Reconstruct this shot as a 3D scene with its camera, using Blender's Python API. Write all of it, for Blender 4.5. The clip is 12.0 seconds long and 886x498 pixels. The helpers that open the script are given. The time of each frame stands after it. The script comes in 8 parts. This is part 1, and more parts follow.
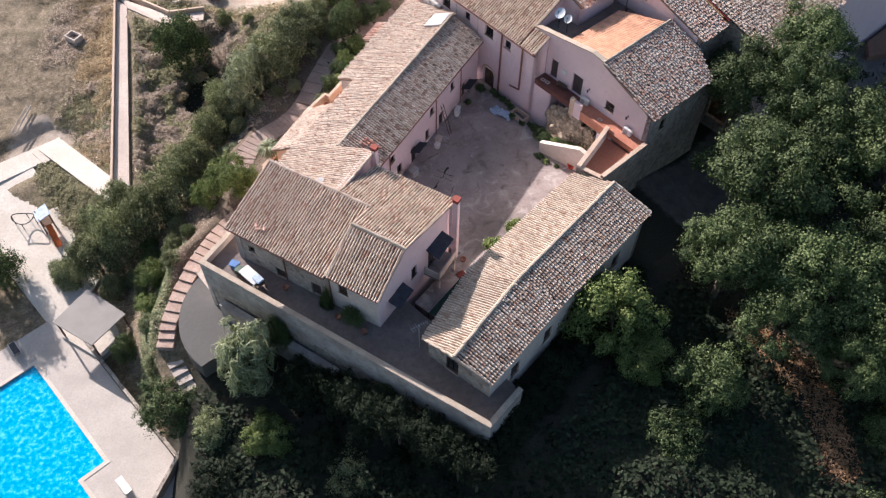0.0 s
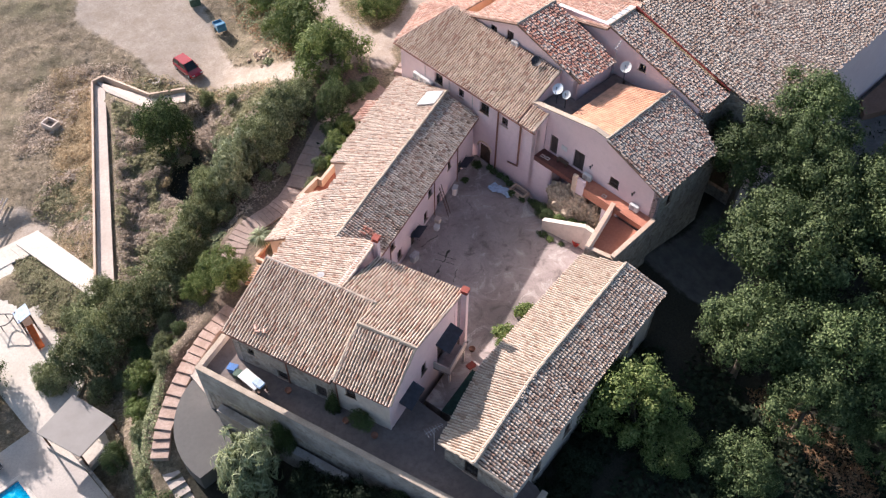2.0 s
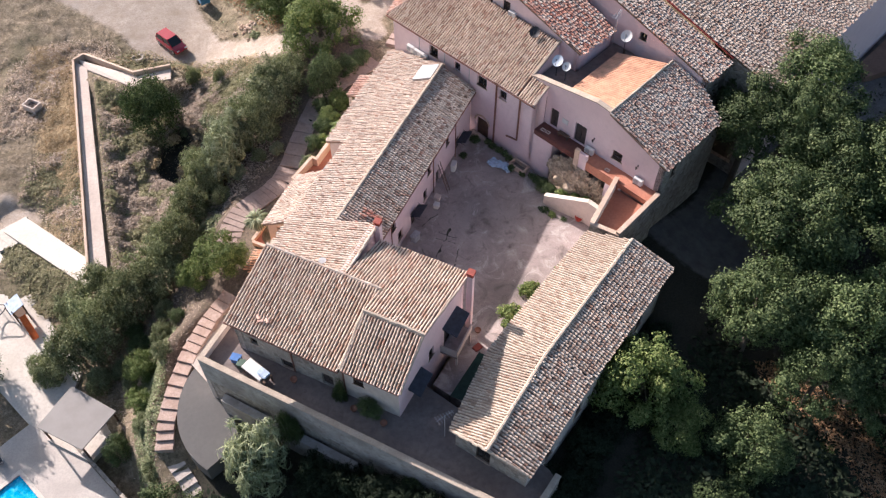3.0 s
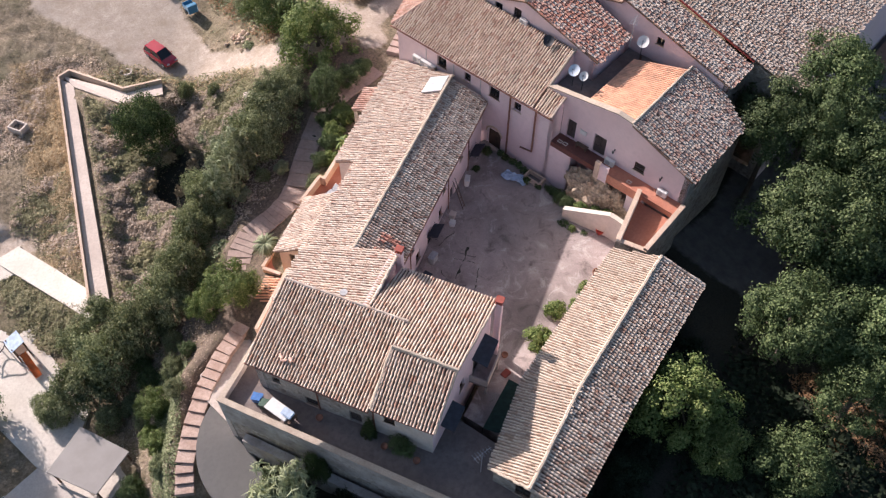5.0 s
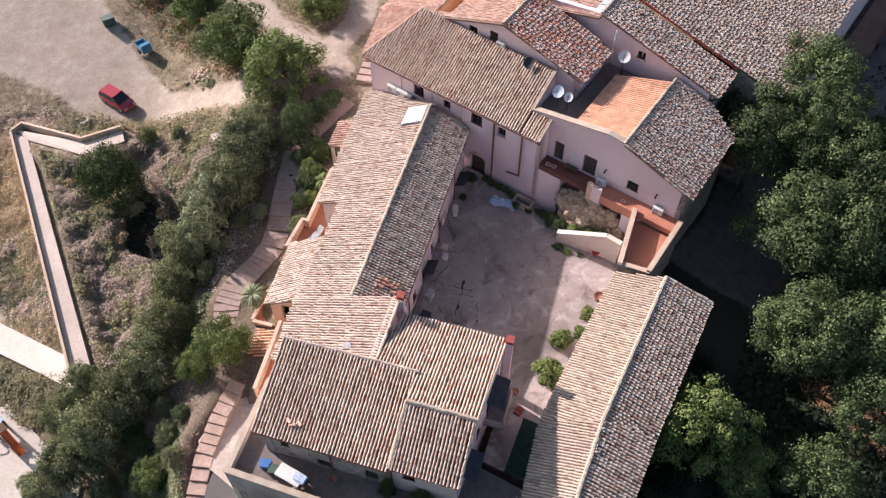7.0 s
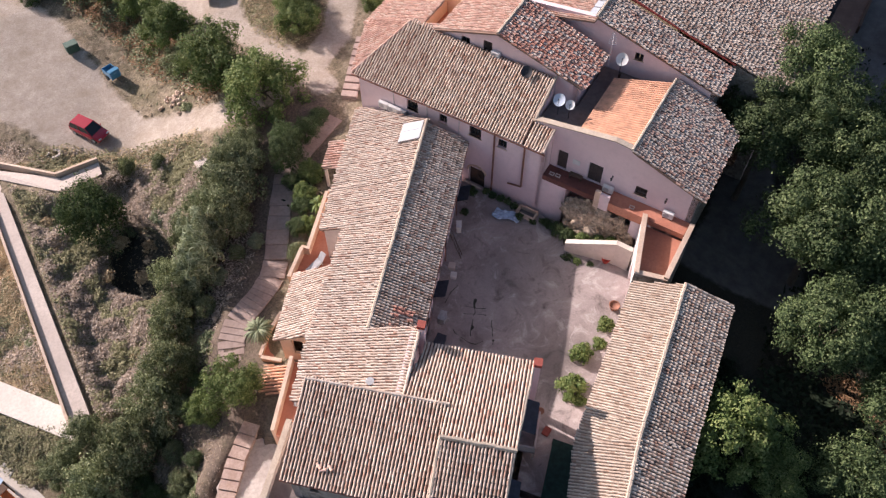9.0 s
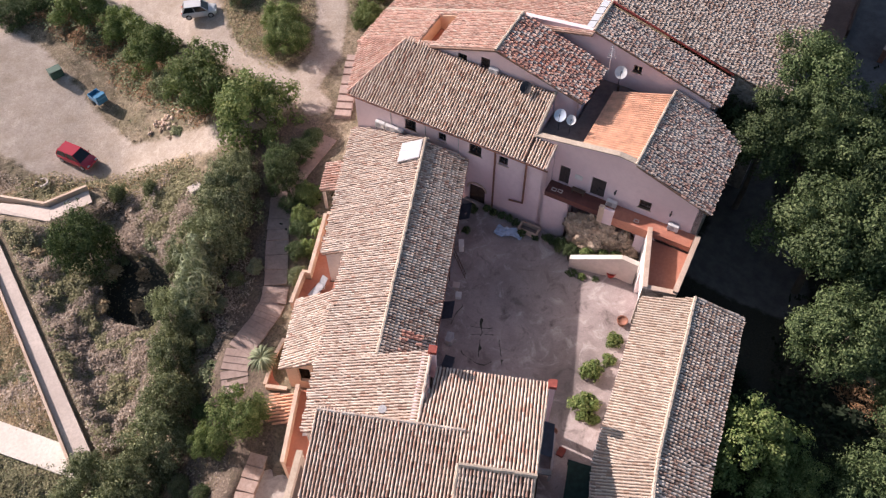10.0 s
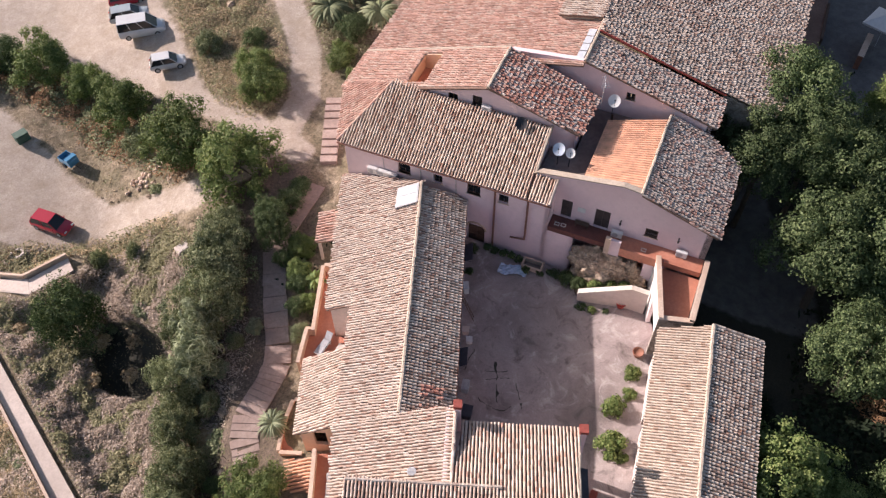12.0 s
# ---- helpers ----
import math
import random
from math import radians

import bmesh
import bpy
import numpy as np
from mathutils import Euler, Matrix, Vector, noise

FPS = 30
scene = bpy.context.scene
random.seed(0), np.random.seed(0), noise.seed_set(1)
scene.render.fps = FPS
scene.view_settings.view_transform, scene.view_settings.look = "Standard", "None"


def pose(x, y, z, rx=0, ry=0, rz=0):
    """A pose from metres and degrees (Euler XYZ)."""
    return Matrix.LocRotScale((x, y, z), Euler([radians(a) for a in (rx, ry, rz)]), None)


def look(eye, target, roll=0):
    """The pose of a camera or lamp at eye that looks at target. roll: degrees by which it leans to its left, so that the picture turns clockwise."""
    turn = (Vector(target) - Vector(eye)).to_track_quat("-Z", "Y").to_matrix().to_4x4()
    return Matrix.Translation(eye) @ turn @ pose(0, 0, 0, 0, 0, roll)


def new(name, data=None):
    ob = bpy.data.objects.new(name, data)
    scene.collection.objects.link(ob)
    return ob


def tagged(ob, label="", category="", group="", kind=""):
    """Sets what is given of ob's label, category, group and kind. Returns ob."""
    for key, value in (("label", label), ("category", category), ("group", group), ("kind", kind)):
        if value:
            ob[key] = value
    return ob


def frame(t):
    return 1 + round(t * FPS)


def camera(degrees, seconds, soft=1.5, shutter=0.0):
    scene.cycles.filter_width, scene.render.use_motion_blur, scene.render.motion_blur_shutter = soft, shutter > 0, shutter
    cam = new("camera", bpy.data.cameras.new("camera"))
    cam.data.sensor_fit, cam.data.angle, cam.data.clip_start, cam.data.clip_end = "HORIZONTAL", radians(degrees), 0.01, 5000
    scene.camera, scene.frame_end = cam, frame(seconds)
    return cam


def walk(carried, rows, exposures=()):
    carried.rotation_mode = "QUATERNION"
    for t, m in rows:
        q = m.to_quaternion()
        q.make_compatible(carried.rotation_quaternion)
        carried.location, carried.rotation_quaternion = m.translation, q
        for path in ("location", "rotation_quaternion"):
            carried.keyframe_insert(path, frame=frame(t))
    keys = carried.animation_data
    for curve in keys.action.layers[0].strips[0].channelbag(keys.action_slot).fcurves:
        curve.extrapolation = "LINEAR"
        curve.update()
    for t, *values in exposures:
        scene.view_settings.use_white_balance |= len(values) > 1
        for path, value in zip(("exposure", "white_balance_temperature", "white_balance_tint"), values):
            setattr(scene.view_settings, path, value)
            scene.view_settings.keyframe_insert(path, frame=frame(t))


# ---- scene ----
cam = camera(55.3, 12.0, soft=1.3)
PATH = [
    (0, (-0.471, 1.329, 57.563), (-0.471, 2.535, 55.967), 0.8),
    (0.5, (-1.046, 2.394, 57.46), (-1.025, 3.688, 55.935), 0.7),
    (1, (-1.619, 3.55, 57.292), (-1.579, 4.861, 55.781), 0.6),
    (1.5, (-2.141, 4.745, 57.643), (-2.093, 6.047, 56.125), 0.5),
    (2, (-2.858, 5.872, 57.396), (-2.798, 7.161, 55.868), 0.4),
    (2.5, (-3.5, 7.063, 57.495), (-3.416, 8.302, 55.927), 0.3),
    (3, (-4.184, 8.07, 57.434), (-4.091, 9.282, 55.846), 0.2),
    (5, (-7.167, 12.407, 57.447), (-7.024, 13.578, 55.832), 0.1),
    (5.5, (-7.758, 13.456, 57.5), (-7.598, 14.607, 55.872), -0.1),
    (6, (-8.431, 14.463, 57.368), (-8.234, 15.633, 55.758), -0.2),
    (6.5, (-9.158, 15.472, 57.442), (-8.925, 16.619, 55.821), -0.2),
    (7, (-9.724, 16.581, 57.472), (-9.475, 17.73, 55.854), -0.5),
    (7.5, (-10.467, 17.526, 57.474), (-10.206, 18.666, 55.851), -0.5),
    (9.5, (-13.503, 21.546, 57.396), (-13.136, 22.639, 55.762), -0.4),
    (10, (-14.165, 22.443, 57.308), (-13.773, 23.541, 55.683), -0.4),
    (10.5, (-14.742, 23.388, 57.291), (-14.323, 24.463, 55.657), -0.6),
    (11, (-15.364, 24.27, 57.264), (-14.935, 25.341, 55.63), -0.7),
    (11.5, (-16.084, 25.196, 57.183), (-15.61, 26.258, 55.556), -0.8),
    (12, (-16.402, 26.294, 57.231), (-15.907, 27.384, 55.629), -1.1),
]
walk(cam, [(t, look(eye, target, roll)) for t, eye, target, roll in PATH],
     [(0.0, 0.93, 5950, 9), (1.0, 1.11, 5950, 9), (2.5, 1.07, 6000, 10), (5.0, 0.91, 6050, 12), (6.5, 0.86, 6050, 13), (9.5, 0.74, 6100, 14), (12.0, 0.74, 6150, 14)])


# ---- light ----
SUN_AZ = math.atan2(0.765, -0.645)
SUN_EL = radians(25.5)
SUN_DIR = Vector((math.cos(SUN_AZ) * math.cos(SUN_EL), math.sin(SUN_AZ) * math.cos(SUN_EL), math.sin(SUN_EL)))
sun_data = bpy.data.lights.new("sun", "SUN")
sun_data.energy, sun_data.angle, sun_data.color = 5.0, radians(0.53), (1.0, 0.845, 0.765)
sun = new("sun", sun_data)
sun.matrix_world = look((0, 60, 80), Vector((0, 60, 80)) - SUN_DIR)
world = bpy.data.worlds.new("sky")
world.use_nodes = True
scene.world = world
wn = world.node_tree
sky = wn.nodes.new("ShaderNodeTexSky")
sky.sky_type, sky.sun_disc = "NISHITA", False
sky.dust_density, sky.ozone_density = 2.5, 0.7
sky.sun_elevation, sky.sun_rotation = SUN_EL, math.pi / 2 - SUN_AZ
wn.links.new(sky.outputs[0], wn.nodes["Background"].inputs[0])
wn.nodes["Background"].inputs[1].default_value = 0.077


# ---- materials ----
def material(name, build):
    m = bpy.data.materials.new(name)
    m.use_nodes = True
    nt = m.node_tree
    build(nt, nt.nodes["Principled BSDF"])
    return m


def node(nt, kind, **ins):
    n = nt.nodes.new(kind)
    for k, v in ins.items():
        n.inputs[k.replace("_", " ")].default_value = v
    return n


def noise_tex(nt, scale, detail=4.0, rough=0.6, coord="Object"):
    tc = nt.nodes.new("ShaderNodeTexCoord")
    n = node(nt, "ShaderNodeTexNoise", Scale=scale, Detail=detail, Roughness=rough)
    nt.links.new(tc.outputs[coord], n.inputs["Vector"])
    return n


def ramp(nt, src, stops):
    r = nt.nodes.new("ShaderNodeValToRGB")
    els = r.color_ramp.elements
    while len(els) < len(stops):
        els.new(0.5)
    for e, (p, c) in zip(els, stops):
        e.position, e.color = p, (*c, 1)
    nt.links.new(src, r.inputs[0])
    return r.outputs[0]


def mix(nt, fac, a, b, blend="MIX"):
    n = nt.nodes.new("ShaderNodeMix")
    n.data_type, n.blend_type = "RGBA", blend
    for sock, v in ((n.inputs[0], fac), (n.inputs[6], a), (n.inputs[7], b)):
        if isinstance(v, bpy.types.NodeSocket):
            nt.links.new(v, sock)
        else:
            sock.default_value = v if isinstance(v, float) else (*v, 1)
    return n.outputs[2]


def bump(nt, bsdf, src, strength=0.4, dist=0.03):
    b = node(nt, "ShaderNodeBump", Strength=strength, Distance=dist)
    nt.links.new(src, b.inputs["Height"])
    nt.links.new(b.outputs[0], bsdf.inputs["Normal"])


def two_scale(name, c1, c2, c3, s1=0.35, s2=6.0, rough=0.9, bmp=0.3, metal=0.0):
    """A surface with stains and grain: c1 to c2 over the large scale, c3 in the grain."""
    def build(nt, p):
        a, b = noise_tex(nt, s1, 5), noise_tex(nt, s2, 6, 0.7)
        col = ramp(nt, a.outputs[0], [(0.34, c1), (0.66, c2)])
        fac = ramp(nt, b.outputs[0], [(0.42, (0, 0, 0)), (0.72, (0.75, 0.75, 0.75))])
        nt.links.new(mix(nt, fac, col, c3), p.inputs["Base Color"])
        p.inputs["Roughness"].default_value, p.inputs["Metallic"].default_value = rough, metal
        bump(nt, p, b.outputs[0], bmp)
    return material(name, build)


def plain(name, c, rough=0.6, metal=0.0, var=0.2, scale=3.0):
    def build(nt, p):
        a = noise_tex(nt, scale, 4)
        lo, hi = tuple(v * (1 - var) for v in c), tuple(min(1, v * (1 + var)) for v in c)
        nt.links.new(ramp(nt, a.outputs[0], [(0.35, lo), (0.65, hi)]), p.inputs["Base Color"])
        p.inputs["Roughness"].default_value, p.inputs["Metallic"].default_value = rough, metal
    return material(name, build)


def tile_mat(name, stops, lichen, amount=0.5, single=False, big=(0.45, 0.62)):
    """Fired clay tiles: each one of its own tone, with grey lichen in patches."""
    def build(nt, p):
        if single:
            g = nt.nodes.new("ShaderNodeObjectInfo").outputs["Random"]
        else:
            g = nt.nodes.new("ShaderNodeNewGeometry").outputs["Random Per Island"]
        col = ramp(nt, g, stops)
        a, b = noise_tex(nt, 0.33, 4, 0.6), noise_tex(nt, 9.0, 5, 0.75)
        add = nt.nodes.new("ShaderNodeMath")
        add.operation = "MULTIPLY"
        nt.links.new(ramp(nt, a.outputs[0], [(big[0] - 0.12, (0.35,) * 3), (big[1], (1,) * 3)]), add.inputs[0])
        nt.links.new(ramp(nt, b.outputs[0], [(0.42, (0,) * 3), (0.62, (amount,) * 3)]), add.inputs[1])
        col = mix(nt, add.outputs[0], col, lichen)
        spots, soot = noise_tex(nt, 5.5, 6, 0.8), noise_tex(nt, 0.9, 5, 0.7)
        col = mix(nt, ramp(nt, spots.outputs[0], [(0.55, (0,) * 3), (0.68, (0.42,) * 3)]), col, (0.26, 0.19, 0.15))
        col = mix(nt, 1.0, col, ramp(nt, soot.outputs[0], [(0.34, (0.78,) * 3), (0.52, (1.0,) * 3), (0.68, (1.14,) * 3)]), "MULTIPLY")
        nt.links.new(col, p.inputs["Base Color"])
        p.inputs["Roughness"].default_value = 0.92
        bump(nt, p, b.outputs[0], 0.35, 0.02)
    return material(name, build)


BUFF = [(0.0, (0.386, 0.219, 0.163)), (0.1, (0.512, 0.376, 0.3)), (0.55, (0.58, 0.471, 0.391)), (0.97, (0.648, 0.558, 0.481)), (1.0, (0.272, 0.175, 0.131))]
CREAM = [(0.0, (0.40, 0.215, 0.155)), (0.14, (0.55, 0.39, 0.30)), (0.55, (0.635, 0.485, 0.39)), (0.92, (0.715, 0.575, 0.475)), (1.0, (0.33, 0.18, 0.13))]
RED = [(0.0, (0.50, 0.18, 0.115)), (0.35, (0.70, 0.33, 0.225)), (0.65, (0.77, 0.50, 0.385)), (0.9, (0.80, 0.68, 0.58)), (1.0, (0.28, 0.14, 0.10))]
MIXED = [(0.0, (0.50, 0.26, 0.19)), (0.2, (0.62, 0.41, 0.32)), (0.45, (0.67, 0.51, 0.41)), (0.9, (0.76, 0.655, 0.56)), (1.0, (0.2, 0.12, 0.09))]
GREY = [(0.0, (0.36, 0.20, 0.14)), (0.25, (0.56, 0.41, 0.315)), (0.6, (0.66, 0.53, 0.43)), (0.92, (0.74, 0.63, 0.53)), (1.0, (0.2, 0.125, 0.09))]
ROSE = [(0.0, (0.439, 0.235, 0.172)), (0.3, (0.561, 0.333, 0.264)), (0.7, (0.61, 0.392, 0.316)), (0.95, (0.647, 0.496, 0.408)), (1.0, (0.366, 0.221, 0.172))]
M_BUFF = tile_mat("clay_buff", BUFF, (0.53, 0.46, 0.38), 0.45)
M_CREAM = tile_mat("clay_cream", CREAM, (0.52, 0.44, 0.35), 0.4)
M_CREAM1 = tile_mat("clay_cream_piece", CREAM, (0.52, 0.44, 0.35), 0.4, single=True)
M_BUFF1 = tile_mat("clay_buff_piece", BUFF, (0.53, 0.46, 0.38), 0.45, single=True)
STRAW = [(0.0, (0.42, 0.27, 0.19)), (0.12, (0.57, 0.44, 0.34)), (0.6, (0.66, 0.54, 0.43)), (0.96, (0.74, 0.63, 0.51)), (1.0, (0.36, 0.24, 0.17))]
M_STRAW = tile_mat("clay_straw", STRAW, (0.57, 0.49, 0.39), 0.4)
M_STRAW1 = tile_mat("clay_straw_piece", STRAW, (0.57, 0.49, 0.39), 0.4, single=True)
M_RED = tile_mat("clay_red_weathered", RED, (0.50, 0.46, 0.42), 0.55)
M_MIXED = tile_mat("clay_mixed_weathered", MIXED, (0.56, 0.50, 0.44), 0.5)
M_GREY = tile_mat("clay_lichened", GREY, (0.55, 0.49, 0.42), 0.5)
M_MIXED1 = tile_mat("clay_mixed_piece", MIXED, (0.56, 0.50, 0.44), 0.5, single=True)
M_GREY1 = tile_mat("clay_lichened_piece", GREY, (0.55, 0.49, 0.42), 0.5, single=True)
M_ROSE = tile_mat("clay_rose", ROSE, (0.55, 0.43, 0.33), 0.4)
M_PAN = two_scale("clay_pan", (0.19, 0.115, 0.085), (0.30, 0.195, 0.145), (0.12, 0.08, 0.06), 0.8, 8.0)
M_PALEPAN = two_scale("clay_pan_pale", (0.30, 0.215, 0.16), (0.43, 0.325, 0.25), (0.19, 0.14, 0.105), 0.8, 8.0)
M_REDPAN = two_scale("clay_pan_red", (0.075, 0.042, 0.032), (0.15, 0.08, 0.058), (0.045, 0.03, 0.025), 0.9, 7.0)
M_DARKPAN = two_scale("clay_pan_dark", (0.10, 0.068, 0.05), (0.18, 0.12, 0.088), (0.06, 0.044, 0.034), 0.8, 8.0)
M_PINK = two_scale("pink_plaster", (0.76, 0.59, 0.60), (0.83, 0.67, 0.68), (0.68, 0.53, 0.54), 0.25, 2.0, 0.93, 0.12)
M_PALE = two_scale("pale_plaster", (0.60, 0.51, 0.45), (0.70, 0.61, 0.54), (0.50, 0.42, 0.37), 0.3, 2.5, 0.93, 0.15)
M_WHITEWASH = two_scale("whitewash", (0.70, 0.66, 0.62), (0.80, 0.76, 0.72), (0.60, 0.55, 0.51), 0.4, 3.0, 0.93, 0.12)
M_RETAIN = two_scale("patched_render", (0.30, 0.265, 0.245), (0.52, 0.48, 0.45), (0.15, 0.125, 0.105), 0.55, 2.2, 0.95, 0.3)
M_ORANGE = two_scale("ochre_plaster", (0.64, 0.42, 0.29), (0.73, 0.51, 0.37), (0.54, 0.36, 0.25), 0.5, 4.0, 0.9, 0.1)
M_COPING = two_scale("coping", (0.55, 0.40, 0.30), (0.66, 0.52, 0.41), (0.42, 0.31, 0.24), 0.8, 7.0)
M_MORTAR = two_scale("mortar", (0.42, 0.34, 0.265), (0.54, 0.46, 0.37), (0.28, 0.225, 0.18), 1.0, 8.0)
def rubble(nt, p):
    tc = nt.nodes.new("ShaderNodeTexCoord")
    v = node(nt, "ShaderNodeTexVoronoi", Scale=2.6, Randomness=1.0)
    e = node(nt, "ShaderNodeTexVoronoi", Scale=2.6, Randomness=1.0)
    e.feature = "DISTANCE_TO_EDGE"
    for n in (v, e):
        nt.links.new(tc.outputs["Object"], n.inputs["Vector"])
    sep = nt.nodes.new("ShaderNodeSeparateColor")
    nt.links.new(v.outputs["Color"], sep.inputs[0])
    col = ramp(nt, sep.outputs[0], [(0.0, (0.24, 0.20, 0.17)), (0.5, (0.38, 0.33, 0.28)), (1.0, (0.52, 0.46, 0.40))])
    g = noise_tex(nt, 5.0, 5)
    col = mix(nt, ramp(nt, g.outputs[0], [(0.4, (0,) * 3), (0.7, (0.6,) * 3)]), col, (0.22, 0.195, 0.165))
    col = mix(nt, ramp(nt, e.outputs[0], [(0.0, (0.8,) * 3), (0.09, (0,) * 3)]), col, (0.42, 0.37, 0.32))
    nt.links.new(col, p.inputs["Base Color"])
    p.inputs["Roughness"].default_value = 0.95
    bump(nt, p, ramp(nt, e.outputs[0], [(0.0, (0,) * 3), (0.15, (1,) * 3)]), 0.8, 0.05)


M_STONE = material("rubble_wall", rubble)
M_CONC = two_scale("old_concrete", (0.20, 0.16, 0.15), (0.42, 0.345, 0.318), (0.17, 0.145, 0.132), 0.3, 2.6, 0.95, 0.2)
def court_mat(nt, p):
    a, b, c, d = noise_tex(nt, 0.2, 6, 0.62), noise_tex(nt, 0.55, 8, 0.7), noise_tex(nt, 2.4, 8, 0.75), noise_tex(nt, 14.0, 5, 0.7)
    a.inputs["Distortion"].default_value = 0.6
    b.inputs["Distortion"].default_value = 0.9
    col = ramp(nt, a.outputs[0], [(0.36, (0.23, 0.19, 0.178)), (0.5, (0.335, 0.278, 0.26)), (0.64, (0.43, 0.36, 0.335))])
    col = mix(nt, ramp(nt, b.outputs[0], [(0.54, (0,) * 3), (0.64, (0.8,) * 3)]), col, (0.54, 0.485, 0.455))
    col = mix(nt, ramp(nt, b.outputs[0], [(0.32, (0.85,) * 3), (0.45, (0,) * 3)]), col, (0.13, 0.107, 0.098))
    col = mix(nt, ramp(nt, c.outputs[0], [(0.54, (0,) * 3), (0.72, (0.6,) * 3)]), col, (0.2, 0.165, 0.15))
    col = mix(nt, 1.0, col, ramp(nt, d.outputs[0], [(0.3, (0.8,) * 3), (0.7, (1.15,) * 3)]), "MULTIPLY")
    nt.links.new(col, p.inputs["Base Color"])
    p.inputs["Roughness"].default_value = 0.93
    bump(nt, p, c.outputs[0], 0.25, 0.03)


M_COURT = material("cracked_concrete", court_mat)
M_TERRACE = two_scale("terrace_floor", (0.16, 0.13, 0.12), (0.24, 0.195, 0.175), (0.11, 0.09, 0.085), 0.4, 3.0)
M_PATIO = two_scale("patio_stone", (0.42, 0.36, 0.32), (0.56, 0.50, 0.45), (0.30, 0.25, 0.21), 0.5, 3.0)
M_COTTO = two_scale("cotto_floor", (0.44, 0.165, 0.10), (0.53, 0.23, 0.15), (0.36, 0.145, 0.095), 0.7, 5.0, 0.75, 0.1)
# Darker copy of the cotto floor, with shade put into its colour
M_COTTO_SHADE = two_scale("cotto_floor_shade", (0.13, 0.045, 0.035), (0.19, 0.07, 0.055), (0.09, 0.035, 0.03), 0.7, 5.0, 0.8, 0.1)
M_WHITE = two_scale("pale_paving", (0.58, 0.52, 0.45), (0.70, 0.645, 0.575), (0.47, 0.41, 0.35), 0.3, 4.0)
M_RAMP = two_scale("ramp_screed", (0.54, 0.45, 0.39), (0.66, 0.56, 0.49), (0.44, 0.36, 0.30), 0.3, 4.0)
M_DECK = two_scale("pool_deck", (0.46, 0.41, 0.37), (0.56, 0.51, 0.46), (0.38, 0.34, 0.31), 0.5, 6.0)
M_ASPH = two_scale("grey_membrane", (0.105, 0.10, 0.098), (0.12, 0.116, 0.112), (0.09, 0.088, 0.085), 0.3, 3.0)
M_PAVROOF = plain("grey_canvas", (0.27, 0.25, 0.235), 0.8, 0, 0.08, 0.6)
M_WOOD = two_scale("dark_wood", (0.10, 0.06, 0.04), (0.15, 0.09, 0.06), (0.06, 0.04, 0.03), 2.0, 12.0)
M_SHUTTER = plain("brown_shutter", (0.075, 0.055, 0.05), 0.7)
M_GLASS = plain("dark_glass", (0.02, 0.022, 0.025), 0.08, 0, 0.1)
M_IRON = plain("iron", (0.05, 0.05, 0.055), 0.5, 0.6)
M_PIPE = plain("copper_pipe", (0.26, 0.12, 0.085), 0.55, 0.3)
M_GREYPAINT = plain("grey_paint", (0.42, 0.42, 0.43), 0.5)
M_ACWHITE = plain("white_enamel", (0.68, 0.67, 0.65), 0.4, 0, 0.06)
# Reflected sky is put into the pale base colour of this glass
M_SOLAR = plain("sky_pale_glass", (0.46, 0.48, 0.51), 0.2, 0.0, 0.05)
M_ORANGETILE = plain("orange_pantile", (0.7, 0.39, 0.25), 0.8, 0, 0.2, 1.5)
M_VERGE = plain("red_verge_mortar", (0.40, 0.085, 0.065), 0.9)
M_CHIMRED = plain("red_chimney_cap", (0.30, 0.07, 0.05), 0.8)
M_ROCK = two_scale("limestone", (0.24, 0.165, 0.11), (0.66, 0.52, 0.385), (0.06, 0.043, 0.03), 1.3, 3.6, 0.95, 1.0)
M_PATH = two_scale("path_slab", (0.31, 0.225, 0.19), (0.44, 0.335, 0.285), (0.20, 0.15, 0.125), 0.5, 4.0)
M_BRICKSTEP = two_scale("brick_step", (0.36, 0.25, 0.20), (0.50, 0.38, 0.32), (0.24, 0.165, 0.13), 0.8, 6.0)
M_BARK = two_scale("bark", (0.11, 0.085, 0.065), (0.17, 0.135, 0.10), (0.07, 0.055, 0.045), 2.0, 10.0)
M_TARP = plain("dark_awning", (0.035, 0.04, 0.055), 0.75, 0, 0.25)
M_GREENNET = plain("green_shade_net", (0.012, 0.038, 0.03), 0.9, 0, 0.3)
M_BLUE = plain("blue_plastic", (0.05, 0.16, 0.42), 0.45)
M_LIGHTBLUE = plain("pale_blue_sheet", (0.42, 0.52, 0.66), 0.5)
M_GREENBIN = plain("green_plastic", (0.05, 0.10, 0.07), 0.5)
M_ORANGEPL = plain("orange_plastic", (0.75, 0.17, 0.03), 0.45)
M_REDPL = plain("red_plastic", (0.45, 0.05, 0.03), 0.5)
M_TIRE = plain("rubber", (0.02, 0.02, 0.02), 0.85)
M_TERRACOTTA = plain("terracotta", (0.28, 0.13, 0.085), 0.9)


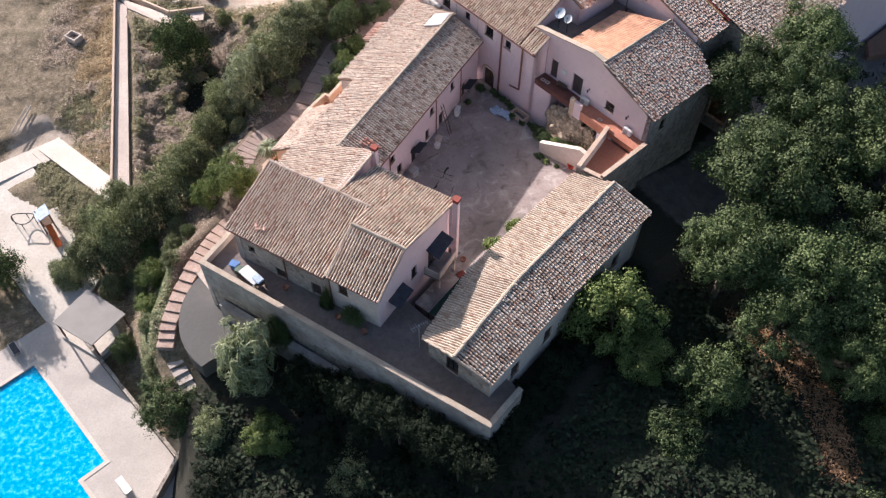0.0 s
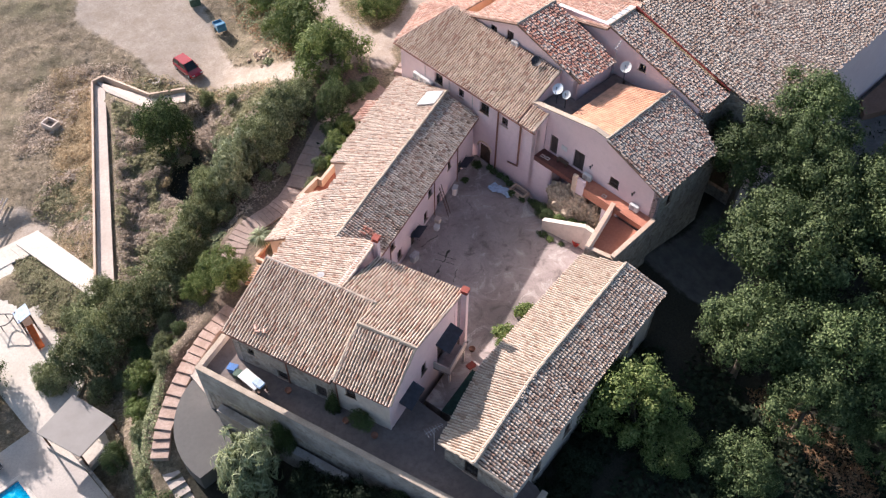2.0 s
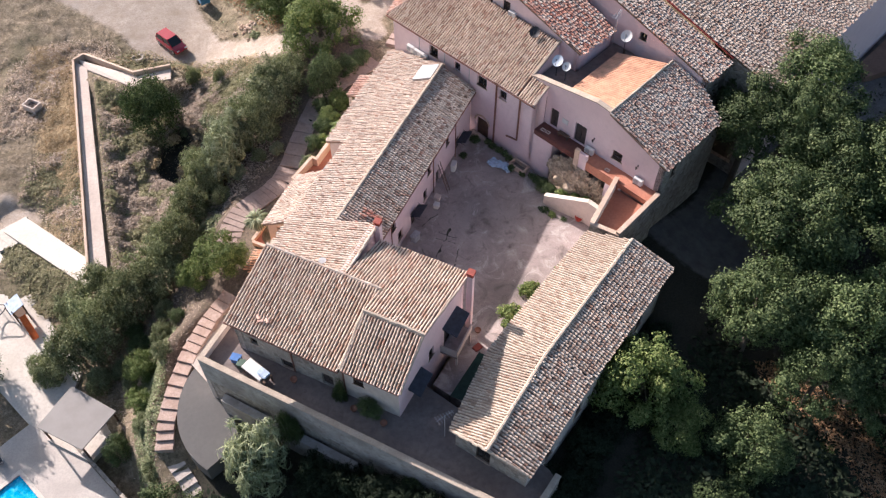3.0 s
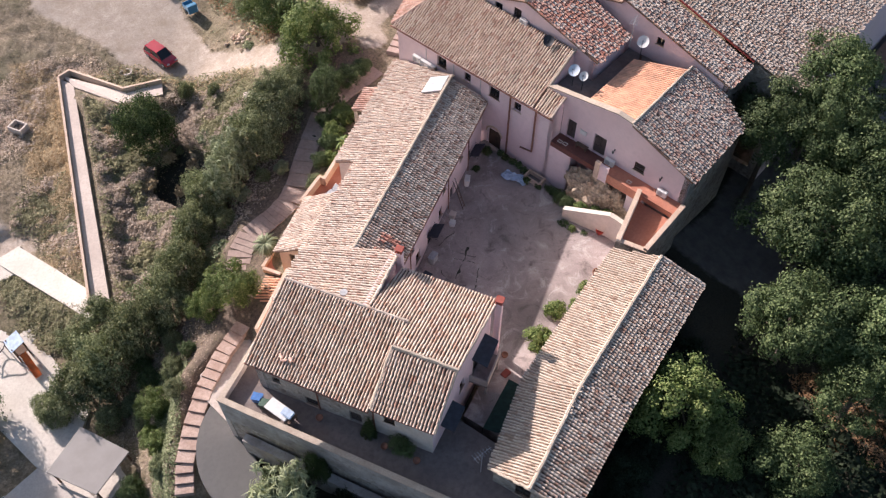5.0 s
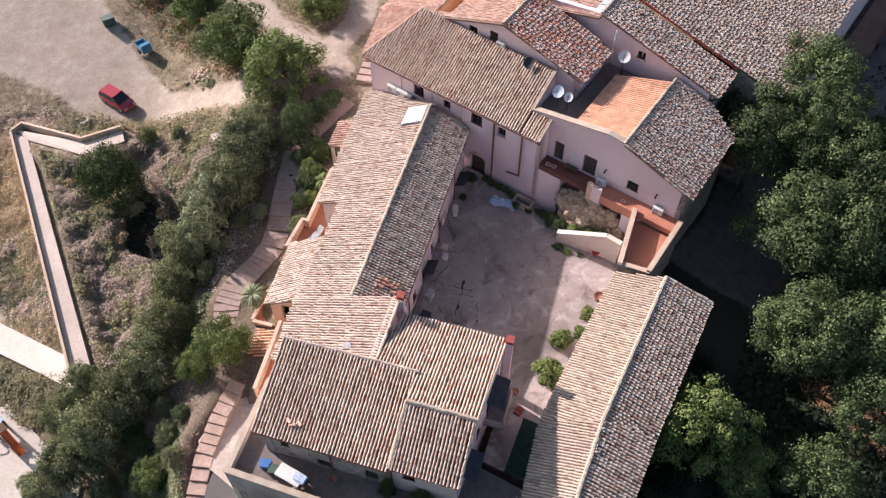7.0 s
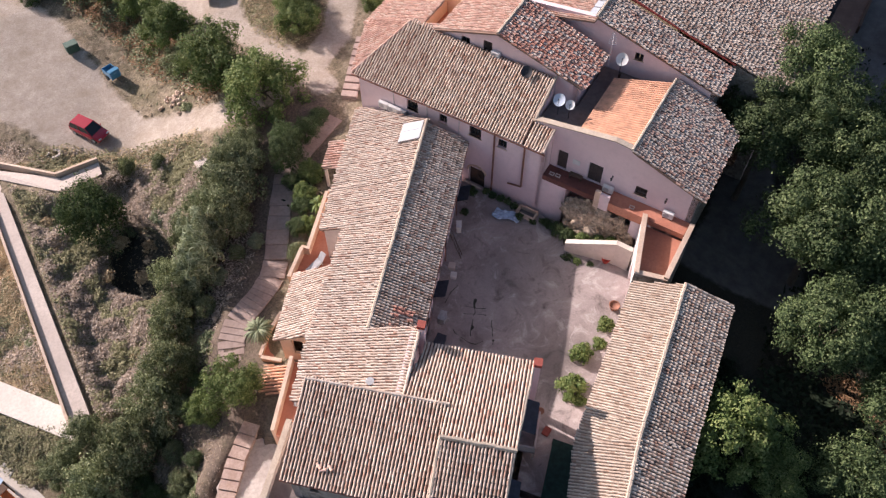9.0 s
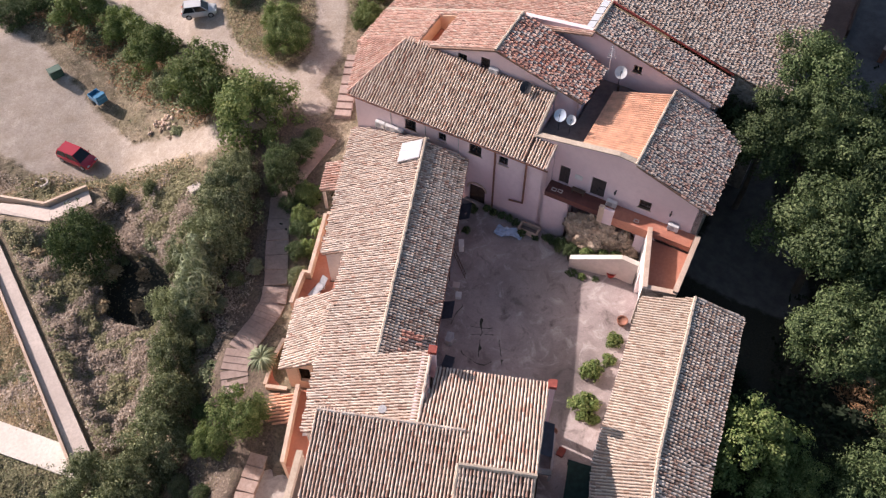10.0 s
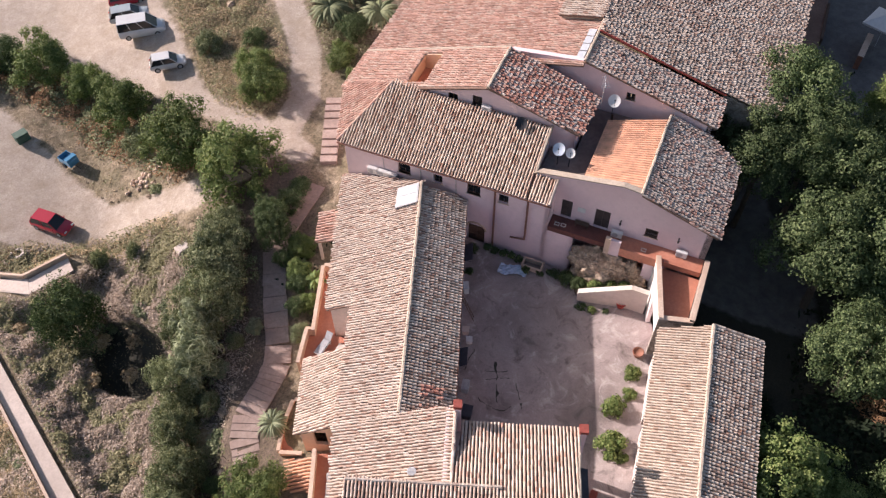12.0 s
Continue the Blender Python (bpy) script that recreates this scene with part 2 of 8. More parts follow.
def leaf_mat(name, c1, c2, c3, rough=0.65):
    def build(nt, p):
        g = nt.nodes.new("ShaderNodeNewGeometry").outputs["Random Per Island"]
        o = nt.nodes.new("ShaderNodeObjectInfo").outputs["Random"]
        n = noise_tex(nt, 0.6, 3)
        col = ramp(nt, g, [(0.0, c1), (0.55, c2), (1.0, c3)])
        col = mix(nt, ramp(nt, n.outputs[0], [(0.35, (0,) * 3), (0.7, (0.5,) * 3)]), col, c1)
        hsv = nt.nodes.new("ShaderNodeHueSaturation")
        nt.links.new(col, hsv.inputs["Color"])
        mr = node(nt, "ShaderNodeMapRange", To_Min=0.8, To_Max=1.2)
        nt.links.new(o, mr.inputs[0])
        nt.links.new(mr.outputs[0], hsv.inputs["Value"])
        nt.links.new(hsv.outputs[0], p.inputs["Base Color"])
        p.inputs["Roughness"].default_value = rough
        p.inputs["Specular IOR Level"].default_value = 0.3
        tr = nt.nodes.new("ShaderNodeBsdfTranslucent")
        nt.links.new(hsv.outputs[0], tr.inputs[0])
        ms = nt.nodes.new("ShaderNodeMixShader")
        ms.inputs[0].default_value = 0.24
        nt.links.new(p.outputs[0], ms.inputs[1])
        nt.links.new(tr.outputs[0], ms.inputs[2])
        nt.links.new(ms.outputs[0], nt.nodes["Material Output"].inputs[0])
    return material(name, build)


L_OAK = leaf_mat("leaf_broad", (0.034, 0.058, 0.019), (0.096, 0.138, 0.049), (0.23, 0.28, 0.12))
L_OLIVE = leaf_mat("leaf_olive", (0.10, 0.125, 0.055), (0.235, 0.26, 0.13), (0.42, 0.44, 0.25))
L_BRIGHT = leaf_mat("leaf_bright", (0.085, 0.13, 0.034), (0.18, 0.235, 0.068), (0.315, 0.35, 0.13))
L_PALE = leaf_mat("leaf_silver", (0.17, 0.20, 0.11), (0.28, 0.31, 0.19), (0.40, 0.42, 0.28))
L_REED = leaf_mat("leaf_reed", (0.16, 0.19, 0.10), (0.32, 0.36, 0.20), (0.52, 0.55, 0.37))
# Darkest leaf, for plants in shade; the shade is in the colour
L_SHADE = leaf_mat("leaf_shade_dark", (0.012, 0.021, 0.010), (0.024, 0.038, 0.018), (0.05, 0.066, 0.036), 0.8)
L_DRY = leaf_mat("dry_stem", (0.32, 0.235, 0.13), (0.50, 0.385, 0.23), (0.64, 0.52, 0.34), 0.8)
L_RUST = leaf_mat("dry_bush", (0.22, 0.12, 0.06), (0.36, 0.22, 0.12), (0.46, 0.32, 0.19), 0.8)


# ---- shaping helpers ----
def link_mesh(name, verts, faces, mat, parent=None, label="", smooth=False):
    me = bpy.data.meshes.new(name)
    me.from_pydata([tuple(v) for v in verts], [], faces)
    me.materials.append(mat)
    if smooth:
        me.polygons.foreach_set("use_smooth", [True] * len(me.polygons))
    ob = new(name, me)
    if parent:
        ob.parent = parent
    return tagged(ob, label)


def part(name, bm, mat, parent=None, label="", smooth=False):
    bmesh.ops.recalc_face_normals(bm, faces=bm.faces[:])
    me = bpy.data.meshes.new(name)
    bm.to_mesh(me)
    bm.free()
    me.materials.append(mat)
    if smooth:
        me.polygons.foreach_set("use_smooth", [True] * len(me.polygons))
    ob = new(name, me)
    if parent:
        ob.parent = parent
    return tagged(ob, label)


def thing(name, label, category, group="", kind="", at=None):
    ob = new(name)
    ob.empty_display_size = 0.3
    if at is not None:
        ob.matrix_world = at
    return tagged(ob, label, category, group, kind)


def box(bm, m, sx, sy, sz, bevel=0.0):
    """A box with its base centre at the pose m."""
    geo = bmesh.ops.create_cube(bm, size=1.0, matrix=m @ Matrix.Translation((0, 0, sz / 2)) @ Matrix.Diagonal((sx, sy, sz, 1)))
    if bevel:
        edges = {e for v in geo["verts"] for e in v.link_edges}
        bmesh.ops.bevel(bm, geom=list(edges), offset=bevel, segments=2, affect="EDGES")


def rod(bm, a, b, r1, r2=None, seg=8):
    a, b = Vector(a), Vector(b)
    d = b - a
    m = Matrix.Translation((a + b) / 2) @ d.to_track_quat("Z", "Y").to_matrix().to_4x4()
    bmesh.ops.create_cone(bm, cap_ends=True, segments=seg, radius1=r1, radius2=r1 if r2 is None else r2, depth=d.length, matrix=m)


def prism(bm, poly, z0, z1):
    """A solid over a plan polygon, with one or several heights."""
    n = len(poly)
    z0 = [z0] * n if not isinstance(z0, (list, tuple)) else z0
    z1 = [z1] * n if not isinstance(z1, (list, tuple)) else z1
    lo = [bm.verts.new((p[0], p[1], z)) for p, z in zip(poly, z0)]
    hi = [bm.verts.new((p[0], p[1], z)) for p, z in zip(poly, z1)]
    bm.faces.new(lo[::-1])
    bm.faces.new(hi)
    for i in range(n):
        j = (i + 1) % n
        bm.faces.new((lo[i], lo[j], hi[j], hi[i]))


class Plan:
    """A building's own axes: a along its front, b inwards."""
    def __init__(self, x, y, dx, dy, side=1):
        k = math.hypot(dx, dy)
        self.o, self.d = Vector((x, y)), Vector((dx / k, dy / k))
        self.q = Vector((-self.d.y, self.d.x)) * side
    def __call__(self, a, b, z=None):
        p = self.o + self.d * a + self.q * b
        return Vector((p.x, p.y)) if z is None else Vector((p.x, p.y, z))
    def stand(self, a, b, z, turn=0.0):
        p = self(a, b)
        return pose(p.x, p.y, z, 0, 0, math.degrees(math.atan2(self.d.y, self.d.x)) + turn)


def wall(name, p0, p1, z0, tops, mat, parent, thick=0.4, holes=(), label=""):
    """A wall from p0 to p1 (plan), outer face on that line, body to its left. tops: (s, z) along it. holes: (s, z, w, h) with s, z at the lower left."""
    p0, p1 = Vector(p0[:2]), Vector(p1[:2])
    d = p1 - p0
    ln = d.length
    d = d / ln
    nrm = Vector((-d.y, d.x))
    tops = [(0, tops), (ln, tops)] if not isinstance(tops, (list, tuple)) else list(tops)
    def top(s):
        for (s0, h0), (s1, h1) in zip(tops, tops[1:]):
            if s <= s1 + 1e-6:
                return h0 + (h1 - h0) * max(0.0, min(1.0, (s - s0) / max(1e-6, s1 - s0)))
        return tops[-1][1]
    cuts = sorted({0.0, ln, *(s for s, _ in tops if 0 < s < ln), *(h[0] for h in holes), *(h[0] + h[2] for h in holes)})
    bm = bmesh.new()
    def cell(s0, s1, a0, a1, b0, b1):
        vs = []
        for s, lo, hi in ((s0, a0, b0), (s1, a1, b1)):
            for t in (0, thick):
                q = p0 + d * s + nrm * t
                vs += [bm.verts.new((q.x, q.y, lo)), bm.verts.new((q.x, q.y, hi))]
        for f in ((0, 4, 5, 1), (2, 3, 7, 6), (0, 1, 3, 2), (4, 6, 7, 5), (1, 5, 7, 3), (0, 2, 6, 4)):
            bm.faces.new([vs[i] for i in f])
    for s0, s1 in zip(cuts, cuts[1:]):
        if s1 - s0 < 1e-4:
            continue
        mid = (s0 + s1) / 2
        low = z0
        for h in sorted((h for h in holes if h[0] - 1e-6 <= mid <= h[0] + h[2] + 1e-6), key=lambda h: h[1]):
            if h[1] > low + 1e-4:
                cell(s0, s1, low, low, h[1], h[1])
            low = h[1] + h[3]
        cell(s0, s1, low, low, top(s0), top(s1))
    bmesh.ops.remove_doubles(bm, verts=bm.verts[:], dist=0.0005)
    return part(name, bm, mat, parent, label)


def wall_pose(p0, p1, s, z, depth=0.0):
    """A pose on a wall's line: x along it, y inwards, z up."""
    p0, p1 = Vector(p0[:2]), Vector(p1[:2])
    d = (p1 - p0).normalized()
    q = p0 + d * s + Vector((-d.y, d.x)) * depth
    return pose(q.x, q.y, z, 0, 0, math.degrees(math.atan2(d.y, d.x)))


def window(p0, p1, s, z, w, h, parent, shutter=False, depth=0.16, frame_mat=None):
    m = wall_pose(p0, p1, s + w / 2, z, depth)
    bm = bmesh.new()
    fm = frame_mat or M_WOOD
    for x, ww, zz, hh in ((-w / 2 + 0.035, 0.07, 0, h), (w / 2 - 0.035, 0.07, 0, h), (0, w - 0.14, 0, 0.07), (0, w - 0.14, h - 0.07, 0.07)):
        box(bm, m @ Matrix.Translation((x, 0, zz)), ww, 0.07, hh)
    fr = part("window_frame", bm, fm, parent)
    bm = bmesh.new()
    if shutter:
        k = max(4, int(h / 0.11))
        for i in range(k):
            box(bm, m @ Matrix.Translation((0, 0.03, 0.07 + (h - 0.14) * i / k)) @ pose(0, 0, 0, 25, 0, 0), w - 0.15, 0.02, (h - 0.14) / k * 0.92)
        part("shutter", bm, M_SHUTTER, parent)
    else:
        for x in (-w / 4, w / 4):
            box(bm, m @ Matrix.Translation((x, 0.03, 0.07)), w / 2 - 0.09, 0.015, h - 0.14)
        part("pane", bm, M_GLASS, fr)
    bm = bmesh.new()
    box(bm, wall_pose(p0, p1, s + w / 2, z - 0.07, 0.08), w + 0.2, 0.26, 0.07)
    part("window_sill", bm, M_COPING, parent)


def door(p0, p1, s, z, w, h, parent, mat=None, depth=0.18):
    m = wall_pose(p0, p1, s + w / 2, z, depth)
    bm = bmesh.new()
    for x in (-w / 4, w / 4):
        box(bm, m @ Matrix.Translation((x, 0, 0.02)), w / 2 - 0.02, 0.06, h - 0.06, 0.01)
        for zz in (0.2, h * 0.55):
            box(bm, m @ Matrix.Translation((x, -0.035, zz)), w / 2 - 0.2, 0.03, h * 0.3, 0.01)
    d = part("door", bm, mat or M_SHUTTER, parent)
    bm = bmesh.new()
    rod(bm, m @ Vector((0.06, -0.03, h * 0.48)), m @ Vector((0.06, -0.1, h * 0.48)), 0.02)
    rod(bm, m @ Vector((0.06, -0.09, h * 0.48)), m @ Vector((0.17, -0.09, h * 0.48)), 0.014)
    part("handle", bm, M_IRON, d)


def clip_range(poly, x):
    """Where the line at x meets a convex polygon of (x, y)."""
    ys = []
    for (x0, y0), (x1, y1) in zip(poly, poly[1:] + poly[:1]):
        if (x0 - x) * (x1 - x) <= 0 and abs(x1 - x0) > 1e-9:
            ys.append(y0 + (y1 - y0) * (x - x0) / (x1 - x0))
    return (min(ys), max(ys)) if len(ys) > 1 else None


RNG = random.Random(7)


def tile_verts(w0, w1, ln, h, seg=4, lift_by=0.125):
    """A cover tile: half a tapered pipe with a closed lower end, its length along y from 0."""
    vs, fs = [], []
    for y, w, lift in ((0.0, w0, ln * lift_by), (ln, w1, 0.0)):
        for i in range(seg + 1):
            a = math.pi * i / seg
            vs.append((-math.cos(a) * w / 2, y, lift + math.sin(a) * h * w / w0))
    n = seg + 1
    for i in range(seg):
        fs.append((i, i + 1, n + i + 1, n + i))
    fs.append(tuple(range(seg, -1, -1)))
    return vs, fs


def roof(pts, parent, mat, pitch=0.28, course=0.38, slab=0.14, jit=1.0, singles=0, single_mat=None, keep=None, label="", lift_by=0.095, pan=None, cover=0.7):
    """A tiled slope over a plane polygon of 3D corners (counter-clockwise from above): a slab and rows of cover tiles on it."""
    pts = [Vector(p) for p in pts]
    c = sum(pts, Vector()) / len(pts)
    nrm = Vector()
    for p, q in zip(pts, pts[1:] + pts[:1]):
        nrm += (p - c).cross(q - c)
    nrm.normalize()
    if nrm.z < 0:
        nrm = -nrm
    up = (Vector((0, 0, 1)) - nrm * nrm.z).normalized()
    side = up.cross(nrm).normalized()
    flat = [((p - c).dot(side), (p - c).dot(up)) for p in pts]
    bm = bmesh.new()
    hi = [bm.verts.new(c + side * x + up * y) for x, y in flat]
    lo = [bm.verts.new(c + side * x + up * y - nrm * slab) for x, y in flat]
    bm.faces.new(hi)
    bm.faces.new(lo[::-1])
    for i in range(len(hi)):
        j = (i + 1) % len(hi)
        bm.faces.new((lo[i], lo[j], hi[j], hi[i]))
    base = part("roof", bm, pan or M_PAN, parent, label)
    xs = [x for x, _ in flat]
    verts, faces, made = [], [], 0
    tv, tf = tile_verts(pitch * cover, pitch * (cover - 0.14), course * 1.22, pitch * 0.40, 5, lift_by)
    piece = None
    x = min(xs) + pitch * 0.4
    while x < max(xs) - pitch * 0.2:
        rng = clip_range(flat, x)
        if rng and rng[1] - rng[0] > course * 0.6:
            y = rng[0] - 0.06 - (RNG.uniform(0, 0.5) * course if jit > 1.1 else 0.0)
            wob = RNG.uniform(-0.018, 0.018) * jit
            while y < rng[1] - course * 0.35:
                cut = min(1.0, (rng[1] + 0.05 - y) / (course * 1.22))
                if keep is None or keep(c + side * x + up * (y + course / 2)):
                    o = c + side * (x + wob + RNG.gauss(0, 0.012) * jit) + up * (y + RNG.gauss(0, 0.028) * jit) + nrm * (0.004 + abs(RNG.gauss(0, 0.008)) * jit)
                    tw = RNG.gauss(0, 0.045) * jit
                    s2, u2 = side * math.cos(tw) + up * math.sin(tw), up * math.cos(tw) - side * math.sin(tw)
                    if made < singles:
                        if piece is None:
                            piece = bpy.data.meshes.new("tile")
                            piece.from_pydata(tv, [], tf)
                            piece.materials.append(single_mat or mat)
                        ob = new("tile", piece)
                        ob.parent = base
                        rot = Matrix((s2, u2, nrm)).transposed().to_4x4()
                        ob.matrix_world = Matrix.Translation(o) @ rot
                        made += 1
                    else:
                        k = len(verts)
                        verts += [o + s2 * vx + u2 * (vy * cut) + nrm * vz for vx, vy, vz in tv]
                        faces += [tuple(k + i for i in f) for f in tf]
                y += course * RNG.uniform(0.97, 1.03)
        x += pitch
    if verts:
        tagged(link_mesh("roof_tiles", verts, faces, mat, base), kind="stuff")
    return base


def ridge(a, b, parent, mat=None, r=0.15, step=0.4, name="ridge_cap"):
    """A line of ridge tiles bedded in mortar."""
    a, b = Vector(a), Vector(b)
    d = (b - a)
    n = max(1, int(d.length / step))
    verts, faces = [], []
    z = Vector((0, 0, 1))
    f = d.normalized()
    s = f.cross(z).normalized()
    u = s.cross(f)
    for i in range(n):
        o = a + d * (i / n) + u * RNG.uniform(-0.01, 0.015) + s * RNG.gauss(0, 0.012)
        w0, w1 = r * 1.05, r * 0.9
        k = len(verts)
        for t, w in ((0, w0), (1.12 / n, w1)):
            for j in range(6):
                ang = math.pi * (j / 5 * 1.3 - 0.15)
                verts.append(o + d * t - s * math.cos(ang) * w + u * math.sin(ang) * w)
        for j in range(5):
            faces.append((k + j, k + j + 1, k + 6 + j + 1, k + 6 + j))
        faces.append(tuple(k + j for j in range(5, -1, -1)))
    return tagged(link_mesh(name, verts, faces, mat or M_MORTAR, parent), kind="stuff")


# ---- ground ----
def smooth(t):
    t = np.clip(t, 0.0, 1.0)
    return t * t * (3 - 2 * t)


def level(x, y):
    """The lie of the land: a terrace of the hill that falls to the west and, past the retaining wall, to the south."""
    x, y = np.asarray(x, float), np.asarray(y, float)
    drop = np.interp(y, [30, 42, 58, 85, 105, 140], [9.8, 9.8, 8.3, 6.4, 3.6, 3.0])
    start = np.interp(y, [36, 46, 58, 75, 85, 110], [-17, -14, -9, -7, -5, -3])
    t = (start - x) / np.interp(y, [36, 46, 58, 85], [13, 17, 22, 22])
    z = 0.9 - drop * np.interp(t, [-0.1, 0, 0.2, 0.45, 0.72, 0.9, 1.05], [0, 0.01, 0.09, 0.23, 0.66, 0.93, 1.0])
    v = (x + 19.5) * -0.518 + (y - 40.1) * -0.855
    south = np.where(x > -24, smooth((v + 1.2) / 2.5), 0.0) * smooth((x + 27) / 5)
    z = np.where(south > 0, np.minimum(z, z * (1 - south) + (-3.2 - 0.14 * np.maximum(v, 0)) * south), z)
    east = smooth((x - 16) / 8)
    z = z * (1 - east) + np.minimum(z, -0.6) * east
    return z - 0.0009 * np.maximum(0, np.hypot(x, y - 60) - 70) ** 1.35


def level1(x, y):
    return float(level(x, y))


def near_line(x, y, pts):
    best = np.full(np.shape(x), 1e9)
    for (x0, y0), (x1, y1) in zip(pts, pts[1:]):
        dx, dy = x1 - x0, y1 - y0
        t = np.clip(((x - x0) * dx + (y - y0) * dy) / (dx * dx + dy * dy), 0, 1)
        best = np.minimum(best, np.hypot(x - x0 - t * dx, y - y0 - t * dy))
    return best


def inside(x, y, poly):
    hit = np.zeros(np.shape(x), bool)
    for (x0, y0), (x1, y1) in zip(poly, poly[1:] + poly[:1]):
        if y0 != y1:
            hit ^= ((y0 > y) != (y1 > y)) & (x < (x1 - x0) * (y - y0) / (y1 - y0) + x0)
    return hit


def soft_area(x, y, poly, edge=1.2):
    d = near_line(x, y, poly + poly[:1])
    return np.clip(0.5 + np.where(inside(x, y, poly), d, -d) / edge, 0, 1)


LOW_PARK = [(-46, 112), (-44, 96), (-35, 89), (-32, 85), (-26, 83.3), (-17, 80), (-15.5, 82.6), (-23.7, 86.6), (-26.5, 92.5), (-30, 101.5), (-36, 112)]
HIGH_PARK = [(-36, 130), (-29.5, 110), (-23.5, 107), (-18, 96), (-12.8, 94.5), (-11.5, 92), (-11.6, 104), (-12.5, 113), (-10, 130)]
LANE = [(2, 118), (0.5, 103), (-0.8, 93), (-3.2, 87), (-6.5, 83.6), (-11, 81.5), (-16, 81)]
SPUR = [(-14.5, 95.5), (-13.2, 93.6), (-10.6, 89.2), (-8.1, 84.6), (-6.0, 80.6)]
ROAD = [(16.4, 51.8), (22, 56), (27, 62), (30.5, 66), (34, 64), (29, 57), (26.5, 48), (24.4, 44.5), (19.3, 48.5)]
YARD = [(34, 64), (30, 66), (40, 72), (50, 84), (70, 84), (66, 64), (52, 62), (42, 63)]
SHADE_HOLLOW = [(-29.0, 73.0), (-29.2, 69.4), (-27.8, 67.6), (-25.6, 65.6), (-23.2, 66.0), (-22.8, 69.8), (-24.2, 72.6), (-27.0, 75.2)]
GREYPATCH = [(-46.32, 61.62), (-45.81, 66.61), (-43.95, 67.51), (-39.84, 65.87), (-39.86, 63.77), (-42.98, 61.28), (-44.81, 59.66)]
DRY = [(-45, 88), (-41.3, 87), (-37.5, 76), (-34.5, 60), (-38, 62), (-41, 72)]

gx = np.concatenate([-np.geomspace(1500, 62, 16), np.arange(-60, 46, 0.6), np.geomspace(47, 1500, 16)])
gy = np.concatenate([-np.geomspace(1500, 4, 18), np.arange(-2, 128, 0.6), np.geomspace(130, 1800, 18)])
X, Y = np.meshgrid(gx, gy)
bumpy = np.array([noise.noise((x * 0.55, y * 0.55, 3.1)) * 0.22 + noise.noise((x * 0.13, y * 0.13, 8.0)) * 0.4 for x, y in zip(X.ravel(), Y.ravel())]).reshape(X.shape)
gravel = np.maximum.reduce([soft_area(X, Y, LOW_PARK), soft_area(X, Y, HIGH_PARK), np.clip((1.9 - near_line(X, Y, LANE)) / 0.8, 0, 1), np.clip((1.8 - near_line(X, Y, SPUR)) / 1.0, 0, 1)])
gravel = np.maximum.reduce([gravel, soft_area(X, Y, GREYPATCH, 2.0)])
# Road and yard gravel, given a dark tone for the shade on it
shaded_ways = np.maximum(soft_area(X, Y, ROAD, 1.5), soft_area(X, Y, YARD, 1.5))
dry = soft_area(X, Y, DRY, 4.0)
# Bare soil beside the path; the hedge's shade is put into its dark tone
soil_shade_m = np.clip((near_line(X, Y, [(-22, 46), (-20, 58), (-16, 66), (-12, 72), (-10, 77)]) * -1 + 6.5) / 5, 0, 1)
# Woodland floor; the trees' shade is put into its very dark colour
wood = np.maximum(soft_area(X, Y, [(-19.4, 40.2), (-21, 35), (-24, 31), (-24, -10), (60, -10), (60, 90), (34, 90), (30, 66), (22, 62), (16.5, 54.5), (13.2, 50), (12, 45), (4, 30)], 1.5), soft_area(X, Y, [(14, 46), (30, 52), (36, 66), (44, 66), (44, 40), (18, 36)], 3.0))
flat_pool = soft_area(X, Y, [(-60, 8), (-20, 20), (-22, 33), (-33, 44), (-38, 52), (-60, 66)], 2)
Z = level(X, Y) + bumpy * (1 - np.maximum(gravel, flat_pool) * 0.85)
Z = Z * (1 - flat_pool) + np.minimum(Z, -9.15) * flat_pool
def under(X, Y, Z, pts, reach, gap=0.3):
    for (x0, y0, z0), (x1, y1, z1) in zip(pts, pts[1:]):
        dx, dy = x1 - x0, y1 - y0
        t = np.clip(((X - x0) * dx + (Y - y0) * dy) / (dx * dx + dy * dy), 0, 1)
        far = np.hypot(X - x0 - t * dx, Y - y0 - t * dy)
        k = 1 - smooth((far - reach) / 1.5)
        want = z0 + (z1 - z0) * t - gap
        Z = Z * (1 - k) + want * k
    return Z


Z = under(X, Y, Z, [(-32.3, 55.6, -6.1), (-38.9, 85.2, -5.1), (-32.6, 80.3, -4.3), (-28.4, 80.9, -3.9)], 1.6)
Z = under(X, Y, Z, [(-32.5, 55.5, -6.2), (-42, 63.3, -7.2), (-48, 58.5, -7.6)], 2.2)
Z = under(X, Y, Z, [(-6.0, 76.3, 0.5), (-9.4, 73.4, 0.4), (-11.7, 71.0, 0.3), (-14.3, 62.6, -0.1), (-15.3, 60.2, -0.2), (-17.6, 58.6, -0.4), (-19.3, 56.4, -0.6)], 1.0, 0.12)
Z = under(X, Y, Z, [(-18.8, 49.0, -0.8), (-22.7, 45.0, -1.5), (-23.5, 39.0, -2.4), (-22.0, 33.6, -4.0)], 0.8, 0.15)
Z = np.where(inside(X, Y, [(-3, 70), (8, 58), (16, 50), (16, 44), (3, 30), (-19, 41), (-16, 46), (-15, 56), (-4, 72)]), np.minimum(Z, 0.55), Z)
Z = np.where(inside(X, Y, [(-19.6, 48.5), (-22.5, 45.5), (-23.6, 41), (-23.4, 36), (-19, 31), (-15.5, 37.5), (-15.5, 46.5)]), np.minimum(Z, -2.6), Z)
